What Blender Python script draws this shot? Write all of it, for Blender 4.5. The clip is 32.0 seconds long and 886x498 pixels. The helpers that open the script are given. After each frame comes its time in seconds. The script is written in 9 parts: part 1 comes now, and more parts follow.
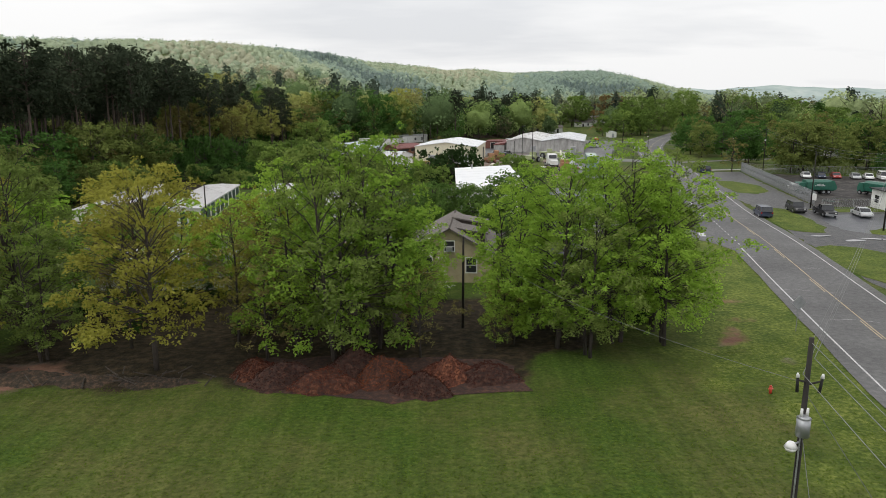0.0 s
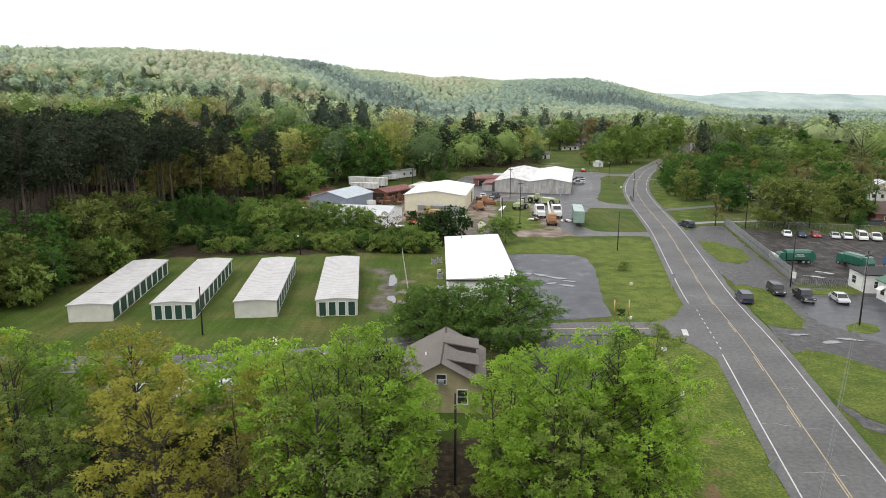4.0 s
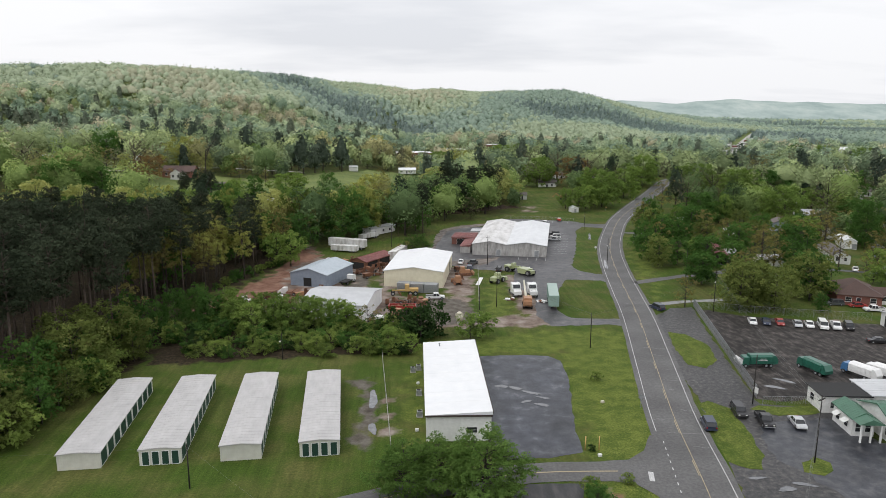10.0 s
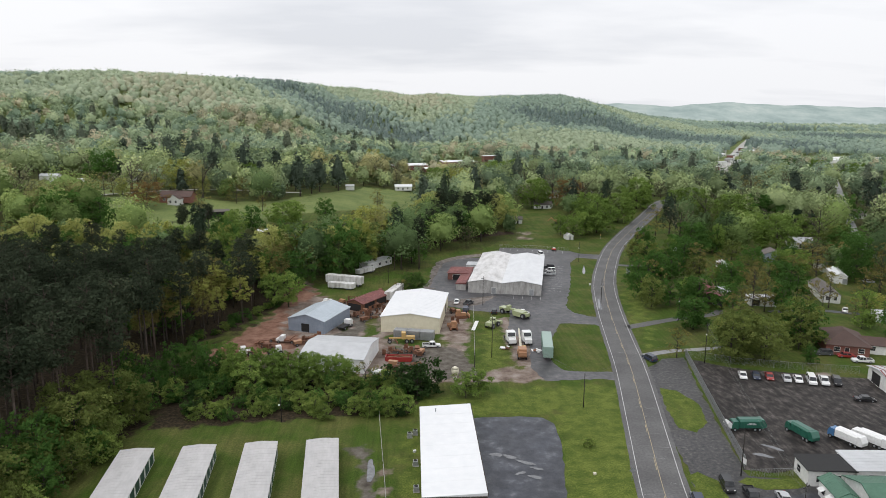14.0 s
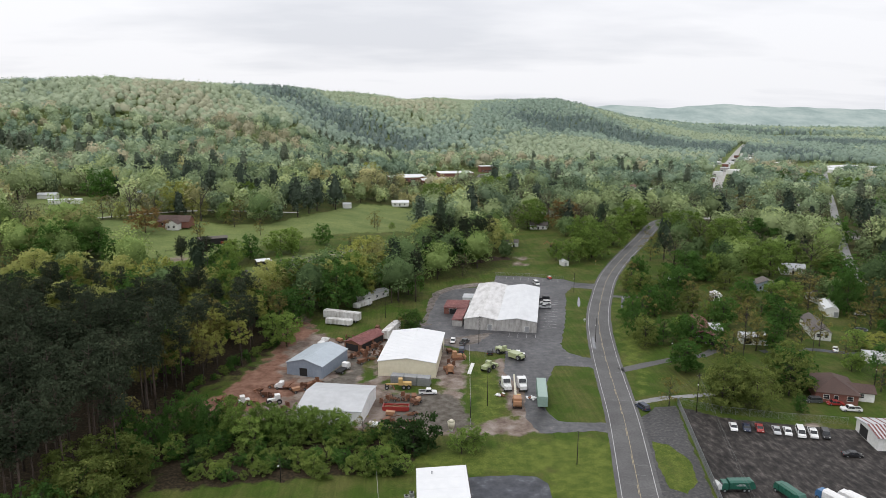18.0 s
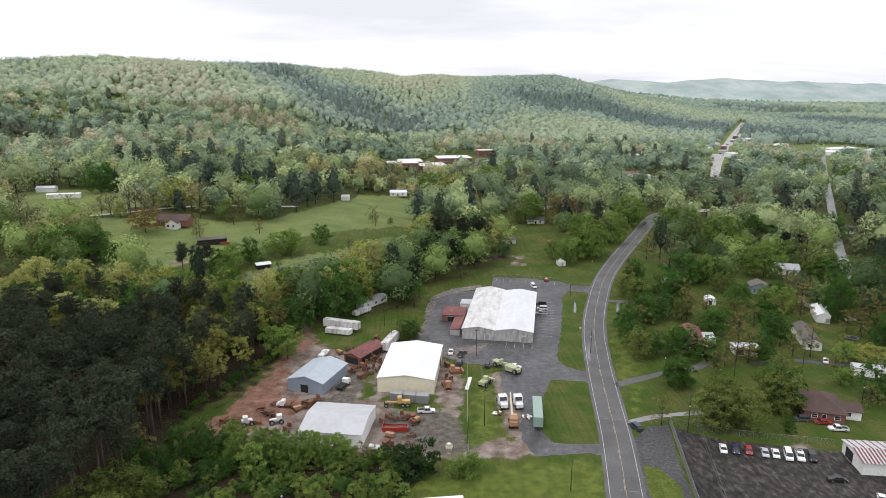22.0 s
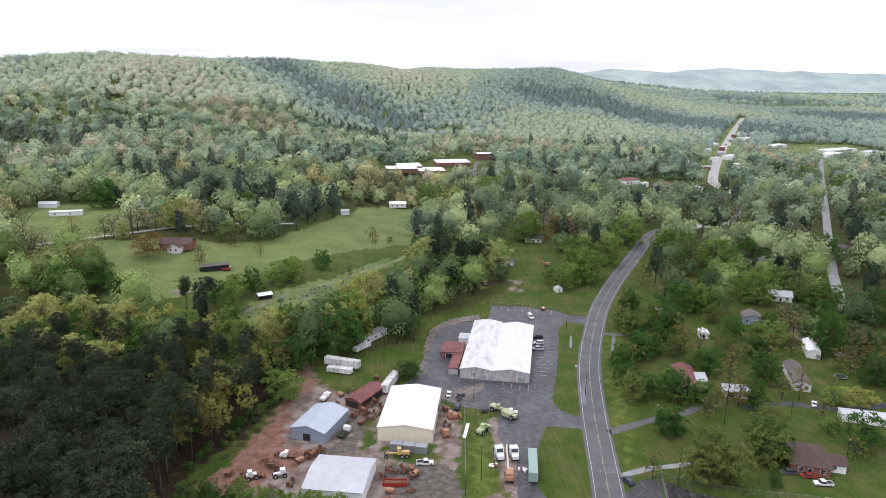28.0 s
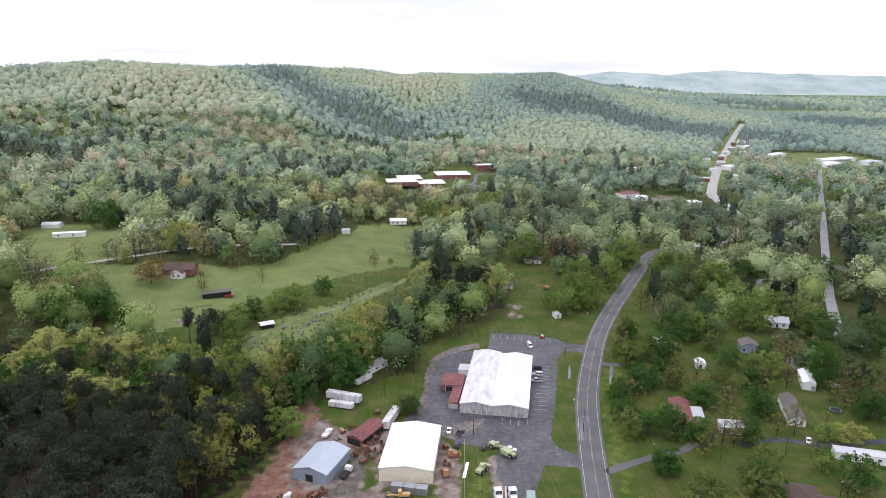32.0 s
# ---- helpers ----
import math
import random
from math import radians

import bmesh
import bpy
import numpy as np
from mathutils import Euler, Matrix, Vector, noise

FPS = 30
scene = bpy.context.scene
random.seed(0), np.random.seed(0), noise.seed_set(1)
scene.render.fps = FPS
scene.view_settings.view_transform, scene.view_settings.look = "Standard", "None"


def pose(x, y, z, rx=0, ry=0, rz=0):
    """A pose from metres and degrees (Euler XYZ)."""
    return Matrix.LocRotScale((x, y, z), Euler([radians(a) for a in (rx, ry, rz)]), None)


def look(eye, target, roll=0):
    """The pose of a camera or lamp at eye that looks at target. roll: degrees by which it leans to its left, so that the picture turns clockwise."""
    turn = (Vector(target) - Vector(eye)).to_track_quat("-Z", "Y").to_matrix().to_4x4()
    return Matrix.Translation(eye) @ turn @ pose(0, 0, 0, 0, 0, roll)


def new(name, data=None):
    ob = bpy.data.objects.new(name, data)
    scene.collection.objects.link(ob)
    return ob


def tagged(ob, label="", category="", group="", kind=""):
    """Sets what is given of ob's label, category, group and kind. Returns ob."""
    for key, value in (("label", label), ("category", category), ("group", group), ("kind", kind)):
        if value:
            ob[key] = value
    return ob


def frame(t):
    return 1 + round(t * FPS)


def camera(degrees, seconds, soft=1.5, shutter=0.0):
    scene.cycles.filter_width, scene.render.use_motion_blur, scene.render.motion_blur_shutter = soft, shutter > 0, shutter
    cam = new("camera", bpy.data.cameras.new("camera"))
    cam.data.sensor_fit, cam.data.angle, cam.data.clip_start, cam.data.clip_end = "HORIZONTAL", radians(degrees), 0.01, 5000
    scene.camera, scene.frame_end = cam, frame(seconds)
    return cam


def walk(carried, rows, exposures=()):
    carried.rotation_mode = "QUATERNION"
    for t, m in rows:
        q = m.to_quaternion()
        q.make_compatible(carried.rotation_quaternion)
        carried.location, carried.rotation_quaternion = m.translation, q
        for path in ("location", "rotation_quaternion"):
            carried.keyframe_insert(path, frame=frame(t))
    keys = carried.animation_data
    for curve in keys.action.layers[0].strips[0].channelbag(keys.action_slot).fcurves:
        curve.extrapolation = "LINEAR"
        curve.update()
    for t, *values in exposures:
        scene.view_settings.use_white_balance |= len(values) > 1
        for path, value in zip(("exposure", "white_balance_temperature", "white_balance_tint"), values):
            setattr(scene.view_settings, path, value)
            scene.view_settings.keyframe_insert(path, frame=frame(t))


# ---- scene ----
cam = camera(65.1, 32.0, 0.8)
METRES, EYE, TILT, LEAN, TURN = 111.0, 16.6, -11.9, 0.0, 0.0
ROWS = [
    (0.0, 0.0, 0.0, 0.0, -0.0, 0.0, 0.0),
    (0.5, -0.0003, -0.0012, 0.0068, -0.12, 0.04, -0.04),
    (1.0, -0.0007, -0.0043, 0.0205, -0.23, 0.1, -0.06),
    (1.5, -0.0013, -0.0073, 0.0351, -0.34, 0.17, -0.04),
    (2.0, -0.002, -0.0099, 0.05, -0.46, 0.21, -0.03),
    (2.5, -0.0027, -0.0123, 0.0653, -0.56, 0.2, -0.03),
    (3.0, -0.0033, -0.0147, 0.0811, -0.69, 0.2, -0.03),
    (3.5, -0.0037, -0.0172, 0.0975, -0.81, 0.18, -0.02),
    (5.5, -0.0033, -0.0293, 0.1599, -2.18, 0.33, 0.35),
    (6.0, -0.003, -0.0326, 0.1756, -2.67, 0.34, 0.46),
    (6.5, -0.0025, -0.0359, 0.1911, -3.16, 0.36, 0.58),
    (7.0, -0.0025, -0.0392, 0.2063, -3.68, 0.39, 0.68),
    (7.5, -0.0023, -0.0425, 0.2214, -3.75, 0.42, 0.68),
    (8.0, -0.002, -0.0461, 0.2365, -3.8, 0.45, 0.67),
    (8.5, -0.0023, -0.0495, 0.2511, -3.27, 0.49, 0.55),
    (9.0, -0.002, -0.053, 0.2661, -2.62, 0.52, 0.37),
    (9.5, -0.002, -0.0562, 0.2811, -2.66, 0.53, 0.38),
    (10.0, -0.0022, -0.0598, 0.2963, -2.72, 0.54, 0.38),
    (10.5, -0.002, -0.0632, 0.3115, -2.75, 0.54, 0.37),
    (11.0, -0.0024, -0.0666, 0.3265, -2.82, 0.55, 0.37),
    (11.5, -0.0023, -0.0694, 0.3415, -2.86, 0.54, 0.38),
    (12.0, -0.0027, -0.0722, 0.356, -2.91, 0.55, 0.37),
    (12.5, -0.0028, -0.0756, 0.3713, -2.95, 0.55, 0.36),
    (13.0, -0.003, -0.0795, 0.3866, -2.98, 0.55, 0.35),
    (13.5, -0.003, -0.0824, 0.4018, -3.02, 0.55, 0.34),
    (14.0, -0.0032, -0.0859, 0.4173, -3.06, 0.55, 0.33),
    (14.5, -0.0029, -0.0889, 0.4328, -3.09, 0.54, 0.32),
    (16.5, -0.003, -0.1021, 0.4942, -3.23, 0.48, 0.33),
    (17.0, -0.0033, -0.1052, 0.5094, -3.27, 0.48, 0.34),
    (17.5, -0.0035, -0.1091, 0.5244, -3.31, 0.48, 0.33),
    (18.0, -0.0027, -0.1127, 0.54, -3.32, 0.49, 0.33),
    (18.5, -0.0029, -0.1156, 0.5553, -3.35, 0.51, 0.33),
    (19.0, -0.003, -0.12, 0.5709, -3.37, 0.52, 0.33),
    (19.5, -0.0033, -0.1232, 0.5866, -3.4, 0.52, 0.35),
    (20.0, -0.0033, -0.1263, 0.6018, -3.42, 0.24, 0.36),
    (20.5, -0.0033, -0.1294, 0.6174, -3.43, -0.25, 0.35),
    (21.0, -0.0032, -0.1327, 0.6331, -3.46, -0.74, 0.35),
    (21.5, -0.0032, -0.1357, 0.6487, -3.47, -1.23, 0.35),
    (22.0, -0.0032, -0.1387, 0.6642, -3.48, -1.72, 0.36),
    (22.5, -0.0031, -0.1417, 0.6797, -3.49, -2.22, 0.34),
    (23.0, -0.0034, -0.1449, 0.6949, -3.5, -2.67, 0.33),
    (23.5, -0.0028, -0.1486, 0.7116, -3.5, -2.81, 0.32),
    (24.0, -0.0032, -0.1516, 0.727, -3.51, -2.8, 0.3),
    (24.5, -0.0029, -0.1548, 0.7426, -3.5, -2.81, 0.29),
    (25.0, -0.0036, -0.1582, 0.7575, -3.52, -2.81, 0.29),
    (25.5, -0.0028, -0.1616, 0.7727, -3.52, -2.81, 0.28),
    (27.5, -0.004, -0.1754, 0.8363, -3.57, -2.83, 0.24),
    (28.0, -0.0037, -0.1781, 0.8517, -3.56, -2.83, 0.24),
    (28.5, -0.0039, -0.1835, 0.8686, -3.57, -2.84, 0.23),
    (29.0, -0.0033, -0.1868, 0.8841, -3.56, -2.84, 0.25),
    (29.5, -0.0032, -0.1891, 0.8994, -3.56, -2.84, 0.25),
    (30.0, -0.0031, -0.1925, 0.9149, -3.56, -2.84, 0.26),
    (30.5, -0.0027, -0.1963, 0.9309, -3.54, -2.83, 0.26),
    (31.0, -0.0032, -0.1995, 0.9466, -3.55, -2.82, 0.27),
    (31.5, -0.0026, -0.2032, 0.9623, -3.53, -2.83, 0.27),
    (32.0, -0.0033, -0.2063, 0.9779, -3.53, -2.81, 0.29),
]
walk(cam, [(t, pose(0, 0, EYE, TILT, LEAN, TURN) @ pose(METRES * x, METRES * y, METRES * z, 90 + pitch, roll, yaw)) for t, x, y, z, yaw, pitch, roll in ROWS], [(0.0, 0.06, 6500, 10), (1.0, 0.20, 6500, 10), (2.0, 0.36, 6500, 10), (3.0, 0.46, 6480, 10), (3.6, 0.46, 6470, 10), (5.5, 0.24, 6420, 11), (6.0, 0.18, 6400, 11), (8.0, 0.10, 6380, 11), (13.0, 0.06, 6350, 11), (19.0, 0.07, 6330, 12), (23.0, 0.28, 6250, 14), (25.0, 0.32, 6120, 17), (28.0, 0.35, 5980, 20), (32.0, 0.38, 5950, 21)])

# ---- light ----
world = bpy.data.worlds.new("overcast_sky")
scene.world = world
world.use_nodes = True
wn, wl = world.node_tree.nodes, world.node_tree.links
wn.clear()
w_out, w_bg = wn.new("ShaderNodeOutputWorld"), wn.new("ShaderNodeBackground")
sky = wn.new("ShaderNodeTexSky")
sky.sky_type, sky.sun_disc = "NISHITA", False
sky.sun_elevation, sky.sun_rotation = radians(48), radians(-60)
sky.air_density, sky.dust_density = 1.0, 4.0
w_tc, w_sep, w_add = wn.new("ShaderNodeTexCoord"), wn.new("ShaderNodeSeparateXYZ"), wn.new("ShaderNodeMath")
w_add.operation, w_add.inputs[1].default_value = "ADD", 0.14
w_div = wn.new("ShaderNodeVectorMath")
w_div.operation = "DIVIDE"
w_comb = wn.new("ShaderNodeCombineXYZ")
w_map = wn.new("ShaderNodeMapping")
w_map.inputs["Scale"].default_value = (0.55, 0.9, 0.0)
w_map.inputs["Location"].default_value = (3.1, 0.7, 0.0)
w_noise = wn.new("ShaderNodeTexNoise")
w_noise.inputs["Scale"].default_value, w_noise.inputs["Detail"].default_value, w_noise.inputs["Roughness"].default_value = 0.8, 5.0, 0.52
w_ramp = wn.new("ShaderNodeValToRGB")
w_ramp.color_ramp.elements[0].position, w_ramp.color_ramp.elements[0].color = 0.34, (0.84, 0.855, 0.88, 1)
w_ramp.color_ramp.elements[1].position, w_ramp.color_ramp.elements[1].color = 0.54, (1.06, 1.06, 1.06, 1)
w_sky_scale = wn.new("ShaderNodeMix")
w_sky_scale.data_type, w_sky_scale.blend_type = "RGBA", "MULTIPLY"
w_sky_scale.inputs[0].default_value, w_sky_scale.inputs[7].default_value = 1.0, (0.09, 0.09, 0.09, 1)
w_mix = wn.new("ShaderNodeMix")
w_mix.data_type, w_mix.inputs[0].default_value = "RGBA", 0.93
wl.new(w_tc.outputs["Generated"], w_sep.inputs[0])
wl.new(w_sep.outputs["Z"], w_add.inputs[0])
for k in range(3):
    wl.new(w_add.outputs[0], w_comb.inputs[k])
wl.new(w_tc.outputs["Generated"], w_div.inputs[0])
wl.new(w_comb.outputs[0], w_div.inputs[1])
wl.new(w_div.outputs[0], w_map.inputs[0])
wl.new(w_map.outputs[0], w_noise.inputs["Vector"])
wl.new(w_noise.outputs["Fac"], w_ramp.inputs[0])
wl.new(sky.outputs[0], w_sky_scale.inputs[6])
wl.new(w_sky_scale.outputs[2], w_mix.inputs[6])
wl.new(w_ramp.outputs[0], w_mix.inputs[7])
w_grad = wn.new("ShaderNodeMapRange")  # an overcast sky brightens towards the zenith
w_grad.inputs["From Min"].default_value, w_grad.inputs["From Max"].default_value = 0.0, 0.8
w_grad.inputs["To Min"].default_value, w_grad.inputs["To Max"].default_value = 0.88, 1.16
w_lum = wn.new("ShaderNodeVectorMath")
w_lum.operation = "SCALE"
wl.new(w_sep.outputs["Z"], w_grad.inputs["Value"])
wl.new(w_mix.outputs[2], w_lum.inputs[0])
wl.new(w_grad.outputs[0], w_lum.inputs["Scale"])
wl.new(w_lum.outputs[0], w_bg.inputs[0])
w_bg.inputs[1].default_value = 1.0
wl.new(w_bg.outputs[0], w_out.inputs[0])

sun = new("sun", bpy.data.lights.new("sun", "SUN"))
sun.data.energy, sun.data.angle, sun.data.color = 0.9, radians(25), (1.0, 0.97, 0.92)
sun.matrix_world = look((-60, -40, 110), (0, 0, 0))


# ---- materials ----
def ramp_of(nodes, stops):
    r = nodes.new("ShaderNodeValToRGB")
    els = r.color_ramp.elements
    while len(els) < len(stops):
        els.new(0.5)
    for e, (p, c) in zip(els, stops):
        e.position, e.color = p, (*c, 1)
    return r


def surface(name, stops, scale=2.0, detail=6.0, rough=0.8, metal=0.0, bump=0.0, bump_scale=None, stretch=(1, 1, 1), blotch=0.0, blotch_scale=0.15, island=False, random_tint=0.0, spec=0.5, coat=0.0):
    """A procedural material: a colour ramp over noise in metres, larger blotches, relief, and a tint for each object."""
    m = bpy.data.materials.new(name)
    m.use_nodes = True
    n, l = m.node_tree.nodes, m.node_tree.links
    b = n["Principled BSDF"]
    b.inputs["Roughness"].default_value, b.inputs["Metallic"].default_value = rough, metal
    b.inputs["Specular IOR Level"].default_value = spec
    b.inputs["Coat Weight"].default_value = coat
    tc, mp, ns = n.new("ShaderNodeTexCoord"), n.new("ShaderNodeMapping"), n.new("ShaderNodeTexNoise")
    mp.inputs["Scale"].default_value = stretch
    ns.inputs["Scale"].default_value, ns.inputs["Detail"].default_value, ns.inputs["Roughness"].default_value = scale, detail, 0.62
    l.new(tc.outputs["Object"], mp.inputs[0])
    l.new(mp.outputs[0], ns.inputs["Vector"])
    r = ramp_of(n, stops)
    l.new(ns.outputs["Fac"], r.inputs[0])
    col = r.outputs[0]
    if blotch:
        n2 = n.new("ShaderNodeTexNoise")
        n2.inputs["Scale"].default_value, n2.inputs["Detail"].default_value = blotch_scale, 4.0
        l.new(tc.outputs["Object"], n2.inputs["Vector"])
        mr = n.new("ShaderNodeMapRange")
        mr.inputs["From Min"].default_value, mr.inputs["From Max"].default_value = 0.3, 0.7
        mr.inputs["To Min"].default_value, mr.inputs["To Max"].default_value = 1 - blotch, 1 + blotch
        l.new(n2.outputs["Fac"], mr.inputs["Value"])
        mx = n.new("ShaderNodeVectorMath")
        mx.operation = "SCALE"
        l.new(col, mx.inputs[0])
        l.new(mr.outputs[0], mx.inputs["Scale"])
        col = mx.outputs[0]
    if random_tint or island:
        src = n.new("ShaderNodeNewGeometry").outputs["Random Per Island"] if island else n.new("ShaderNodeObjectInfo").outputs["Random"]
        mr = n.new("ShaderNodeMapRange")
        mr.inputs["To Min"].default_value, mr.inputs["To Max"].default_value = 1 - random_tint, 1 + random_tint
        l.new(src, mr.inputs["Value"])
        mx = n.new("ShaderNodeVectorMath")
        mx.operation = "SCALE"
        l.new(col, mx.inputs[0])
        l.new(mr.outputs[0], mx.inputs["Scale"])
        col = mx.outputs[0]
    l.new(col, b.inputs["Base Color"])
    if bump:
        bp, nb = n.new("ShaderNodeBump"), n.new("ShaderNodeTexNoise")
        nb.inputs["Scale"].default_value, nb.inputs["Detail"].default_value = bump_scale or scale * 4, 4.0
        l.new(mp.outputs[0], nb.inputs["Vector"])
        l.new(nb.outputs["Fac"], bp.inputs["Height"])
        bp.inputs["Strength"].default_value, bp.inputs["Distance"].default_value = bump, 0.05
        l.new(bp.outputs[0], b.inputs["Normal"])
    return m


def leaf(name, dark, light, warm, through_light=0.35, far=False):
    """Foliage: colour varies leaf by leaf and tree by tree, and some light passes through."""
    m = bpy.data.materials.new(name)
    m.use_nodes = True
    n, l = m.node_tree.nodes, m.node_tree.links
    n.clear()
    out, dif, tra, mix = n.new("ShaderNodeOutputMaterial"), n.new("ShaderNodeBsdfDiffuse"), n.new("ShaderNodeBsdfTranslucent"), n.new("ShaderNodeMixShader")
    geo = n.new("ShaderNodeNewGeometry")
    r = ramp_of(n, [(0.0, dark), (0.75, light), (1.0, warm)])
    if far:
        at, tc, ns, mr, tsum = n.new("ShaderNodeAttribute"), n.new("ShaderNodeTexCoord"), n.new("ShaderNodeTexNoise"), n.new("ShaderNodeMapRange"), n.new("ShaderNodeMath")
        at.attribute_name = "tint"
        ns.inputs["Scale"].default_value, ns.inputs["Detail"].default_value, ns.inputs["Roughness"].default_value = 0.7, 6.0, 0.72
        mr.inputs["From Min"].default_value, mr.inputs["From Max"].default_value = 0.3, 0.7
        mr.inputs["To Min"].default_value, mr.inputs["To Max"].default_value = -0.26, 0.26
        tsum.operation = "ADD"
        l.new(tc.outputs["Object"], ns.inputs["Vector"])
        l.new(ns.outputs["Fac"], mr.inputs["Value"])
        l.new(at.outputs["Fac"], tsum.inputs[0])
        l.new(mr.outputs[0], tsum.inputs[1])
        tree = tsum.outputs[0]
        bp = n.new("ShaderNodeBump")
        bp.inputs["Strength"].default_value, bp.inputs["Distance"].default_value = 0.8, 1.2
        l.new(ns.outputs["Fac"], bp.inputs["Height"])
        l.new(bp.outputs[0], dif.inputs["Normal"])
    else:
        at, inf, both = n.new("ShaderNodeAttribute"), n.new("ShaderNodeObjectInfo"), n.new("ShaderNodeMath")
        at.attribute_name = "tint"
        both.operation = "MULTIPLY_ADD"
        both.inputs[1].default_value = 0.9
        l.new(at.outputs["Fac"], both.inputs[0])
        l.new(inf.outputs["Random"], both.inputs[2])
        tree = both.outputs[0]
    ad, a2 = n.new("ShaderNodeMath"), n.new("ShaderNodeMath")
    ad.operation, a2.operation = "MULTIPLY_ADD", "MULTIPLY_ADD"
    l.new(geo.outputs["Random Per Island"], ad.inputs[0])
    ad.inputs[1].default_value, ad.inputs[2].default_value = (0.20 if far else 0.26), 0.0
    l.new(tree, a2.inputs[0])
    a2.inputs[1].default_value = 0.80 if far else 0.40
    l.new(ad.outputs[0], a2.inputs[2])
    l.new(a2.outputs[0], r.inputs[0])
    l.new(r.outputs[0], dif.inputs[0])
    l.new(r.outputs[0], tra.inputs[0])
    mix.inputs[0].default_value = through_light
    l.new(dif.outputs[0], mix.inputs[1])
    l.new(tra.outputs[0], mix.inputs[2])
    l.new(mix.outputs[0], out.inputs[0])
    return m


ASPHALT = surface("asphalt", [(0.30, (0.076, 0.075, 0.076)), (0.70, (0.134, 0.131, 0.128))], 2.2, 13, 0.75, bump=0.25, bump_scale=40, blotch=0.2, blotch_scale=0.12, spec=0.35)
LOT_ASPHALT = surface("wet_asphalt", [(0.32, (0.012, 0.014, 0.020)), (0.45, (0.028, 0.031, 0.041)), (0.57, (0.050, 0.054, 0.066)), (0.70, (0.125, 0.130, 0.145))], 0.33, 15, 0.42, bump=0.2, bump_scale=30, blotch=0.4, blotch_scale=0.14, spec=0.4)
PALE_LOT = surface("worn_wet_asphalt", [(0.30, (0.030, 0.031, 0.034)), (0.46, (0.062, 0.062, 0.066)), (0.60, (0.090, 0.087, 0.088)), (0.74, (0.16, 0.15, 0.145))], 0.5, 15, 0.5, bump=0.2, bump_scale=30, blotch=0.35, blotch_scale=0.08, spec=0.4)
WHITE_PAINT = surface("road_paint_white", [(0.3, (0.30, 0.30, 0.30)), (0.7, (0.60, 0.60, 0.59))], 4, 6, 0.7)
YELLOW_PAINT = surface("road_paint_yellow", [(0.3, (0.27, 0.22, 0.13)), (0.7, (0.42, 0.35, 0.21))], 4, 6, 0.7)
WHITE_METAL = surface("white_sheet_metal", [(0.3, (0.70, 0.71, 0.71)), (0.7, (0.80, 0.80, 0.80))], 0.8, 8, 0.55, blotch=0.05, blotch_scale=0.2)
ROOF_WHITE = surface("white_roof_coating", [(0.3, (0.66, 0.67, 0.68)), (0.7, (0.72, 0.725, 0.73))], 0.6, 10, 0.6, blotch=0.025, blotch_scale=0.12, bump=0.05)
ROOF_GALV = surface("galvanised_roof", [(0.3, (0.42, 0.43, 0.44)), (0.7, (0.50, 0.51, 0.52))], 0.5, 10, 0.5, blotch=0.05, blotch_scale=0.15, spec=0.4)
ROOF_STORE = surface("dull_white_roof", [(0.3, (0.40, 0.39, 0.385)), (0.7, (0.47, 0.46, 0.455))], 1.6, 12, 0.6, blotch=0.07, blotch_scale=0.35, stretch=(1, 0.25, 1))
CREAM_METAL = surface("cream_sheet_metal", [(0.3, (0.62, 0.57, 0.42)), (0.7, (0.72, 0.67, 0.52))], 0.8, 7, 0.55, blotch=0.06)
BLUE_METAL = surface("blue_grey_sheet_metal", [(0.3, (0.20, 0.24, 0.30)), (0.7, (0.27, 0.31, 0.37))], 0.8, 7, 0.5, blotch=0.08)
BLUE_ROOF = surface("pale_blue_grey_roof", [(0.3, (0.36, 0.41, 0.45)), (0.7, (0.42, 0.47, 0.51))], 0.7, 10, 0.5, blotch=0.04)
GREEN_DOOR = surface("dark_green_door", [(0.3, (0.010, 0.040, 0.028)), (0.7, (0.020, 0.062, 0.045))], 3, 5, 0.5)
GREEN_ROOF = surface("green_metal_roof", [(0.3, (0.045, 0.115, 0.075)), (0.7, (0.07, 0.16, 0.105))], 1, 6, 0.5, blotch=0.1)
SHINGLE = surface("brown_grey_shingle", [(0.3, (0.085, 0.073, 0.066)), (0.7, (0.155, 0.138, 0.125))], 5, 8, 0.9, bump=0.4, bump_scale=14, blotch=0.15, random_tint=0.12)
SHINGLE_BROWN = surface("red_brown_shingle", [(0.3, (0.055, 0.034, 0.029)), (0.7, (0.105, 0.066, 0.055))], 5, 8, 0.9, bump=0.4, bump_scale=14, blotch=0.15)
SIDING_TAN = surface("tan_siding", [(0.3, (0.30, 0.25, 0.15)), (0.7, (0.40, 0.34, 0.22))], 2, 6, 0.7, blotch=0.07)
SIDING_WHITE = surface("white_siding", [(0.3, (0.62, 0.62, 0.60)), (0.7, (0.76, 0.76, 0.74))], 1.5, 6, 0.65, blotch=0.06)
BRICK_RED = surface("red_brick", [(0.3, (0.14, 0.055, 0.042)), (0.7, (0.23, 0.10, 0.075))], 6, 6, 0.85, blotch=0.1)
RUST_ROOF = surface("rusted_red_roof", [(0.3, (0.11, 0.030, 0.030)), (0.6, (0.19, 0.070, 0.062)), (0.8, (0.32, 0.21, 0.19))], 1.2, 8, 0.7, blotch=0.25)
RUST = surface("rusty_iron", [(0.3, (0.10, 0.045, 0.025)), (0.7, (0.24, 0.11, 0.06))], 4, 8, 0.85, blotch=0.2, random_tint=0.25)
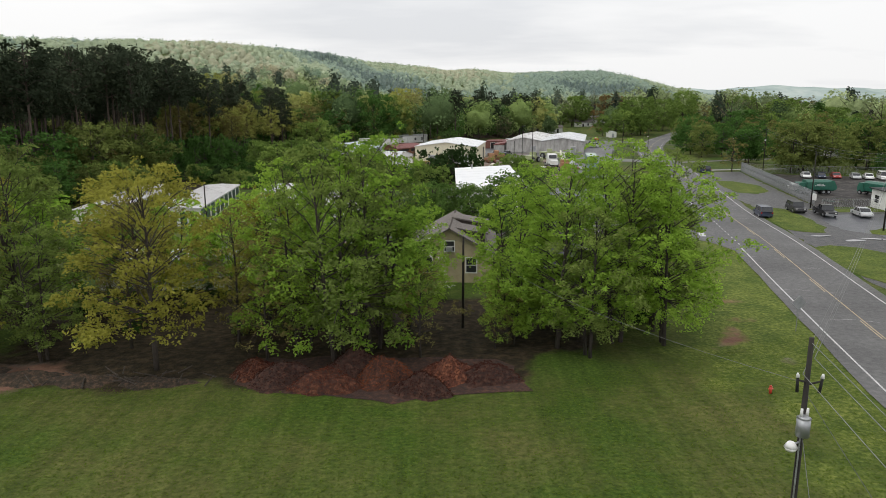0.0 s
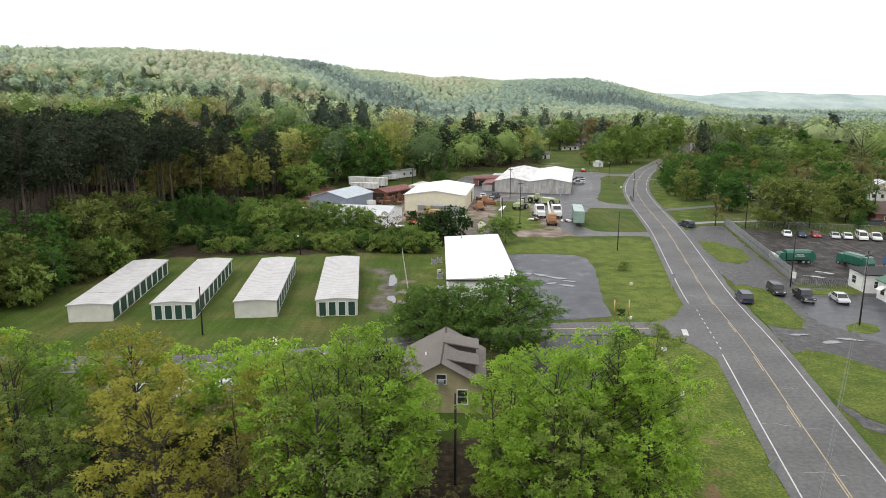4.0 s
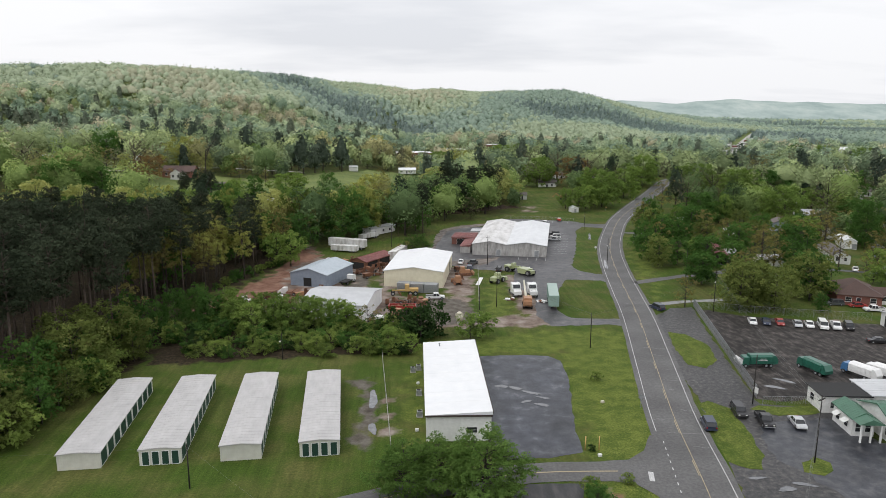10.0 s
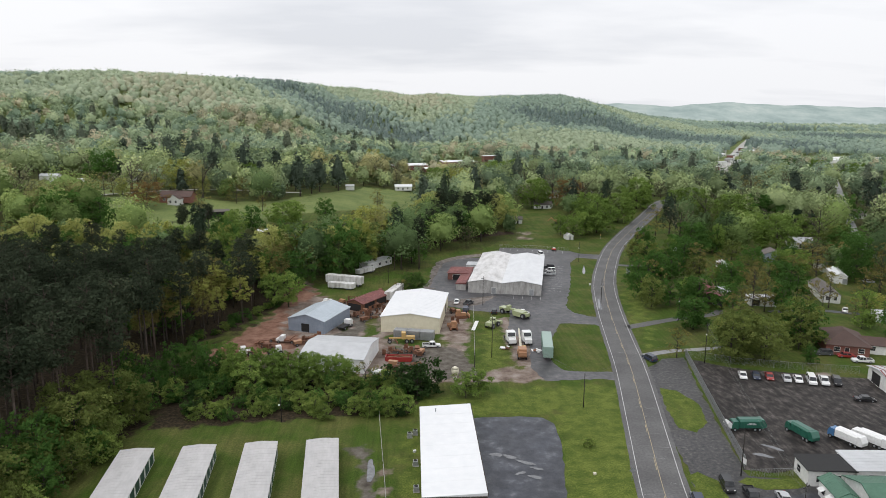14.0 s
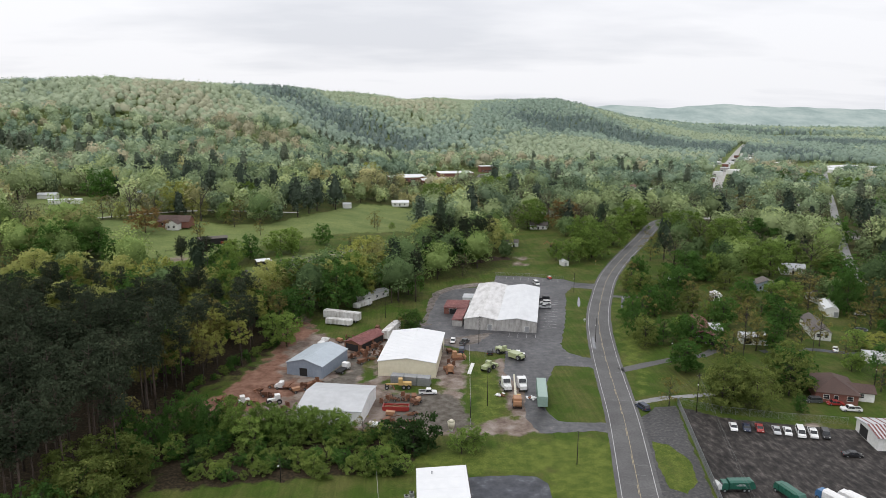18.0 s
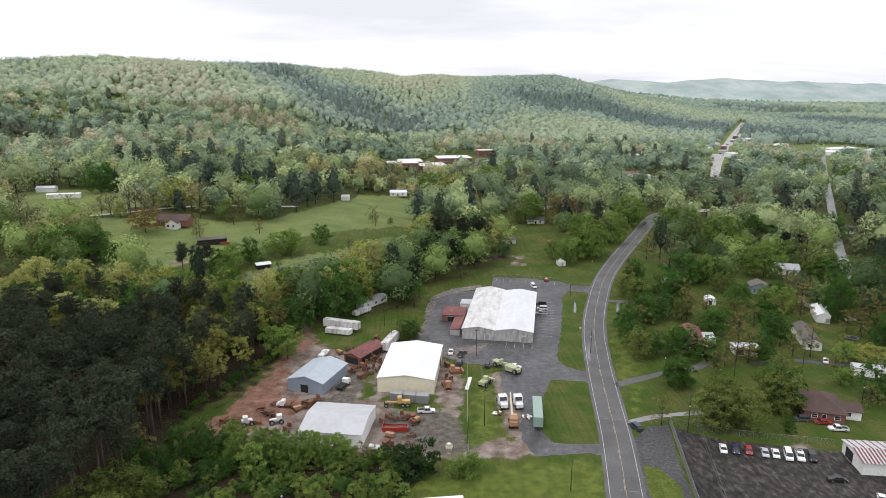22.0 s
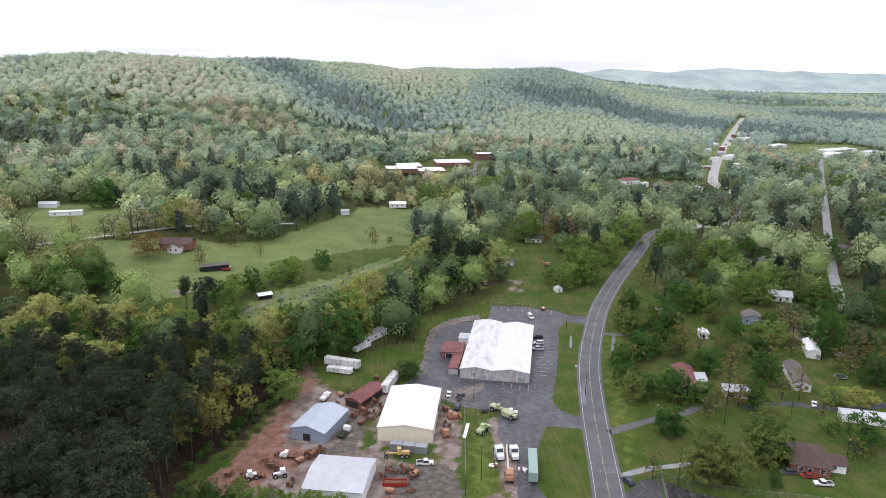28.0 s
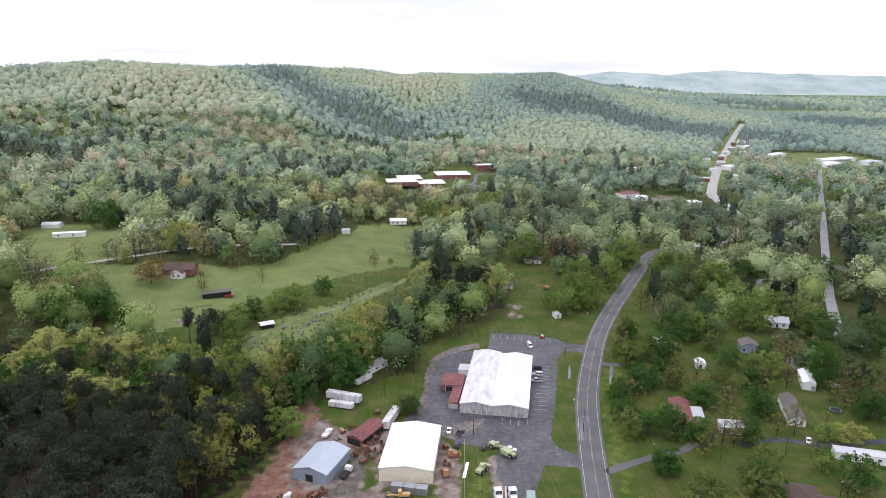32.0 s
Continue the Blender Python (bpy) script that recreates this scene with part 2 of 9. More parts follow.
GLASS = surface("window_glass", [(0.3, (0.02, 0.022, 0.025)), (0.7, (0.035, 0.038, 0.042))], 1, 3, 0.08, spec=0.6)
# near-black for small dark parts, and for interior shade painted on solid panels
DARK = surface("dark_parts_and_shade", [(0.3, (0.012, 0.012, 0.012)), (0.7, (0.022, 0.02, 0.02))], 2, 4, 0.9)
BLACK_ASPHALT = surface("black_sealed_asphalt", [(0.38, (0.007, 0.007, 0.008)), (0.5, (0.016, 0.016, 0.018)), (0.64, (0.045, 0.042, 0.040))], 0.35, 14, 0.5, bump=0.2, bump_scale=30, blotch=0.3, blotch_scale=0.15, stretch=(1.6, 0.4, 1))
FORECOURT = surface("muddy_worn_asphalt", [(0.32, (0.020, 0.020, 0.022)), (0.46, (0.042, 0.041, 0.042)), (0.57, (0.066, 0.063, 0.061)), (0.70, (0.135, 0.126, 0.116))], 1.3, 15, 0.5, bump=0.25, bump_scale=30, blotch=0.3, blotch_scale=0.05, spec=0.3)
GRIMY_WALL = surface("grimy_grey_siding", [(0.35, (0.26, 0.25, 0.24)), (0.65, (0.46, 0.45, 0.43))], 0.9, 10, 0.7, blotch=0.2, blotch_scale=0.3, stretch=(1, 1, 0.3))
BARK = surface("grey_brown_bark", [(0.3, (0.024, 0.019, 0.015)), (0.7, (0.070, 0.057, 0.047))], 6, 7, 0.95, bump=0.5, bump_scale=20, stretch=(1, 1, 0.25), random_tint=0.2)
PINE_BARK = surface("dark_pine_bark", [(0.3, (0.035, 0.025, 0.02)), (0.7, (0.095, 0.07, 0.055))], 5, 7, 0.95, bump=0.5, bump_scale=16, stretch=(1, 1, 0.3), random_tint=0.2)
POLE_WOOD = surface("weathered_pole_wood", [(0.3, (0.012, 0.010, 0.009)), (0.7, (0.034, 0.029, 0.024))], 5, 6, 0.9, stretch=(1, 1, 0.1), bump=0.2)
WIRE = surface("dull_weathered_cable", [(0.3, (0.10, 0.105, 0.10)), (0.7, (0.17, 0.175, 0.17))], 3, 5, 0.7)
GREY_METAL = surface("grey_metal", [(0.3, (0.28, 0.29, 0.30)), (0.7, (0.40, 0.41, 0.42))], 3, 5, 0.45, 0.6)
CONCRETE = surface("pale_concrete", [(0.3, (0.30, 0.29, 0.27)), (0.7, (0.44, 0.43, 0.40))], 2, 8, 0.9, bump=0.2, blotch=0.12)
RUBBER = surface("black_rubber", [(0.3, (0.012, 0.012, 0.012)), (0.7, (0.025, 0.025, 0.025))], 6, 4, 0.85)
MULCH = surface("red_bark_mulch", [(0.32, (0.026, 0.010, 0.007)), (0.5, (0.080, 0.027, 0.014)), (0.68, (0.19, 0.072, 0.034))], 4, 12, 0.95, bump=0.9, bump_scale=12, blotch=0.25, blotch_scale=0.4, random_tint=0.42)
YARD_ASPHALT = surface("dark_dirty_asphalt", [(0.30, (0.010, 0.0092, 0.009)), (0.46, (0.028, 0.025, 0.023)), (0.57, (0.058, 0.051, 0.047)), (0.70, (0.125, 0.111, 0.102))], 0.8, 15, 0.72, bump=0.3, bump_scale=20, blotch=0.35, blotch_scale=0.06, stretch=(1.0, 0.45, 1), spec=0.2)
FAR_HILL = bpy.data.materials.new("glowing_hazed_hills")

LEAF_SPRING = leaf("spring_green_leaves", (0.132, 0.240, 0.035), (0.337, 0.500, 0.074), (0.555, 0.675, 0.156), 0.45)
LEAF_YELLOW = leaf("yellow_green_leaves", (0.188, 0.197, 0.037), (0.376, 0.363, 0.072), (0.552, 0.455, 0.136), 0.45)
LEAF_PALE = leaf("pale_yellow_new_leaves", (0.30, 0.325, 0.11), (0.48, 0.50, 0.18), (0.58, 0.58, 0.26), 0.45)
MID_YELLOW = leaf("soft_yellow_green_leaves", (0.19, 0.215, 0.055), (0.37, 0.385, 0.105), (0.50, 0.49, 0.17), 0.42)
LEAF_OLIVE = leaf("olive_budding_leaves", (0.13, 0.12, 0.04), (0.25, 0.225, 0.08), (0.34, 0.27, 0.13), 0.4)
MID_SPRING = leaf("soft_spring_leaves", (0.084, 0.142, 0.033), (0.216, 0.309, 0.073), (0.360, 0.437, 0.131), 0.4)
MID_DULL = leaf("soft_olive_leaves", (0.074, 0.099, 0.029), (0.179, 0.220, 0.060), (0.291, 0.319, 0.102), 0.4)
LEAF_RUST = leaf("rust_brown_young_leaves", (0.13, 0.085, 0.035), (0.27, 0.18, 0.075), (0.38, 0.27, 0.12), 0.4)
LEAF_GREEN = leaf("full_green_leaves", (0.039, 0.090, 0.023), (0.095, 0.185, 0.042), (0.157, 0.258, 0.065), 0.4)
LEAF_DULL = leaf("dull_olive_green_leaves", (0.097, 0.141, 0.037), (0.238, 0.315, 0.078), (0.386, 0.451, 0.133), 0.45)
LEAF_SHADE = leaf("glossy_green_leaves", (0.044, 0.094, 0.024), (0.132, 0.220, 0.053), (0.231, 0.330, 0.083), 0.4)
LEAF_DARK = leaf("dark_green_leaves", (0.016, 0.034, 0.012), (0.038, 0.070, 0.022), (0.06, 0.10, 0.03), 0.25)
NEEDLE = leaf("dark_pine_needles", (0.021, 0.031, 0.019), (0.060, 0.075, 0.046), (0.114, 0.118, 0.071), 0.2)
BLOSSOM = leaf("white_blossom", (0.45, 0.45, 0.38), (0.72, 0.72, 0.66), (0.80, 0.80, 0.76), 0.2)


# ---- mesh helpers ----
class Build:
    """Collects faces for one mesh."""

    def __init__(self):
        self.v, self.f, self.s = [], [], []

    def add(self, verts, faces, m=None, smooth=False):
        o = len(self.v)
        self.v += [tuple(m @ Vector(p)) for p in verts] if m else [tuple(p) for p in verts]
        self.f += [tuple(i + o for i in f) for f in faces]
        self.s += [smooth] * len(faces)
        return self

    def box(self, x0, x1, y0, y1, z0, z1, m=None, bevel=0.0):
        if bevel:
            b = bevel
            rings = [(b, z0), (0, z0 + b), (0, z1 - b), (b, z1)]
            vs, fs = [], []
            for i, z in rings:
                vs += [(x0 + b, y0 + i, z), (x1 - b, y0 + i, z), (x1 - i, y0 + b, z), (x1 - i, y1 - b, z), (x1 - b, y1 - i, z), (x0 + b, y1 - i, z), (x0 + i, y1 - b, z), (x0 + i, y0 + b, z)]
            for k in range(3):
                fs += [(k * 8 + j, k * 8 + (j + 1) % 8, k * 8 + 8 + (j + 1) % 8, k * 8 + 8 + j) for j in range(8)]
            fs += [tuple(range(7, -1, -1)), tuple(range(24, 32))]
            return self.add(vs, fs, m)
        vs = [(x0, y0, z0), (x1, y0, z0), (x1, y1, z0), (x0, y1, z0), (x0, y0, z1), (x1, y0, z1), (x1, y1, z1), (x0, y1, z1)]
        return self.add(vs, [(3, 2, 1, 0), (4, 5, 6, 7), (0, 1, 5, 4), (1, 2, 6, 5), (2, 3, 7, 6), (3, 0, 4, 7)], m)

    def tube(self, p0, p1, r0, r1=None, n=8, cap=True):
        r1 = r0 if r1 is None else r1
        a, b = Vector(p0), Vector(p1)
        q = (b - a).to_track_quat("Z", "Y")
        vs = []
        for c, r in ((a, r0), (b, r1)):
            vs += [c + q @ Vector((r * math.cos(2 * math.pi * k / n), r * math.sin(2 * math.pi * k / n), 0)) for k in range(n)]
        self.add(vs, [(k, (k + 1) % n, n + (k + 1) % n, n + k) for k in range(n)], None, n > 6)
        if cap:
            o = len(self.v) - 2 * n
            self.f += [tuple(o + k for k in range(n - 1, -1, -1)), tuple(o + n + k for k in range(n))]
            self.s += [False, False]
        return self

    def prism(self, pts, h0, h1, m=None, axis="z"):
        """A polygon swept along an axis: points (a, b); x and y for z, x and z for y, y and z for x."""
        n = len(pts)
        put = {"z": lambda a, b, h: (a, b, h), "y": lambda a, b, h: (a, h, b), "x": lambda a, b, h: (h, a, b)}[axis]
        vs = [put(a, b, h0) for a, b in pts] + [put(a, b, h1) for a, b in pts]
        fs = [(k, (k + 1) % n, n + (k + 1) % n, n + k) for k in range(n)] + [tuple(range(n - 1, -1, -1)), tuple(range(n, 2 * n))]
        return self.add(vs, fs, m)

    def mesh(self, name, material):
        me = bpy.data.meshes.new(name)
        me.from_pydata(self.v, [], self.f)
        me.polygons.foreach_set("use_smooth", self.s)
        me.materials.append(material)
        bm = bmesh.new()
        bm.from_mesh(me)
        bmesh.ops.recalc_face_normals(bm, faces=bm.faces)
        bm.to_mesh(me)
        bm.free()
        return me


def cards(name, verts, material, tint=None):
    """A mesh of separate four-cornered leaves from an array (n, 4, 3)."""
    n = len(verts)
    me = bpy.data.meshes.new(name)
    me.vertices.add(4 * n)
    me.vertices.foreach_set("co", verts.reshape(-1).astype(np.float32))
    me.loops.add(4 * n)
    me.loops.foreach_set("vertex_index", np.arange(4 * n, dtype=np.int32))
    me.polygons.add(n)
    me.polygons.foreach_set("loop_start", np.arange(0, 4 * n, 4, dtype=np.int32))
    me.update(calc_edges=True)
    me.materials.append(material)
    if tint is None:
        tint = np.random.default_rng(n).random(n)
    me.attributes.new("tint", "FLOAT", "POINT").data.foreach_set("value", np.repeat(tint, 4).astype(np.float32))
    return me


def part(name, b, material, parent, label="", m=None):
    ob = new(name, b.mesh(name, material) if isinstance(b, Build) else b)
    ob.parent = parent
    if m is not None:
        ob.matrix_basis = m
    return tagged(ob, label) if label else ob


def thing(name, label, category, m=None, group="", kind=""):
    ob = new(name)
    ob.empty_display_size = 0.5
    if m is not None:
        ob.matrix_basis = m
    return tagged(ob, label, category, group, kind)


# ---- the lie of the land ----
def sstep(a, b, v):
    t = np.clip((np.asarray(v, float) - a) / (b - a), 0, 1)
    return t * t * (3 - 2 * t)


RIDGE_U = [-1.2, -0.58, -0.40, -0.26, -0.16, -0.10, 0.0, 0.107, 0.22, 0.27, 0.335, 0.43, 0.55]
RIDGE_D = [1300, 1360, 1480, 1580, 1740, 1920, 2150, 2200, 2300, 2300, 2300, 2300, 2300]
RIDGE_H = [82, 89, 106, 95, 101, 94, 93, 99, 106, 80, 48, 8, 0]


def land(x, y):
    """The ground's height in metres."""
    x, y = np.asarray(x, float), np.asarray(y, float)
    h = 9.0 * sstep(235, 330, y) * sstep(25, -60, x) + 6.0 * sstep(-60, -150, x) * sstep(260, 400, y) - 5.0 * sstep(400, 560, y) * sstep(-90, 0, x) * sstep(70, 20, x)
    h = h + 8.0 * np.exp(-((x - 172) / 75) ** 2 - ((y - 450) / 70) ** 2)
    h = h - 3.0 * sstep(95, 200, x) * sstep(150, 260, y) - 4.0 * sstep(550, 800, y) * sstep(100, 300, x)
    r, u = np.hypot(x, y), x / np.maximum(y, 30.0)
    d, top = np.interp(u, RIDGE_U, RIDGE_D), np.interp(u, RIDGE_U, RIDGE_H)
    q = r / d + 0.035 * np.sin(x / 95.0 + y / 260.0) + 0.025 * np.sin(x / 41.0 - y / 170.0)
    hill = top * sstep(0.50, 1.0, q) * (1 - 0.35 * sstep(1.02, 1.35, q))
    return h + hill + 0.25 * np.sin(x / 23.0) * np.sin(y / 31.0) * sstep(330, 450, np.hypot(x, y))


def inside(poly, x, y):
    x, y = np.asarray(x, float), np.asarray(y, float)
    hit = np.zeros(np.broadcast(x, y).shape, bool)
    n = len(poly)
    for k in range(n):
        (x0, y0), (x1, y1) = poly[k], poly[(k + 1) % n]
        if y0 == y1:
            continue
        hit ^= ((y0 > y) != (y1 > y)) & (x < (x1 - x0) * (y - y0) / (y1 - y0) + x0)
    return hit


def distance(poly, x, y, closed=True):
    """Metres from a polygon's edge or a line."""
    best = np.full(np.broadcast(x, y).shape, 1e9)
    for k in range(len(poly) if closed else len(poly) - 1):
        (x0, y0), (x1, y1) = poly[k], poly[(k + 1) % len(poly)]
        t = np.clip(((x - x0) * (x1 - x0) + (y - y0) * (y1 - y0)) / ((x1 - x0) ** 2 + (y1 - y0) ** 2), 0, 1)
        best = np.minimum(best, np.hypot(x - x0 - t * (x1 - x0), y - y0 - t * (y1 - y0)))
    return best


def curve(points, step=4.0):
    """A smooth line through points, as (x, y) every few metres."""
    p = [Vector(a) for a in points]
    p = [2 * p[0] - p[1], *p, 2 * p[-1] - p[-2]]
    out = []
    for k in range(1, len(p) - 2):
        n = max(2, int((p[k + 1] - p[k]).length / step))
        for j in range(n):
            t = j / n
            out.append(tuple(0.5 * (2 * p[k] + (p[k + 1] - p[k - 1]) * t + (2 * p[k - 1] - 5 * p[k] + 4 * p[k + 1] - p[k + 2]) * t * t + (3 * p[k] - p[k - 1] - 3 * p[k + 1] + p[k + 2]) * t ** 3)))
    return out + [tuple(p[-2])]


ROAD = curve([(3, -150), (14, -40), (22.5, 0), (29.5, 37), (34.3, 60), (39.3, 83), (43.2, 105), (48.3, 128), (55.9, 162), (60.5, 187), (65.6, 214), (73.1, 247), (83.6, 280), (97.6, 317), (117.3, 357), (141, 398), (171, 446), (208, 478), (262, 520), (300, 580), (322, 650), (338, 720), (356, 765), (430, 915), (600, 1240), (860, 1717)])
SIDE_STREET = curve([(35.5, 88.8), (29, 89.2), (16.5, 89.2), (4, 86.5), (-8, 82), (-16, 79), (-23.5, 77.4), (-37, 76.7), (-60, 77), (-90, 79)])
FAR_STREET = curve([(220, 313), (245, 361), (269, 403), (379, 588), (489, 772), (575, 915), (605, 965)], 8)


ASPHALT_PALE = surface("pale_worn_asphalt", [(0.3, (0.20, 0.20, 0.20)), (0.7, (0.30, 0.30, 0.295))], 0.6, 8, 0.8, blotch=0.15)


def ribbon(line, left, right, z, rough_edge=0.0, seed=0):
    """A strip along a line on the ground, from left to right of it (metres)."""
    rng = random.Random(seed)
    b, n = Build(), len(line)
    rows = []
    for k, (x, y) in enumerate(line):
        a, c = Vector(line[max(0, k - 1)]), Vector(line[min(n - 1, k + 1)])
        d = (c - a).normalized()
        side = Vector((d.y, -d.x))
        row = []
        for w in (left + rng.uniform(-1, 1) * rough_edge, 0.5 * (left + right), right + rng.uniform(-1, 1) * rough_edge):
            px, py = x + side.x * w, y + side.y * w
            row.append((px, py, float(land(px, py)) + z))
        rows.append(row)
    vs = [p for r in rows for p in r]
    fs = []
    for k in range(n - 1):
        for j in range(2):
            fs.append((k * 3 + j, k * 3 + j + 1, k * 3 + j + 4, k * 3 + j + 3))
    return b.add(vs, fs)


def slab(poly, z, thick=0.0, ragged=0.0, seed=1, cell=3.0):
    """A flat sheet with the given outline, its edge broken up a little, lying on the ground."""
    rng = random.Random(seed)
    ring = []
    n = len(poly)
    for k in range(n):
        a, c = Vector(poly[k]), Vector(poly[(k + 1) % n])
        m = max(1, int((c - a).length / 1.5)) if ragged else max(1, int((c - a).length / 12))
        for j in range(m):
            p = a.lerp(c, j / m)
            ring.append((p.x + rng.uniform(-1, 1) * ragged, p.y + rng.uniform(-1, 1) * ragged))
    bm = bmesh.new()
    vs = [bm.verts.new((x, y, float(land(x, y)) + z)) for x, y in ring]
    f = bm.faces.new(vs)
    bmesh.ops.triangulate(bm, faces=[f])
    bmesh.ops.recalc_face_normals(bm, faces=bm.faces)
    if sum(g.normal.z for g in bm.faces) < 0:
        bmesh.ops.reverse_faces(bm, faces=bm.faces)
    me = bpy.data.meshes.new("slab")
    bm.to_mesh(me)
    bm.free()
    return me


def sheet(name, me, material, label, category="", kind="structure"):
    if isinstance(me, Build):
        me = me.mesh(name, material)
    else:
        me.materials.append(material)
    return tagged(new(name, me), label, category or name.split("_")[0], kind=kind)


# outlines on the plan
STORE_LOT = [(12.2, 136.5), (20, 137), (28.5, 136.4), (30.3, 133), (30, 126), (28.2, 115), (26.2, 103.7), (25.2, 94.8), (20, 93.4), (12.4, 93), (12.3, 110)]
HOUSE_DRIVE = [(23.4, 86.2), (21.4, 78), (19.6, 71), (18.5, 66), (8, 66), (7.9, 71.8), (9.9, 78.8), (12.5, 82.5), (15.6, 86.4)]
LOT_WHITE = [(44, 321), (60, 318), (74.7, 312), (79, 306), (88, 303), (85.5, 293), (75, 297), (69.5, 286), (67.8, 277), (60, 245), (53, 222), (53, 214), (57.5, 209), (63, 207), (60, 196), (57, 200), (47, 202), (42, 190), (37, 172), (39, 163), (50, 161.5), (54.5, 161), (53.5, 154.5), (47, 157), (33, 156.5), (31, 165), (34, 183), (30, 196), (33, 213), (22, 216), (8, 226), (-3, 229), (4, 241), (8, 255), (12, 275), (15, 292), (25, 297), (40, 300), (42, 310)]
YARD_DIRT = [(-38, 256), (-30, 236), (-20, 228), (-2, 230), (12, 222), (18, 212), (20, 200), (19, 190), (19, 175), (18.5, 168), (19, 160), (16, 155), (8, 156), (-5, 159), (-30, 165), (-50, 168), (-57, 174), (-50, 186), (-47, 200), (-42, 215), (-44, 240)]
TRUCK_LOT = [(74, 170), (61, 113), (66, 111.5), (73, 113), (86, 113), (106, 120), (116, 140), (118, 153), (95, 159), (82, 163)]
STATION_LOT = [(52.4, 128), (57.5, 152), (61, 164), (67, 170), (73, 171), (66, 140), (60.5, 111), (72, 108), (72, 96), (84, 80), (92, 50), (70, 42), (50, 47), (40, 60), (42.5, 75), (46, 92), (51, 115)]
ISLANDS = [[(59, 151), (56.3, 139), (55.6, 130), (58.5, 128), (62.5, 132.5), (64.6, 141), (62.5, 149)], [(50, 111.3), (52, 112.6), (54.3, 109.4), (53.6, 101.3), (51.9, 92.7), (49.8, 88.7), (48.2, 89), (45.7, 91.3), (46.5, 96.5), (48.5, 102)], [(42.5, 78.6), (46.1, 80.9), (48.4, 79.5), (50.5, 75), (54, 66), (54, 58), (50, 54), (45.3, 56), (41.5, 62), (40.7, 69.6), (40.9, 73.9)], [(56.3, 90.3), (59.2, 92.2), (60.6, 90.4), (59.8, 88), (57.7, 86.7), (55.5, 88)], [(57.7, 108.7), (60.1, 110.1), (63.6, 109.4), (69.9, 109.5), (69.1, 106.7), (65.2, 105.9), (61.1, 106.2)]]
MULCH_BED = [(-12.5, 39), (-7, 37.4), (-2.5, 36.4), (2, 37.6), (5, 38.6), (4.6, 42.5), (0, 44), (-8, 44), (-13, 43)]
UPPER_FIELD = [(-132, 300), (-114, 305), (-96, 318), (-80, 336), (-65, 364), (-48, 381), (-18, 417), (6, 441), (17, 499), (27, 583), (-4, 586), (-31, 551), (-48, 488), (-70, 443), (-79, 416), (-102, 400), (-126, 405), (-144, 402), (-189, 400), (-192, 387), (-158, 367), (-138, 322)]
LANE_FIELD = [(-231, 399), (-250, 452), (-262, 497), (-231, 506), (-184, 494), (-160, 451), (-172, 410), (-196, 390)]
CEMETERY_FIELD = [(-80, 277), (-65, 285), (-42, 298), (-31, 327), (-19, 358), (0, 392), (2, 408), (-19, 380), (-35, 346), (-53, 328), (-68, 309), (-89, 282)]
WOOD_VERGE = [(-98, 266), (-84, 255), (-69, 257), (-52, 258), (-40, 268), (-29, 284), (-22, 314), (2, 345), (12, 405), (2, 408), (-31, 327), (-42, 298), (-80, 277)]
OPEN_LAND = [
    [(-200, -200), (260, -200), (260, 40), (110, 60), (135, 150), (190, 170), (190, 262), (150, 285), (112, 318), (135, 352), (165, 400), (150, 410), (118, 372), (100, 400), (86, 440), (70, 440), (58, 392), (64, 352), (35, 316), (12, 312), (8, 276), (-5, 268), (-20, 256), (-40, 245), (-48, 200), (-62, 180), (-52, 140), (-75, 92), (-130, 70)],
    CEMETERY_FIELD,
    UPPER_FIELD,
    WOOD_VERGE,
    LANE_FIELD,
    [(-114, 305), (-80, 336), (-65, 364), (-48, 381), (-18, 417), (6, 441), (2, 408), (-19, 380), (-35, 346), (-53, 328), (-68, 309), (-89, 282), (-112, 292)],
]
MEADOWS = [[(1010, 2130), (1180, 2080), (1420, 2100), (1470, 2230), (1250, 2260), (1040, 2250)], [(1230, 1780), (1480, 1690), (1800, 1720), (1950, 1900), (1700, 1990), (1420, 1950)]]
CLEARINGS = OPEN_LAND + [
    [(-20, 715), (30, 690), (115, 735), (120, 880), (60, 900), (-30, 800)],
    [(196, 690), (205, 628), (245, 606), (300, 620), (318, 690), (302, 730), (250, 752)],
    [(540, 985), (592, 885), (725, 880), (745, 1120), (620, 1130)],
    *MEADOWS,
    [(-30, 1180), (110, 1160), (120, 1230), (-20, 1260)],
]

# ---- ground ----
def spread(lo, hi, fine_lo, fine_hi, step, grow):
    mid = list(np.arange(fine_lo, fine_hi + 0.01, step))
    s, v = step, fine_hi
    while v < hi:
        s *= grow
        v += s
        mid.append(min(v, hi))
    s, v, low = step, fine_lo, []
    while v > lo:
        s *= grow
        v -= s
        low.append(max(v, lo))
    return np.array(low[::-1] + mid)


gx, gy = spread(-3200, 4200, -66, 120, 1.25, 1.06), spread(-400, 4700, 22, 300, 1.25, 1.045)
GX, GY = np.meshgrid(gx, gy)
GZ = land(GX, GY)
wob = 1.6 * np.sin(GX * 0.9 + 2 * np.sin(GY * 0.41)) + 1.3 * np.sin(GY * 1.13 + 1.7 * np.sin(GX * 0.53))


def zone(polys, soft, seed=0):
    m = np.zeros(GX.shape)
    for p in polys:
        d = distance(p, GX, GY) * np.where(inside(p, GX, GY), 1, -1) + wob * soft * 0.45
        m = np.maximum(m, np.clip(0.5 + d / (2 * soft), 0, 1))
    return m


dirt = zone([YARD_DIRT, [(34, 166), (34, 157), (16, 156), (14, 166), (20, 165)], [(28, 208), (36, 206), (38, 195), (35, 182), (34.5, 172), (31, 163), (28, 167), (27.5, 186)]], 1.4)
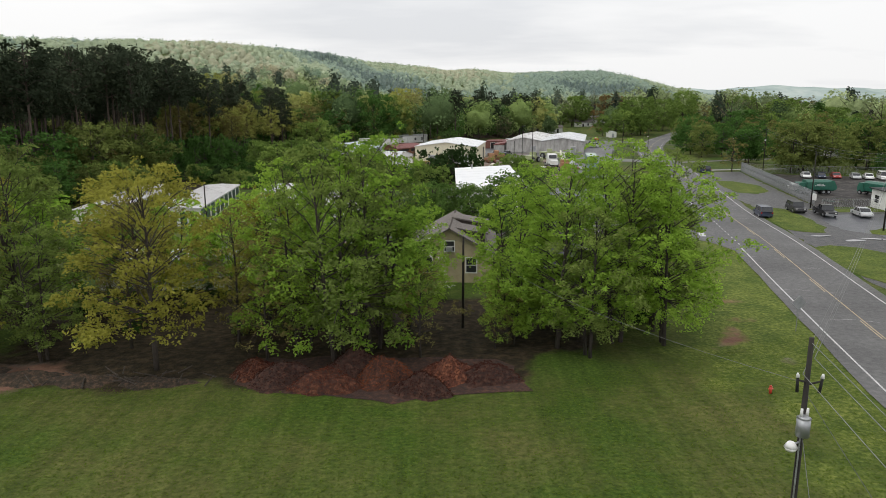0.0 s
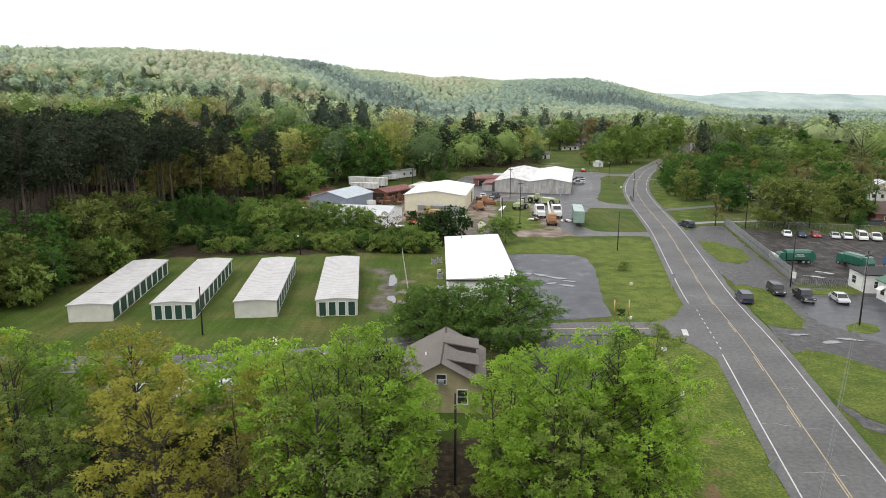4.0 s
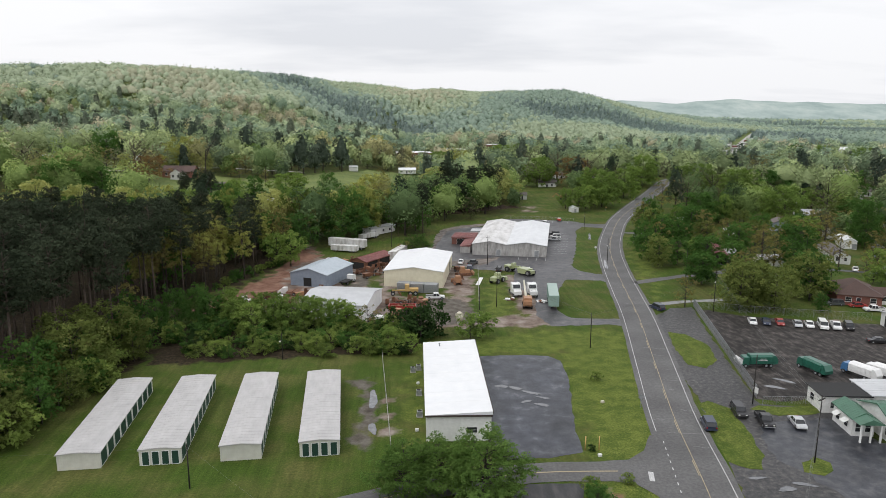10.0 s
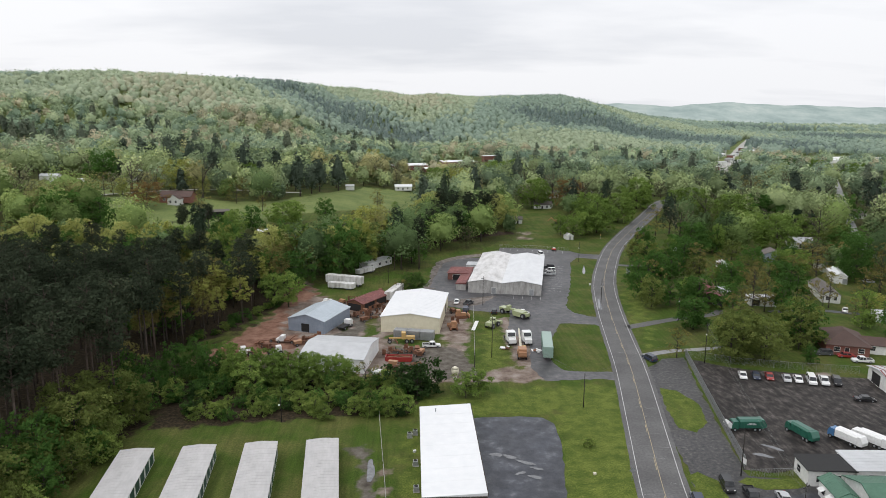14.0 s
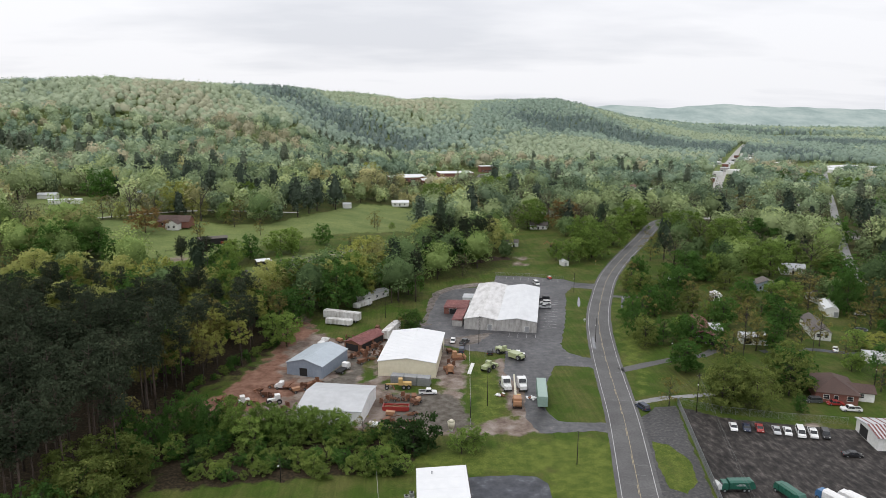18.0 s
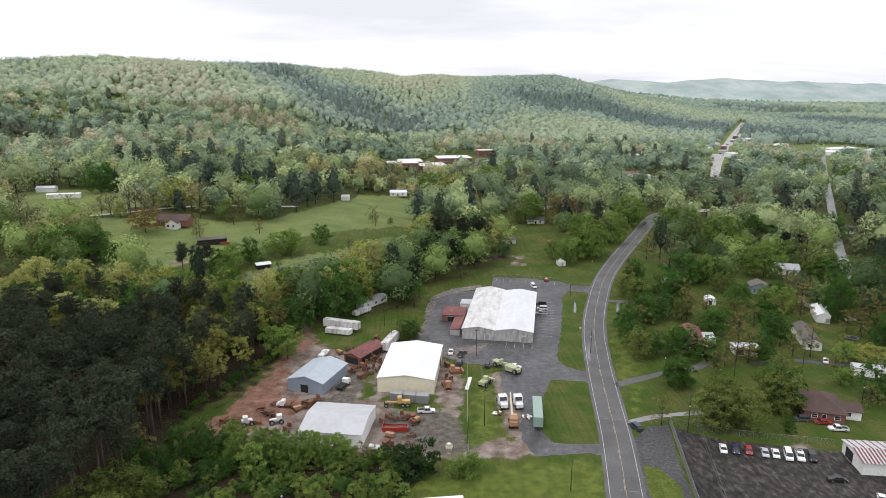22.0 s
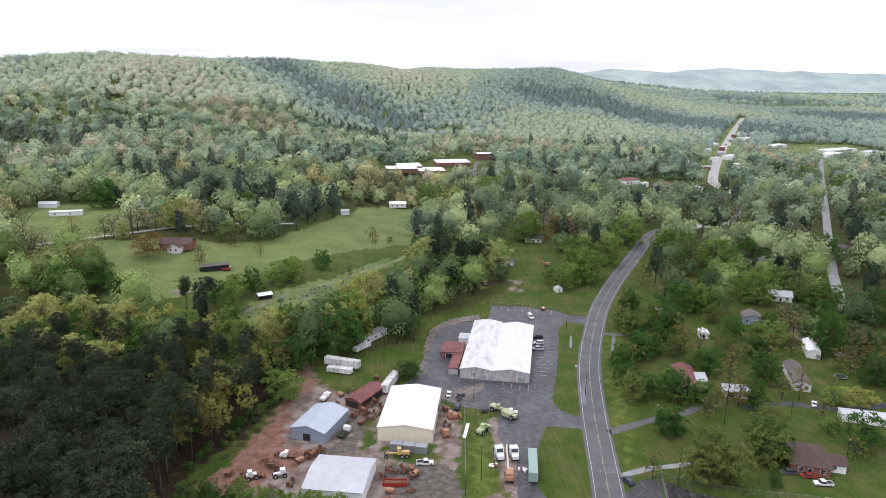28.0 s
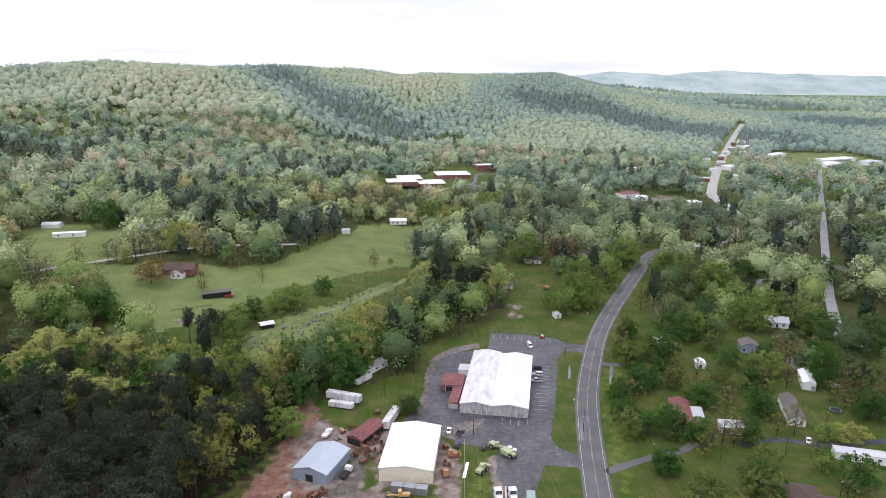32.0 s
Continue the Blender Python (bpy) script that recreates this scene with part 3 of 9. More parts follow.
# grass left standing between the tracks of the yard
YARD_GRASS = [[(-14.5, 210), (-9, 210), (-8, 192), (-12.5, 191), (-13.4, 200)], [(-6, 193), (10, 192), (13, 183), (-3, 181.5)], [(22, 231), (26.5, 231), (26.5, 204), (26, 182), (25, 170), (20, 161), (12.5, 160), (16, 182), (20.5, 204)], [(-19.5, 210), (-16.5, 206), (-17, 197), (-20, 196)], [(-26, 246), (-12, 252), (-4, 246), (-8, 243), (-20, 241)]]
dirt = dirt * (1 - 0.9 * zone(YARD_GRASS, 1.6))
for spot, rad in (((3, 87), 0), ((26.6, 82.5), 1.2), ((26.2, 79.5), 1.3), ((25.4, 76.0), 1.5), ((26.8, 85), 0.9), ((-4.2, 103), 1.8), ((-4.0, 109), 1.8), ((-4.4, 115), 1.6), ((21.5, 49), 0.9), ((23.5, 52), 0.7), ((19.5, 45.5), 0.8), ((20.6, 47.2), 0.8), ((22.4, 43.0), 0.7), ((24.6, 57.5), 0.8), ((60, 345), 5), ((63, 358), 5), ((102, 157), 3), ((-103, 318), 5), ((52, 60), 2.5), ((-27, 40.3), 3.2), ((-31.5, 40.8), 3.0)):
    if rad:
        dirt = np.maximum(dirt, np.clip(1.3 - np.hypot(GX - spot[0], GY - spot[1]) / rad + wob * 0.16, 0, 1) * 0.85)
red = zone([[(-35, 38.5), (-22, 38.5), (-21, 42.5), (-35, 43)], [(25.5, 72), (29, 72), (28.5, 86), (26, 86)], [(17.5, 44), (21.5, 43), (25, 50), (26.5, 59), (22, 56)], [(-40, 256), (-31, 238), (-38, 222), (-37, 208), (-36, 194), (-24, 190), (-30, 183), (-48, 168), (-64, 168), (-64, 177), (-53, 187), (-47, 202), (-42, 215), (-46, 240)]], 2.0)
gravel = zone([[(-17, 212), (-13, 210), (-12.5, 198), (-15, 188), (-24, 187), (-26, 191.5), (-20, 195), (-16.4, 199)], [(-6, 181), (14, 181), (17, 160), (8, 158), (-2, 166)], [(-10, 99), (-6.6, 97), (-6.4, 120), (-9, 126), (-12, 125), (-8.6, 119), (-8.8, 104)], [(46, 57), (52, 51), (60, 50), (58, 57), (53, 58)]], 0.8)
open_m = np.clip(zone(CLEARINGS[:6], 3.0) + zone(CLEARINGS[6:], 10.0), 0, 1)
# tree row and thicket floor: fallen leaves plus shade painted into the same mask
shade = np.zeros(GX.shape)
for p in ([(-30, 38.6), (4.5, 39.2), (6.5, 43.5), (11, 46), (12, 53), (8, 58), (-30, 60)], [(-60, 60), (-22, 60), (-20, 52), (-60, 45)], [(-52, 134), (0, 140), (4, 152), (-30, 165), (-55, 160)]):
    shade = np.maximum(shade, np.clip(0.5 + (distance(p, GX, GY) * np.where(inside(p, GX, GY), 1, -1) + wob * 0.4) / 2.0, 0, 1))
litter_shade = np.clip(1 - open_m, 0, 1) * (1 - 0.75 * sstep(55, 100, GX) * sstep(900, 600, np.hypot(GX, GY))) * sstep(1000, 750, np.hypot(GX, GY)) * np.clip(distance(ROAD, GX, GY, False) / 12 - 0.5, 0, 1)
litter_shade = np.where(inside([(-200, 60), (-50, 60), (-40, 250), (-120, 300), (-220, 280)], GX, GY), litter_shade, 0.45 * litter_shade)
# ground along the far street darkened with the leaf-floor colour
litter_shade = np.maximum(litter_shade, 0.5 * sstep(170, 195, GX) * sstep(290, 320, GY) * sstep(900, 700, np.hypot(GX, GY)))
# shade of the yard trees over the road, painted on as leaf-floor patches
litter_shade = np.maximum(litter_shade, 0.24 * sstep(68, 82, GX) * sstep(160, 172, GY) * sstep(700, 500, np.hypot(GX, GY)))
# tree shade round the tan house, painted in with the leaf-floor colour
litter_shade = np.maximum(litter_shade, 0.55 * zone([[(-10, 66), (8, 66), (8, 82), (-4, 86), (-12, 82)]], 3.0))
# lush unmown grass round the shop and along the verge
lush = zone([[(-3, 96), (2, 98), (2, 140), (12, 138), (31, 137), (30, 130), (26, 103), (25.5, 95), (24, 88), (20, 70), (14, 50), (18, 36), (18, 12), (20, 12), (30, 45), (36, 75), (42, 105), (52, 152), (40, 154), (0, 147)], [(66, 178), (76, 205), (88, 245), (98, 290), (84, 262), (74, 225)], [(24, 206), (27, 206), (27, 170), (23, 162), (17, 160)]], 2.5)
ny, nx = GX.shape
idx = np.arange(nx * ny).reshape(ny, nx)
quads = np.stack([idx[:-1, :-1], idx[:-1, 1:], idx[1:, 1:], idx[1:, :-1]], -1).reshape(-1, 4)
gme = bpy.data.meshes.new("ground")
gme.vertices.add(nx * ny)
gme.vertices.foreach_set("co", np.stack([GX, GY, GZ], -1).reshape(-1).astype(np.float32))
gme.loops.add(quads.size)
gme.loops.foreach_set("vertex_index", quads.reshape(-1).astype(np.int32))
gme.polygons.add(len(quads))
gme.polygons.foreach_set("loop_start", np.arange(0, quads.size, 4, dtype=np.int32))
gme.polygons.foreach_set("use_smooth", np.ones(len(quads), bool))
gme.update(calc_edges=True)
# beyond 700 m all ground fades to the pale field colour, standing in for haze
for key, val in (("soil", dirt), ("gravel", gravel), ("litter_shade", np.maximum(litter_shade, shade)), ("pasture", np.maximum(zone([UPPER_FIELD, CEMETERY_FIELD, LANE_FIELD], 2.0), sstep(700, 1100, np.hypot(GX, GY)))), ("red_soil", red), ("lush", 0.8 * lush)):
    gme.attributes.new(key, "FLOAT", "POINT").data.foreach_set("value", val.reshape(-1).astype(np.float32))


def ground_material():
    m = bpy.data.materials.new("meadow_and_soil")
    m.use_nodes = True
    n, l = m.node_tree.nodes, m.node_tree.links
    b = n["Principled BSDF"]
    b.inputs["Roughness"].default_value, b.inputs["Specular IOR Level"].default_value = 0.95, 0.15
    tc = n.new("ShaderNodeTexCoord")

    def noise_ramp(scale, detail, stops, stretch=None):
        ns = n.new("ShaderNodeTexNoise")
        ns.inputs["Scale"].default_value, ns.inputs["Detail"].default_value, ns.inputs["Roughness"].default_value = scale, detail, 0.65
        if stretch:
            mp = n.new("ShaderNodeMapping")
            mp.inputs["Scale"].default_value, mp.inputs["Rotation"].default_value = stretch, (0, 0, radians(14))
            l.new(tc.outputs["Object"], mp.inputs[0])
            l.new(mp.outputs[0], ns.inputs["Vector"])
        else:
            l.new(tc.outputs["Object"], ns.inputs["Vector"])
        r = ramp_of(n, stops)
        l.new(ns.outputs["Fac"], r.inputs[0])
        return r.outputs[0]

    def mixed(a, c, fac, mode="MIX"):
        x = n.new("ShaderNodeMix")
        x.data_type, x.blend_type = "RGBA", mode
        if isinstance(fac, float):
            x.inputs[0].default_value = fac
        else:
            l.new(fac, x.inputs[0])
        l.new(a, x.inputs[6])
        l.new(c, x.inputs[7])
        return x.outputs[2]

    def mask(key, sharp=0.25):
        a, ns = n.new("ShaderNodeAttribute"), n.new("ShaderNodeTexNoise")
        a.attribute_name = key
        ns.inputs["Scale"].default_value, ns.inputs["Detail"].default_value = 0.9, 6.0
        l.new(tc.outputs["Object"], ns.inputs["Vector"])
        ad, mr = n.new("ShaderNodeMath"), n.new("ShaderNodeMapRange")
        ad.operation = "ADD"
        l.new(a.outputs["Fac"], ad.inputs[0])
        l.new(ns.outputs["Fac"], ad.inputs[1])
        mr.inputs["From Min"].default_value, mr.inputs["From Max"].default_value = 1.0 - sharp, 1.0 + sharp
        l.new(ad.outputs[0], mr.inputs["Value"])
        return mr.outputs[0]

    fine = noise_ramp(4.5, 14, [(0.30, (0.022, 0.045, 0.006)), (0.5, (0.045, 0.080, 0.010)), (0.70, (0.088, 0.120, 0.020))])
    tuft = noise_ramp(2.3, 12, [(0.36, (0.84, 0.86, 0.84)), (0.64, (1.14, 1.12, 1.10))])
    dry = noise_ramp(2.6, 10, [(0.3, (0.060, 0.066, 0.018)), (0.7, (0.150, 0.140, 0.048))])
    patch = noise_ramp(0.09, 6, [(0.42, (0, 0, 0)), (0.62, (0.75, 0.75, 0.75))])
    streak = noise_ramp(0.5, 3, [(0.35, (0.82, 0.82, 0.82)), (0.65, (1.12, 1.12, 1.12))], (2.2, 0.12, 1))
    grass = mixed(mixed(mixed(fine, dry, patch), streak, 1.0, "MULTIPLY"), tuft, 1.0, "MULTIPLY")
    grass = mixed(grass, mixed(noise_ramp(3.5, 14, [(0.30, (0.038, 0.062, 0.010)), (0.5, (0.092, 0.124, 0.022)), (0.70, (0.190, 0.212, 0.050))]), noise_ramp(0.35, 8, [(0.38, (0.66, 0.74, 0.66)), (0.62, (1.22, 1.14, 1.2))]), 1.0, "MULTIPLY"), mask("lush"))
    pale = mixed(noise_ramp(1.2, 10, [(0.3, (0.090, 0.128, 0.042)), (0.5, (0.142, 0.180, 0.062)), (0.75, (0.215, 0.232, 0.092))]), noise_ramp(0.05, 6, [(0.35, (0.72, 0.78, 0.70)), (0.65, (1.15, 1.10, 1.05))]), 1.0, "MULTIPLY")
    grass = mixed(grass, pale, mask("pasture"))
    clay = noise_ramp(0.3, 12, [(0.36, (0.13, 0.066, 0.044)), (0.64, (0.25, 0.145, 0.105))])
    soil = noise_ramp(0.22, 14, [(0.34, (0.105, 0.074, 0.060)), (0.48, (0.185, 0.145, 0.120)), (0.64, (0.29, 0.25, 0.22))])
    stone = noise_ramp(0.5, 12, [(0.3, (0.060, 0.050, 0.040)), (0.5, (0.11, 0.098, 0.082)), (0.7, (0.17, 0.155, 0.135))])
    # leaf floor, its stops darkened to carry the shade under trees
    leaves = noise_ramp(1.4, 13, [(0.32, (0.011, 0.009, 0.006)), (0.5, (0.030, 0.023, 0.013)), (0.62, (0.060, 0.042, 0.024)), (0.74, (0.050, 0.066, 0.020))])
    col = mixed(grass, leaves, mask("litter_shade"))
    col = mixed(col, mixed(soil, clay, mask("red_soil")), mask("soil"))
    col = mixed(col, stone, mask("gravel"))
    l.new(col, b.inputs["Base Color"])
    bp, nb = n.new("ShaderNodeBump"), n.new("ShaderNodeTexNoise")
    nb.inputs["Scale"].default_value, nb.inputs["Detail"].default_value = 3.0, 8.0
    l.new(tc.outputs["Object"], nb.inputs["Vector"])
    l.new(nb.outputs["Fac"], bp.inputs["Height"])
    bp.inputs["Strength"].default_value, bp.inputs["Distance"].default_value = 0.9, 0.12
    l.new(bp.outputs[0], b.inputs["Normal"])
    return m


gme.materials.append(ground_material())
tagged(new("ground", gme), "mown spring grass with bare red soil, fallen leaves and painted tree shade", "ground", kind="structure")

NEAR_ROAD = [q for q in ROAD if q[1] < 470]
TOWN_ROAD = [q for q in ROAD if q[1] > 466]
sheet("road", ribbon(NEAR_ROAD, -4.65, 4.65, 0.05, 0.12, 3), ASPHALT, "worn grey two-lane asphalt road curving into the town", "road")
for stretch in ([q for q in NEAR_ROAD if q[1] < 80], [q for q in NEAR_ROAD if q[1] > 99]):
    sheet("road_edge_line", ribbon(stretch, -3.74, -3.61, 0.058), WHITE_PAINT, "faded white edge line along the road", "road marking")
dots = Build()
for k in range(9):
    f = (k + 0.5) / 9
    dots.box(-0.07, 0.07, -0.35, 0.35, 0, 0.008, pose(35.25 + 3.55 * f, 80.5 + 18 * f, 0.054, 0, 0, -11.5))
sheet("dotted_edge_line", dots, WHITE_PAINT, "white dotted line across the side street", "road marking")
sheet("road_edge_line", ribbon(NEAR_ROAD, 3.61, 3.74, 0.058), WHITE_PAINT, "faded white edge line along the road", "road marking")
sheet("road_centre_line", ribbon(NEAR_ROAD, 0.06, 0.17, 0.058), YELLOW_PAINT, "faded yellow solid centre line", "road marking")
dash = Build()
for k in range(0, len(NEAR_ROAD) - 1, 3):
    seg = ribbon(ROAD[k:k + 2], -0.17, -0.06, 0.058)
    dash.add(seg.v, seg.f)
sheet("road_centre_dashes", dash, YELLOW_PAINT, "faded yellow dashed centre line", "road marking")
crack, rc = Build(), random.Random(31)
for k in range(46, len(NEAR_ROAD) - 20):
    if rc.random() < 0.62:
        (x0, y0), (x1, y1) = NEAR_ROAD[k], NEAR_ROAD[k + 1]
        d = Vector((x1 - x0, y1 - y0)).normalized()
        a, b = sorted((rc.uniform(-4.4, 4.4), rc.uniform(-4.4, 4.4)))
        last = None
        for j in range(9):
            w, e = a + (b - a) * j / 8, rc.uniform(-0.25, 0.25)
            p = (x0 + d.y * w + d.x * e, y0 - d.x * w + d.y * e)
            if last:
                z0, z1 = float(land(*last)) + 0.056, float(land(*p)) + 0.056
                t = rc.uniform(0.015, 0.045)
                crack.add([(last[0] - d.x * t, last[1] - d.y * t, z0), (p[0] - d.x * t, p[1] - d.y * t, z1), (p[0] + d.x * t, p[1] + d.y * t, z1), (last[0] + d.x * t, last[1] + d.y * t, z0)], [(0, 1, 2, 3)])
            last = p
sheet("road_cracks", crack, ASPHALT_PALE, "pale filled cracks across the road", "road marking")
sheet("town_road", ribbon(TOWN_ROAD, -5.5, 5.5, 0.2, 0.2, 4), CONCRETE, "pale grey main road through the town", "road")
sheet("side_street", ribbon(SIDE_STREET, -2.7, 2.7, 0.042, 0.1, 5), ASPHALT, "narrow grey asphalt side street", "road")
sheet("junction_flare", slab([(27, 92), (31.5, 92.4), (34.6, 95), (37.2, 100), (38.6, 99.4), (34.9, 77.6), (33.6, 77.4), (32.4, 82.5), (30.5, 85.8), (27, 86.6)], 0.044, ragged=0.1, seed=41), ASPHALT, "worn asphalt at the junction mouth", "road")
sheet("side_street_line", ribbon(SIDE_STREET[2:], -0.12, 0.12, 0.05), YELLOW_PAINT, "faded yellow line along the side street", "road marking")
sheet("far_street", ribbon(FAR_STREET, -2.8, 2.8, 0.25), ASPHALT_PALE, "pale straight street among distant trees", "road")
sheet("stop_line", slab([(33.2, 88.9), (33.9, 88.7), (33.3, 86.2), (32.6, 86.4)], 0.06), WHITE_PAINT, "white painted stop line at the junction", "road marking")
sheet("shop_car_park", slab(STORE_LOT, 0.03, ragged=0.25, seed=2), LOT_ASPHALT, "wet dark asphalt car park with puddles", "car park")
sheet("house_driveway", slab(HOUSE_DRIVE, 0.026, ragged=0.15, seed=4), BLACK_ASPHALT, "dark asphalt driveway beside the house", "driveway")
sheet("warehouse_car_park", slab(LOT_WHITE, 0.022, ragged=0.3, seed=6), PALE_LOT, "wet grey asphalt yard round the warehouse", "car park")
sheet("school_car_park", slab([(60, 735), (120, 742), (134, 800), (124, 862), (92, 850), (84, 790)], 0.08, ragged=0.4, seed=17), PALE_LOT, "grey asphalt car park beside the school", "car park")
GRAVEL_DIRT = surface("muddy_gravel", [(0.32, (0.075, 0.060, 0.050)), (0.5, (0.13, 0.110, 0.095)), (0.68, (0.22, 0.195, 0.175))], 0.6, 14, 0.85, bump=0.3, bump_scale=12, blotch=0.3, blotch_scale=0.12)
sheet("dirt_track", slab([(5, 243), (8.5, 256), (10, 275), (13.5, 291), (23, 302.5), (36, 307.5), (37, 302), (26, 297.5), (18.5, 289), (16, 272), (17, 256), (17, 244), (22, 238), (31, 234), (25, 224), (18, 220), (10, 227)], 0.034, ragged=0.5, seed=7), GRAVEL_DIRT, "muddy gravel track round the warehouse", "track")
sheet("station_forecourt", slab(STATION_LOT, 0.018, ragged=0.3, seed=8), FORECOURT, "cracked wet asphalt forecourt", "car park")
FORECOURT_WET = surface("smooth_blue_black_asphalt", [(0.34, (0.014, 0.016, 0.022)), (0.5, (0.032, 0.034, 0.042)), (0.62, (0.064, 0.064, 0.068))], 0.6, 14, 0.35, bump=0.12, bump_scale=30, blotch=0.3, blotch_scale=0.2, spec=0.4)
sheet("sealed_forecourt", slab([(54.6, 99.0), (57.0, 103.0), (64.5, 104.6), (70.5, 104.0), (72.5, 95.0), (80, 82), (84, 66), (72, 58), (62, 68), (57, 80), (55.2, 88.5), (53.5, 91.5)], 0.024, ragged=0.6, seed=61), FORECOURT_WET, "smooth dark wet asphalt before the porch", "car park")
sheet("truck_yard", slab(TRUCK_LOT, 0.024, ragged=0.3, seed=9), YARD_ASPHALT, "dark dirty wet asphalt truck yard", "yard")
for k, poly in enumerate(ISLANDS):
    isl = slab(poly, 0.045, ragged=0.22, seed=20 + k)
    isl.attributes.new("lush", "FLOAT", "POINT").data.foreach_set("value", np.full(len(isl.vertices), 0.62, np.float32))
    sheet("grass_island", isl, gme.materials[0], "grass island with worn edges between paved drives", "grass")
# meadow grass with haze mixed into its base colour
FAR_GRASS = surface("hazed_valley_grass", [(0.3, (0.25, 0.30, 0.215)), (0.7, (0.31, 0.36, 0.26))], 0.02, 8, 0.95, blotch=0.1, blotch_scale=0.004)
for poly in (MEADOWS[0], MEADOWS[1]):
    sheet("valley_meadow", slab(poly, 1.2, ragged=0), FAR_GRASS, "green valley meadow beyond the town, paled for haze", "meadow")


# ---- trees ----
def unit(a):
    return a / np.maximum(np.linalg.norm(a, axis=-1, keepdims=True), 1e-6)


def leaf_quads(c, out, size, rng, outward=0.7, up=0.5, slim=0.55, wild=0.5):
    """Leaf clumps at c, facing roughly outward, as (n, 4, 3)."""
    n = len(c)
    nor = unit(out * outward + rng.normal(size=(n, 3)) * wild + np.array([0, 0, up]))
    t = unit(np.cross(nor, rng.normal(size=(n, 3))))
    b = np.cross(nor, t)
    s = (size * rng.uniform(0.65, 1.25, n))[:, None]
    droop = nor * s * rng.uniform(-0.25, 0.1, (n, 1))
    return np.stack([c - t * s, c - b * s * slim + droop * 0, c + t * s + droop, c + b * s * slim], 1)


def lobes_of(rng, h, r, base, count, fine=False):
    """Branch masses inside an uneven crown: (n, 6) of centre and radii."""
    out = []
    ph = [rng.uniform(0, 6.28) for _ in range(3)]
    for k in range(count):
        f = (k + 0.5) / count
        z = base + (h - base) * (0.08 + 0.84 * f)
        a = k * 2.399 + rng.uniform(-0.6, 0.6)
        env = r * math.sqrt(max(0.06, 1 - ((f - 0.42) / 0.66) ** 2)) * (1 + 0.16 * math.sin(2 * a + ph[0]) + 0.12 * math.sin(3 * a + 5 * f + ph[1]) + 0.10 * math.sin(9 * f + ph[2]))
        d = env * rng.uniform(0.15, 1.0) ** 0.6
        s = r * (rng.uniform(0.11, 0.25) if fine else rng.uniform(0.15, 0.30)) * (1.1 - 0.3 * f)
        out.append((d * math.cos(a), d * math.sin(a), z + rng.uniform(-0.5, 0.5), s * 1.2, s * 1.2, s * rng.uniform(0.5, 0.85)))
    return np.array(out)


def crown_quads(rng, lob, n, size, per=18, **kw):
    """Sprays of leaves on the shells of the branch masses, and a tint for each leaf that is shared within its spray."""
    m = max(1, n // per)
    w = lob[:, 3] ** 2
    k = rng.choice(len(lob), m, p=w / w.sum())
    d = unit(rng.normal(size=(m, 3)) + np.array([0, 0, 0.35]))
    c = lob[k, :3] + d * lob[k, 3:] * rng.uniform(0.35, 1.12, m)[:, None]
    nor = unit(d * 0.6 + np.array([0, 0, 0.8]) + rng.normal(size=(m, 3)) * 0.35)
    t = unit(np.cross(nor, rng.normal(size=(m, 3))))
    b = np.cross(nor, t)
    rad = (size * 3.0 + 0.06) * rng.uniform(0.6, 1.35, m)
    a, q = rng.uniform(0, 6.28, (m, per)), rng.uniform(0.0, 1.0, (m, per)) ** 0.6
    p = c[:, None] + (t[:, None] * np.cos(a)[..., None] * 1.3 + b[:, None] * np.sin(a)[..., None] * 0.8) * (q * rad[:, None])[..., None]
    p = p + nor[:, None] * (rng.normal(size=(m, per)) * 0.16 * rad[:, None] - 0.35 * q * q * rad[:, None])[..., None]
    tint = np.repeat(np.clip(rng.normal(0.45, 0.24, m), 0, 1), per)
    kw = {"outward": 1.0, "up": 0.0, "slim": 0.62, "wild": 0.5, **kw}
    return leaf_quads(p.reshape(-1, 3), np.repeat(nor, per, 0), size, rng, **kw), tint


def limbs(rng, h, lob, r, lean=0.0, stems=1, base=0.3, twigs=2):
    b = Build()
    for s in range(stems):
        ox, oy = (0, 0) if stems == 1 else (0.35 * math.cos(s * 2.3), 0.35 * math.sin(s * 2.3))
        p, q = Vector((ox, oy, -0.15)), None
        path = [p]
        for j in range(1, 6):
            f = j / 5
            path.append(Vector((ox * (1 + 3 * f) + lean * f * h + rng.uniform(-0.12, 0.12) * f, oy * (1 + 3 * f) + rng.uniform(-0.12, 0.12) * f, h * 0.86 * f)))
        for j in range(5):
            b.tube(path[j], path[j + 1], r * (1 - j * 0.17), r * (1 - (j + 1) * 0.17), 7, j == 0)
        for x, y, z, *_ in lob[s::stems * (2 if len(lob) > 50 else 1)]:
            f = min(0.92, max(base, (z - 0.28 * math.hypot(x, y)) / (h * 0.86) * 0.85))
            j = min(4, int(f * 5))
            start = path[j].lerp(path[j + 1], f * 5 - j)
            mid = start.lerp(Vector((x, y, z)), 0.55) + Vector((0, 0, 0.25))
            rr = r * 0.38 * (1 - 0.6 * f)
            b.tube(start, mid, rr, rr * 0.6, 5 if twigs else 4, False).tube(mid, (x, y, z), rr * 0.6, rr * 0.2, 4 if twigs else 3, False)
            for e in range(twigs):
                tip = Vector((x, y, z)) + Vector((rng.uniform(-1, 1), rng.uniform(-1, 1), rng.uniform(-0.2, 1))) * 0.8
                b.tube(mid, tip, rr * 0.35, rr * 0.12, 4, False)
    return b


def swap(made, material):
    return made[0], material, made[1]


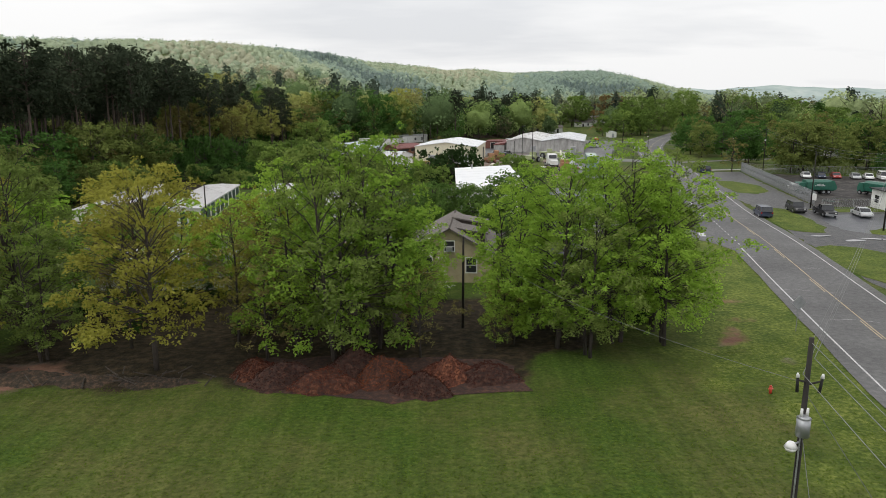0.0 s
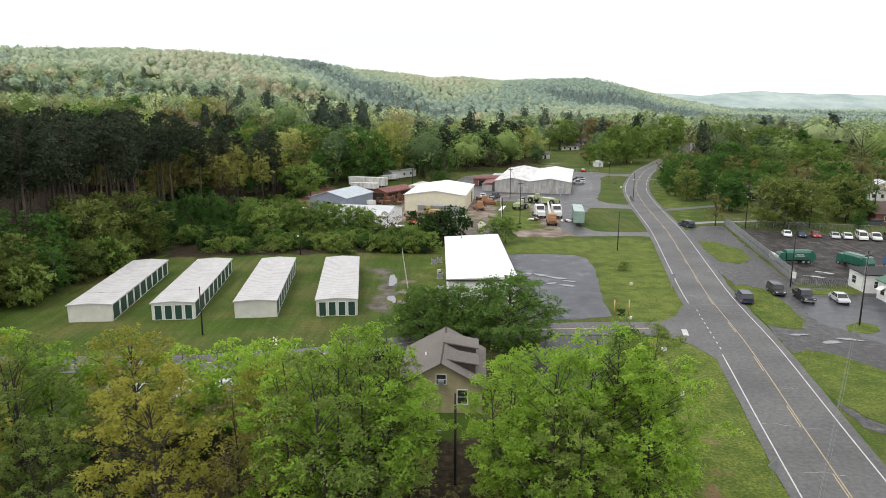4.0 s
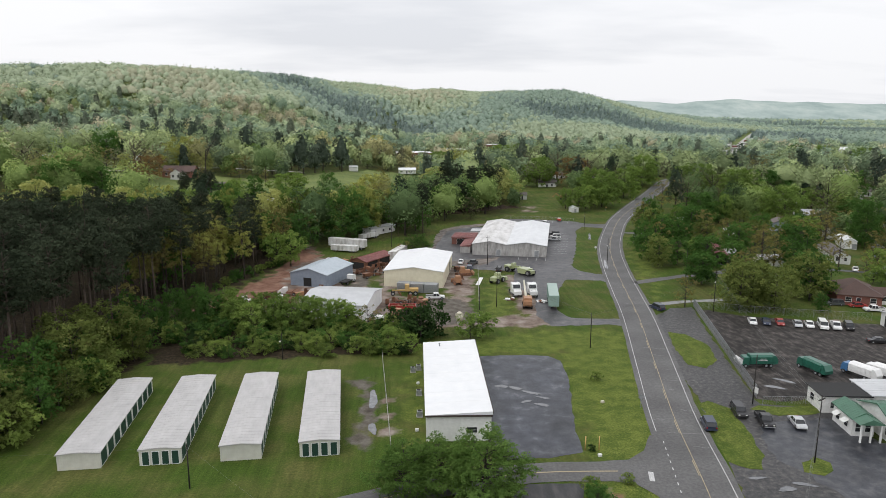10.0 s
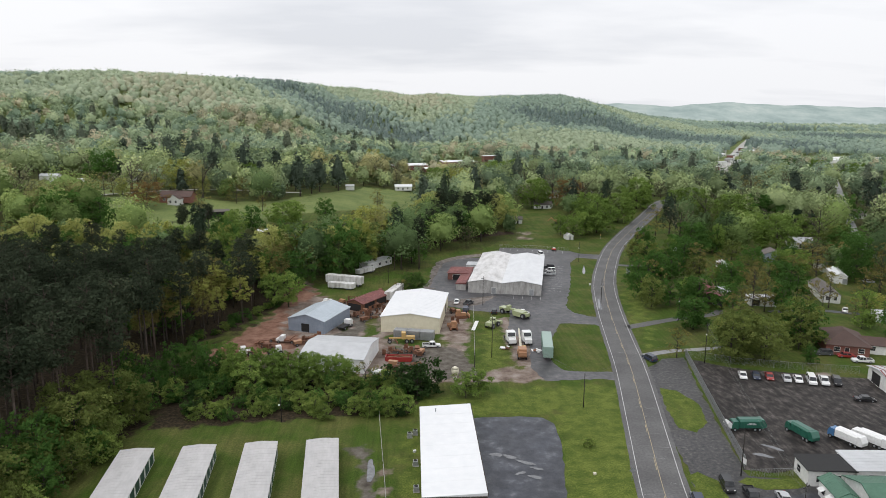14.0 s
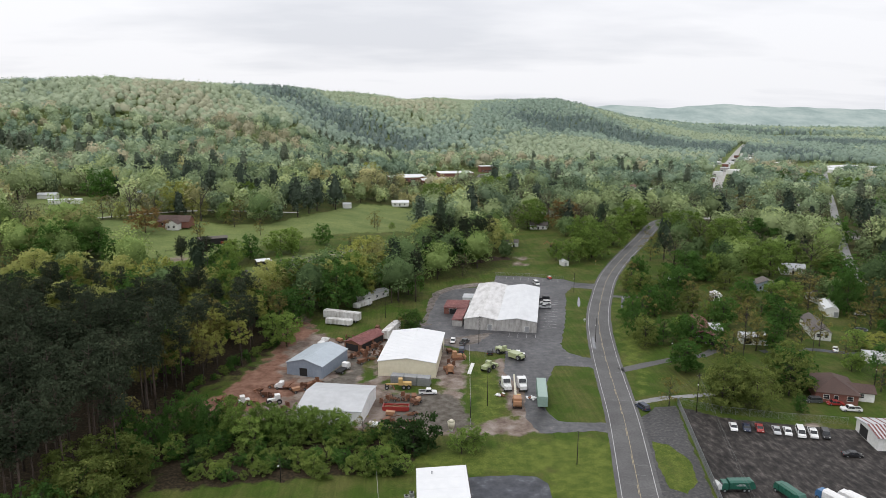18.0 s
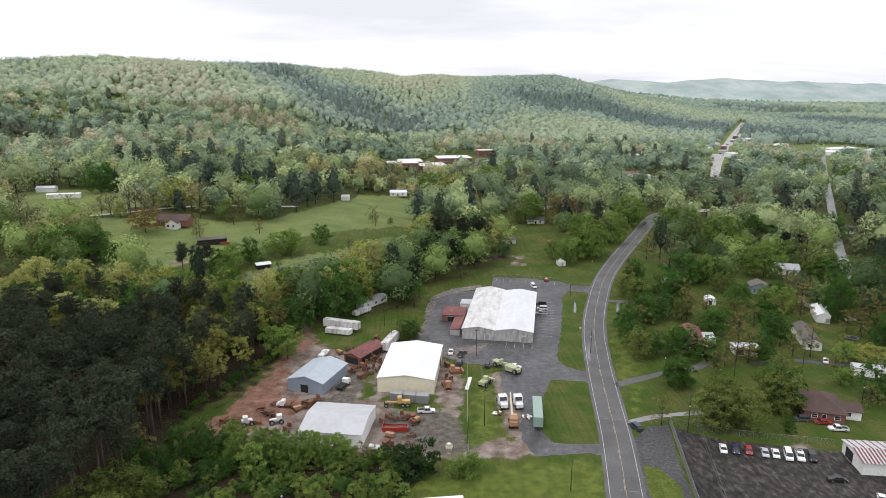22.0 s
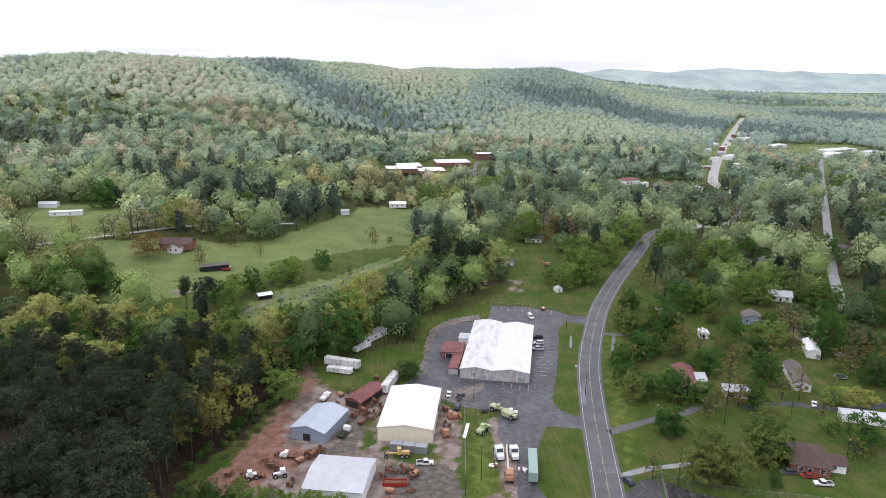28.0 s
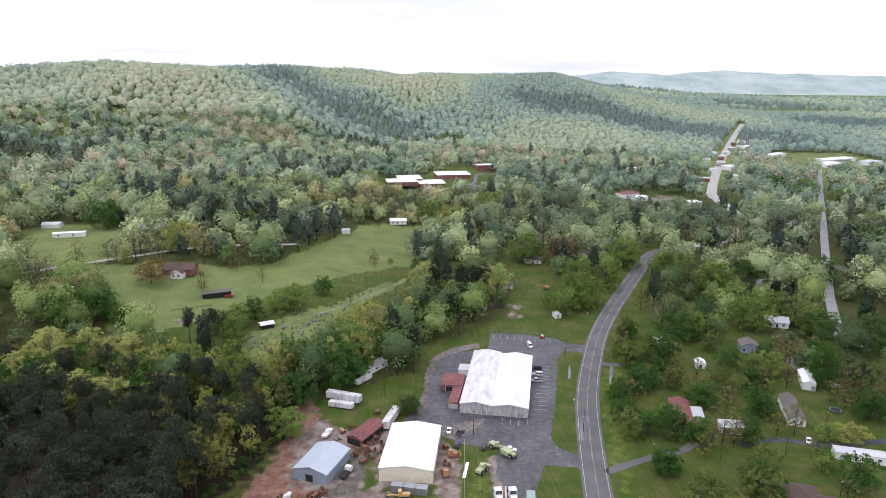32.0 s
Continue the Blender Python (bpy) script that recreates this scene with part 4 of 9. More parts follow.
class Species:
    """One kind of tree, built once at its own height and copied with its parts."""

    def __init__(self, name, label, height, spread, base, leafm, n, size, seed, count=14, bark=None, stems=1, trunk=0.2, category="tree", flowers=0, lean=0.0, fine=False):
        rng = np.random.default_rng(seed)
        rnd = random.Random(seed)
        lob = lobes_of(rnd, height, spread, base, count, fine)
        self.h, self.spread, self.name, self.label, self.category = height, spread, name, label, category
        self.wood = limbs(rnd, height, lob, trunk, lean, stems, 0.3, 2 if n > 6000 else 0).mesh("trunk", bark or BARK)
        self.leaves = cards("crown", *swap(crown_quads(rng, lob, n, size), leafm))
        self.flowers = cards("blossom", *swap(crown_quads(rng, lob * np.array([1, 1, 1, 1.08, 1.08, 1.08]), flowers, size * 0.8, 6), BLOSSOM)) if flowers else None

    def at(self, x, y, h=None, turn=None, label=None, group="", w=None):
        k = (h or self.h) / self.h
        rnd = random.Random(x * 13.7 + y * 7.3)
        turn = rnd.uniform(0, 360) if turn is None else turn
        wide = w / (2.1 * self.spread) if w else k * rnd.uniform(0.92, 1.12)
        m = pose(x, y, float(land(x, y)), 0, 0, turn) @ Matrix.Diagonal((wide, wide, k, 1))
        ob = thing(self.name, label or self.label, self.category, m, group)
        part("trunk", self.wood, None, ob)
        part("crown", self.leaves, None, ob)
        if self.flowers:
            part("blossom", self.flowers, None, ob)
        return ob


class Pine(Species):
    """A tall pine, copied like any other kind of tree."""

    def __init__(sp, seed, height=24, n=2300, crown_from=0.5, size=0.36):
        rng, rnd = np.random.default_rng(seed), random.Random(seed)
        sp.h, sp.name, sp.category, sp.flowers = height, "pine_tree", "tree", None
        sp.label = "tall dark pine with a bare trunk and high crown"
        b = Build()
        lean = rnd.uniform(-0.5, 0.5)
        b.tube((0, 0, -0.2), (lean * 0.4, 0, height * 0.5), 0.24, 0.17, 7).tube((lean * 0.4, 0, height * 0.5), (lean, 0.1, height * 0.97), 0.17, 0.05, 6, False)
        lob = []
        for k in range(24):
            f = (k + rnd.random()) / 24
            z = height * (crown_from + (0.95 - crown_from) * f)
            a, d = k * 2.4 + rnd.uniform(-0.5, 0.5), 3.5 * math.sqrt(max(0.04, 1 - ((f - 0.35) / 0.72) ** 2)) * rnd.uniform(0.45, 1.0)
            tip = (lean * 0.8 + d * math.cos(a), d * math.sin(a), z + 0.6)
            b.tube((lean * 0.7, 0, z - 0.7), tip, 0.07, 0.02, 4, False)
            s = rnd.uniform(0.75, 1.25) * (1.1 - 0.25 * f)
            lob.append((*tip, s, s, s * 0.5))
            if d > 2.2:
                lob.append((lean * 0.75 + d * 0.55 * math.cos(a + 0.25), d * 0.55 * math.sin(a + 0.25), z + 0.35, s * 0.8, s * 0.8, s * 0.4))
        for k in range(9):
            z, a = height * rnd.uniform(0.18, crown_from), rnd.uniform(0, 6.28)
            b.tube((0, 0, z), (1.5 * math.cos(a), 1.5 * math.sin(a), z + rnd.uniform(-0.3, 0.4)), 0.04, 0.015, 4, False)
        sp.wood = b.mesh("trunk", PINE_BARK)
        sp.leaves = cards("crown", *swap(crown_quads(rng, np.array(lob), n, size, 14, slim=0.42, wild=0.75), NEEDLE))


def ball(level):
    """A unit icosphere: points and triangles."""
    bm = bmesh.new()
    bmesh.ops.create_icosphere(bm, subdivisions=level, radius=1.0)
    bm.verts.ensure_lookup_table()
    v, f = np.array([q.co for q in bm.verts]), np.array([[q.index for q in g.verts] for g in bm.faces])
    bm.free()
    return v, f


def crown_shapes(rng, k, kind):
    """Eight crowns of unit radius: the places of k leaf clumps, the way each faces, and its branch mass's tint."""
    made = []
    for j in range(8):
        puffs = []
        for i in range(16):
            f = (i + rng.uniform(0.1, 0.9)) / 16
            z = -0.85 + 1.7 * f
            env = (0.95 * (1 - 0.8 * f) + 0.16 if kind == "pine" else math.sqrt(max(0.05, 1 - (z * 0.94 + 0.08) ** 2))) * rng.uniform(0.72, 1.15)
            a = i * 2.399 + rng.uniform(-0.5, 0.5)
            d = env * rng.uniform(0.25, 0.85) ** 0.7
            puffs.append((d * math.cos(a), d * math.sin(a), z * 0.88, rng.uniform(0.22, 0.42) * (0.8 if kind == "pine" else 1.0)))
        puffs = np.array(puffs)
        w = puffs[:, 3] ** 2
        pick = rng.choice(16, k, p=w / w.sum())
        d = unit(rng.normal(size=(k, 3)) + np.array([0, 0, 0.4]))
        c = puffs[pick, :3] + d * (puffs[pick, 3] * rng.uniform(0.7, 1.12, k))[:, None]
        made.append((c, unit(d + 0.4 * unit(c)), rng.normal(0, 0.09, 16)[pick]))
    return [np.array(q) for q in zip(*made)]


def woods(name, label, x, y, h, r, k, size, material, seed, base=0.25, level=1, kind="", core=0.66, trunks=False):
    """Many far crowns as one mesh: k leaf clumps each, gathered in branch masses round a ragged inner mass."""
    rng = np.random.default_rng(seed)
    n = len(x)
    z = land(x, y)
    up = h * (1 - base) / 1.9
    mid = np.stack([x, y, z + h - up], -1)
    turn, wide = rng.uniform(0, 6.28, n), r * rng.uniform(0.8, 1.2, n)
    pick = rng.integers(0, 8, n)
    cs, sn = np.cos(turn)[:, None], np.sin(turn)[:, None]

    def placed(p):
        return np.stack([wide[:, None] * (p[..., 0] * cs - p[..., 1] * sn), wide[:, None] * (p[..., 0] * sn + p[..., 1] * cs), up[:, None] * p[..., 2]], -1) + mid[:, None]

    c, out, tone = crown_shapes(rng, k, kind)
    tint = 0.05 + 0.85 * rng.random(n) + np.where(x > 60, -0.08, 0.10) * (np.hypot(x, y) > 430)
    P = placed(c[pick]) + rng.normal(size=(n, k, 3)) * size * 0.35
    o = out[pick]
    O = np.stack([o[..., 0] * cs - o[..., 1] * sn, o[..., 0] * sn + o[..., 1] * cs, o[..., 2]], -1)
    V = leaf_quads(P.reshape(-1, 3), O.reshape(-1, 3), size, rng, outward=0.9, up=0.35, slim=0.8, wild=0.45).reshape(-1, 3)
    tv = np.repeat((tint[:, None] + tone[pick] + rng.normal(0, 0.05, (n, k))).reshape(-1), 4)
    loops, starts = np.arange(len(V)), np.arange(0, len(V), 4)
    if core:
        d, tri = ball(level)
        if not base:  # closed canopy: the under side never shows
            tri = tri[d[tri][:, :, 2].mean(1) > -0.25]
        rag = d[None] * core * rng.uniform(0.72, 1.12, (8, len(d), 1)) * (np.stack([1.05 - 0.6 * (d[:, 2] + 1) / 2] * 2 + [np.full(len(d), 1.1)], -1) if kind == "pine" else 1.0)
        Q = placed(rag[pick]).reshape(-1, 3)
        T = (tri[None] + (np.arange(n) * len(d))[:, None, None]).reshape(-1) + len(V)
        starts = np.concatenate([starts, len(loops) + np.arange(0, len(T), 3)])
        # inner masses take a darker tint: shade between leaf clumps put into colour
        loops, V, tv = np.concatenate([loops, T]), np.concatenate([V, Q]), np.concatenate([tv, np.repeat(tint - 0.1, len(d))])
    me = bpy.data.meshes.new(name)
    me.vertices.add(len(V))
    me.vertices.foreach_set("co", V.reshape(-1).astype(np.float32))
    me.loops.add(len(loops))
    me.loops.foreach_set("vertex_index", loops.astype(np.int32))
    me.polygons.add(len(starts))
    me.polygons.foreach_set("loop_start", starts.astype(np.int32))
    me.update(calc_edges=True)
    me.materials.append(material)
    me.attributes.new("tint", "FLOAT", "POINT").data.foreach_set("value", tv.astype(np.float32))
    if trunks:
        b, rnd3 = Build(), random.Random(seed)
        for i in range(n):
            foot, top = Vector((x[i], y[i], z[i] - 0.3)), Vector((x[i] + rnd3.uniform(-0.5, 0.5), y[i] + rnd3.uniform(-0.5, 0.5), z[i] + h[i] * 0.8))
            b.tube(foot, top, 0.02 * h[i], 0.005 * h[i], 4, False)
            for e in range(9 if kind == "olive" else 3):
                a, f = rnd3.uniform(0, 6.28), rnd3.uniform(0.3, 0.75)
                b.tube(foot.lerp(top, f), Vector((x[i] + 0.8 * r[i] * math.cos(a), y[i] + 0.8 * r[i] * math.sin(a), z[i] + h[i] * min(0.96, f + rnd3.uniform(0.15, 0.35)))), 0.008 * h[i], 0.003 * h[i], 3, False)
        tagged(new(name + "_trunks", b.mesh(name + "_trunks", BARK)), "grey-brown trunks and limbs in the woods", "woods", kind="stuff")
    return tagged(new(name, me), label, "woods", kind="stuff")


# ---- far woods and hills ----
# haze is painted into the leaves: each farther palette is paler and bluer
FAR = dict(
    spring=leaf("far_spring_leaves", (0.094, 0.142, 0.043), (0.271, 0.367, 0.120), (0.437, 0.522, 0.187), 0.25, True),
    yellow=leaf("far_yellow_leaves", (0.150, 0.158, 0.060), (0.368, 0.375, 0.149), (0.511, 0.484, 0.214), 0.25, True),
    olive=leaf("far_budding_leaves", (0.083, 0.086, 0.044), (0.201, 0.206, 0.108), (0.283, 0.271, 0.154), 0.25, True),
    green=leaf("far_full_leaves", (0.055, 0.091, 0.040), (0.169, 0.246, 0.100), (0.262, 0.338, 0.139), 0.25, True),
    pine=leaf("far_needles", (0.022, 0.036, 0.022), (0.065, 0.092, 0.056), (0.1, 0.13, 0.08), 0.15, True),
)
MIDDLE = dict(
    spring=leaf("hazed_middle_spring_leaves", (0.177, 0.229, 0.111), (0.426, 0.508, 0.244), (0.634, 0.688, 0.346), 0.25, True),
    yellow=leaf("hazed_middle_yellow_leaves", (0.235, 0.237, 0.111), (0.507, 0.489, 0.235), (0.677, 0.612, 0.314), 0.25, True),
    olive=leaf("hazed_middle_budding_leaves", (0.099, 0.106, 0.061), (0.211, 0.220, 0.127), (0.280, 0.281, 0.166), 0.25, True),
    green=leaf("hazed_middle_full_leaves", (0.108, 0.153, 0.094), (0.278, 0.360, 0.201), (0.407, 0.479, 0.273), 0.25, True),
    pine=leaf("hazed_middle_needles", (0.043, 0.062, 0.045), (0.108, 0.140, 0.101), (0.162, 0.198, 0.138), 0.15, True),
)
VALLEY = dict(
    spring=leaf("hazed_valley_spring_leaves", (0.273, 0.357, 0.224), (0.449, 0.528, 0.326), (0.621, 0.678, 0.418), 0.25, True),
    yellow=leaf("hazed_valley_yellow_leaves", (0.363, 0.355, 0.244), (0.524, 0.492, 0.333), (0.677, 0.599, 0.424), 0.25, True),
    olive=leaf("hazed_valley_budding_leaves", (0.180, 0.199, 0.136), (0.261, 0.282, 0.191), (0.330, 0.351, 0.234), 0.25, True),
    green=leaf("hazed_valley_full_leaves", (0.182, 0.257, 0.187), (0.303, 0.395, 0.269), (0.427, 0.508, 0.338), 0.25, True),
    pine=leaf("hazed_valley_needles", (0.096, 0.125, 0.090), (0.161, 0.190, 0.135), (0.225, 0.250, 0.171), 0.15, True),
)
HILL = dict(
    spring=leaf("hazed_hill_spring_leaves", (0.35, 0.415, 0.285), (0.415, 0.478, 0.325), (0.52, 0.575, 0.405), 0.2, True),
    yellow=leaf("hazed_hill_yellow_leaves", (0.42, 0.435, 0.305), (0.475, 0.478, 0.335), (0.575, 0.565, 0.42), 0.2, True),
    green=leaf("hazed_hill_full_leaves", (0.265, 0.345, 0.275), (0.315, 0.393, 0.310), (0.405, 0.480, 0.380), 0.2, True),
    pine=leaf("hazed_hill_needles", (0.165, 0.22, 0.20), (0.205, 0.26, 0.23), (0.28, 0.335, 0.285), 0.15, True),
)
rng = np.random.default_rng(11)


SHOP_SPOTS = [(236, 706), (244, 690), (262, 680), (285, 655), (424, 836), (452, 920), (372, 882), (428, 962), (452, 1010), (530, 1010), (560, 1090), (500, 1090), (600, 1180), (540, 1180), (640, 1260), (610, 1320), (560, 1040), (640, 1004), (606, 950), (680, 960), (730, 940), (668, 1770), (300, 905), (250, 1000)] + [(372 + 268 * k / 14, 790 + 470 * k / 14) for k in range(15)]


def scatter(r0, r1, step, jitter=0.42, lo=-0.78, hi=0.95):
    ys = np.arange(r0 * 0.6, r1, step)
    xs = np.arange(lo * r1, hi * r1, step)
    X, Y = np.meshgrid(xs, ys)
    X = X + rng.uniform(-jitter, jitter, X.shape) * step
    Y = Y + rng.uniform(-jitter, jitter, Y.shape) * step
    R = np.hypot(X, Y)
    keep = (R > r0) & (R < r1) & (X > lo * Y) & (X < hi * Y)
    X, Y = X[keep], Y[keep]
    bad = np.zeros(len(X), bool)
    for p in CLEARINGS:
        bad |= inside(p, X, Y)
    gap = np.where(R[keep] < 470, 9, np.where((R[keep] > 740) & (R[keep] < 1450), 15, np.where(R[keep] < 2100, 12, 4.2) * (R[keep] > 700) + 4.2 * (R[keep] <= 700)))
    bad |= distance(ROAD, X, Y, False) < gap
    for a, c in SHOP_SPOTS:
        bad |= np.hypot(X - a + 2, Y - c + 12) < 17
    bad |= distance(FAR_STREET, X, Y, False) < 7.0
    return X[~bad], Y[~bad]


def patchy(x, y, mixed=0.9):
    """A slow mix of kinds over the land, 0 to 1."""
    v = np.sin(x / 61 + 1.3 * np.sin(y / 83)) + np.sin(y / 47 + 1.1 * np.sin(x / 71 + 2)) + rng.normal(size=len(x)) * mixed
    return np.clip(0.5 + v / 5.2, 0, 1)


PINE_STAND = [(-62, 182), (-48, 205), (-42, 245), (-33, 256), (-42, 264), (-53, 254), (-70, 253), (-86, 252), (-100, 263), (-122, 284), (-160, 280), (-190, 180), (-160, 120), (-130, 75), (-78, 96), (-56, 142)]
WOOD_LABELS = {"pine": "dark pines scattered through the woods", "green": "full green trees of the woods", "spring": "fresh spring-green trees of the woods", "yellow": "yellow-green budding trees of the woods", "olive": "brownish half-bare budding trees of the woods"}
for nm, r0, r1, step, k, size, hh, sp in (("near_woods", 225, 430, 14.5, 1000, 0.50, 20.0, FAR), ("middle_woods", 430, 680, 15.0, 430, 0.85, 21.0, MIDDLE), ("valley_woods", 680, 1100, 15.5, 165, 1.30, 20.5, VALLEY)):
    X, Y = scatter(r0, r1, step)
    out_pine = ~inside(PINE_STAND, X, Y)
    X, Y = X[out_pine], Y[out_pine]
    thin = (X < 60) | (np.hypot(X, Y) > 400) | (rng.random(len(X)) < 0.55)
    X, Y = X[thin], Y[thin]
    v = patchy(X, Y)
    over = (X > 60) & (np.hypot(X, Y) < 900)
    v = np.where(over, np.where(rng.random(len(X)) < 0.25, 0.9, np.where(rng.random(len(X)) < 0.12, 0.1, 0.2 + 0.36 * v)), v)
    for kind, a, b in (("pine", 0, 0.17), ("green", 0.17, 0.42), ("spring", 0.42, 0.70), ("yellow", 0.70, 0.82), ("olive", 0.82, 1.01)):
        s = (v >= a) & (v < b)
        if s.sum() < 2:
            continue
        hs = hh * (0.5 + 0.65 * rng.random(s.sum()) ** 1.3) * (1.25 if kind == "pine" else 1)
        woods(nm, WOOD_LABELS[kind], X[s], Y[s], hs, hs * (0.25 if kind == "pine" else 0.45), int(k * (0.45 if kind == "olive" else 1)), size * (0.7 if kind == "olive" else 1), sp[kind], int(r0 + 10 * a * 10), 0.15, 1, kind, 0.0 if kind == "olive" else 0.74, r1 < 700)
X, Y = scatter(1100, 2500, 12.6, lo=-0.75, hi=0.9)
X2, Y2 = scatter(2500, 3700, 34, lo=0.25, hi=0.95)
X, Y = np.concatenate([X, X2]), np.concatenate([Y, Y2])
hill_on = (land(X, Y) > -8) & ((np.hypot(X, Y) < 1.10 * np.interp(X / Y, RIDGE_U, RIDGE_D)) | (X / Y > 0.3))
X, Y = X[hill_on], Y[hill_on]
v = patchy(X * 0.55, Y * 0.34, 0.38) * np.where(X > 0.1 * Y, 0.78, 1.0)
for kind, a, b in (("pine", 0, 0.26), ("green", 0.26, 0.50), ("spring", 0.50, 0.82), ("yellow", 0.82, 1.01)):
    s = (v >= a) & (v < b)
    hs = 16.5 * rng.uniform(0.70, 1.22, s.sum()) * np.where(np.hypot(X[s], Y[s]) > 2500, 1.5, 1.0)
    woods("hill_woods", "spring woods covering the ridge, paled for haze in colour", X[s], Y[s], hs, hs * (0.40 if kind == "pine" else 0.50), 20, 1.6, HILL[kind], int(900 + 10 * a), 0.0, 1, kind, 0.80)

# distant range beyond the town: a glowing backdrop with haze painted into its colour
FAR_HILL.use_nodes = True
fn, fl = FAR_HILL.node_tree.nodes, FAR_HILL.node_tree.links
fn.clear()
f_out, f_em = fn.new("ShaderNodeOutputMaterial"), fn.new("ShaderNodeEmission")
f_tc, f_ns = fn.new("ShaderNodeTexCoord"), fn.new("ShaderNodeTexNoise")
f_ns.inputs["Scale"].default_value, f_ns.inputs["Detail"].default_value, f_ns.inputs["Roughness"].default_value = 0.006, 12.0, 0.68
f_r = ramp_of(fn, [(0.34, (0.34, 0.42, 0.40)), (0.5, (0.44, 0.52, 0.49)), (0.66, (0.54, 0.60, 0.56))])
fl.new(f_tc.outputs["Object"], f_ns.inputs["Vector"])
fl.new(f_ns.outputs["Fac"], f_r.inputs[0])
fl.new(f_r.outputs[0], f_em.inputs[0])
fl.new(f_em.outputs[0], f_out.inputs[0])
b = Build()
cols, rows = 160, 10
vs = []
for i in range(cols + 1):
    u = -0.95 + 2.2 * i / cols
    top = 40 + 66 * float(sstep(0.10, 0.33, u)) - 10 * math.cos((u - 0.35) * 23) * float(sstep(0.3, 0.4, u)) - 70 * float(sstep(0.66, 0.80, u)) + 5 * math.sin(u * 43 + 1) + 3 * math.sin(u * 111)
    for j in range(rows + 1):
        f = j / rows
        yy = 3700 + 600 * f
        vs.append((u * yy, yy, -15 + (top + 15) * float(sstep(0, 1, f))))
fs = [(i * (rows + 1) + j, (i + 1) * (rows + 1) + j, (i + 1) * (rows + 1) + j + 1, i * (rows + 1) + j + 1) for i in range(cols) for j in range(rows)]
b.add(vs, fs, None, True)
tagged(part("backdrop", b, FAR_HILL, None), "pale blue-grey glowing backdrop hills with haze painted in", "hills", kind="structure")


# ---- buildings ----
PAINT_RED = surface("red_door_paint", [(0.3, (0.32, 0.03, 0.03)), (0.7, (0.40, 0.05, 0.04))], 3, 4, 0.5)
STORE_WALL = surface("cream_white_metal", [(0.3, (0.56, 0.55, 0.49)), (0.7, (0.68, 0.67, 0.61))], 0.8, 7, 0.6, blotch=0.06)
ROOF_STORE_PALE = surface("stained_white_roof", [(0.34, (0.44, 0.43, 0.42)), (0.5, (0.58, 0.57, 0.56)), (0.66, (0.66, 0.655, 0.65))], 0.5, 12, 0.6, blotch=0.08, stretch=(1, 0.3, 1))
ROOF_DULL = surface("dull_coated_roof", [(0.3, (0.57, 0.58, 0.59)), (0.7, (0.66, 0.67, 0.68))], 0.5, 10, 0.6, blotch=0.04, stretch=(1, 0.4, 1))
SHINGLE_DARK = surface("dark_brown_shingle_wall", [(0.3, (0.035, 0.026, 0.022)), (0.7, (0.075, 0.058, 0.050))], 5, 8, 0.9, bump=0.3, bump_scale=14)
GREEN_ROOF_PALE = surface("pale_green_roof", [(0.3, (0.24, 0.34, 0.30)), (0.7, (0.34, 0.44, 0.40))], 2, 6, 0.6)
def opening(parent, face, a, z, w, h, L, W, kind="window", frame_m=None, pane_m=None, label=""):
    """A window or door on a wall: face f(ront), b(ack), l(eft), r(ight); a metres along it."""
    m = {"f": pose(a, 0, z), "b": pose(W - a, L, z, 0, 0, 180), "l": pose(0, L - a, z, 0, 0, -90), "r": pose(W, a, z, 0, 0, 90)}[face]
    fr = Build()
    t = 0.08
    fr.box(-t, w + t, -0.05, 0.04, -t, 0).box(-t, w + t, -0.05, 0.04, h, h + t).box(-t, 0, -0.05, 0.04, 0, h).box(w, w + t, -0.05, 0.04, 0, h)
    if kind == "window" and h > 0.7:
        fr.box(0, w, -0.035, 0.03, h / 2 - 0.025, h / 2 + 0.025)
    o = part(kind, fr, frame_m or SIDING_WHITE, parent, label, m)
    # a leaf in DARK is a closed panel coloured as a shaded doorway
    part("pane" if kind == "window" else "door_leaf", Build().box(0.002, w - 0.002, -0.02, 0.02, 0.002, h - 0.002), pane_m or GLASS, o)
    return o


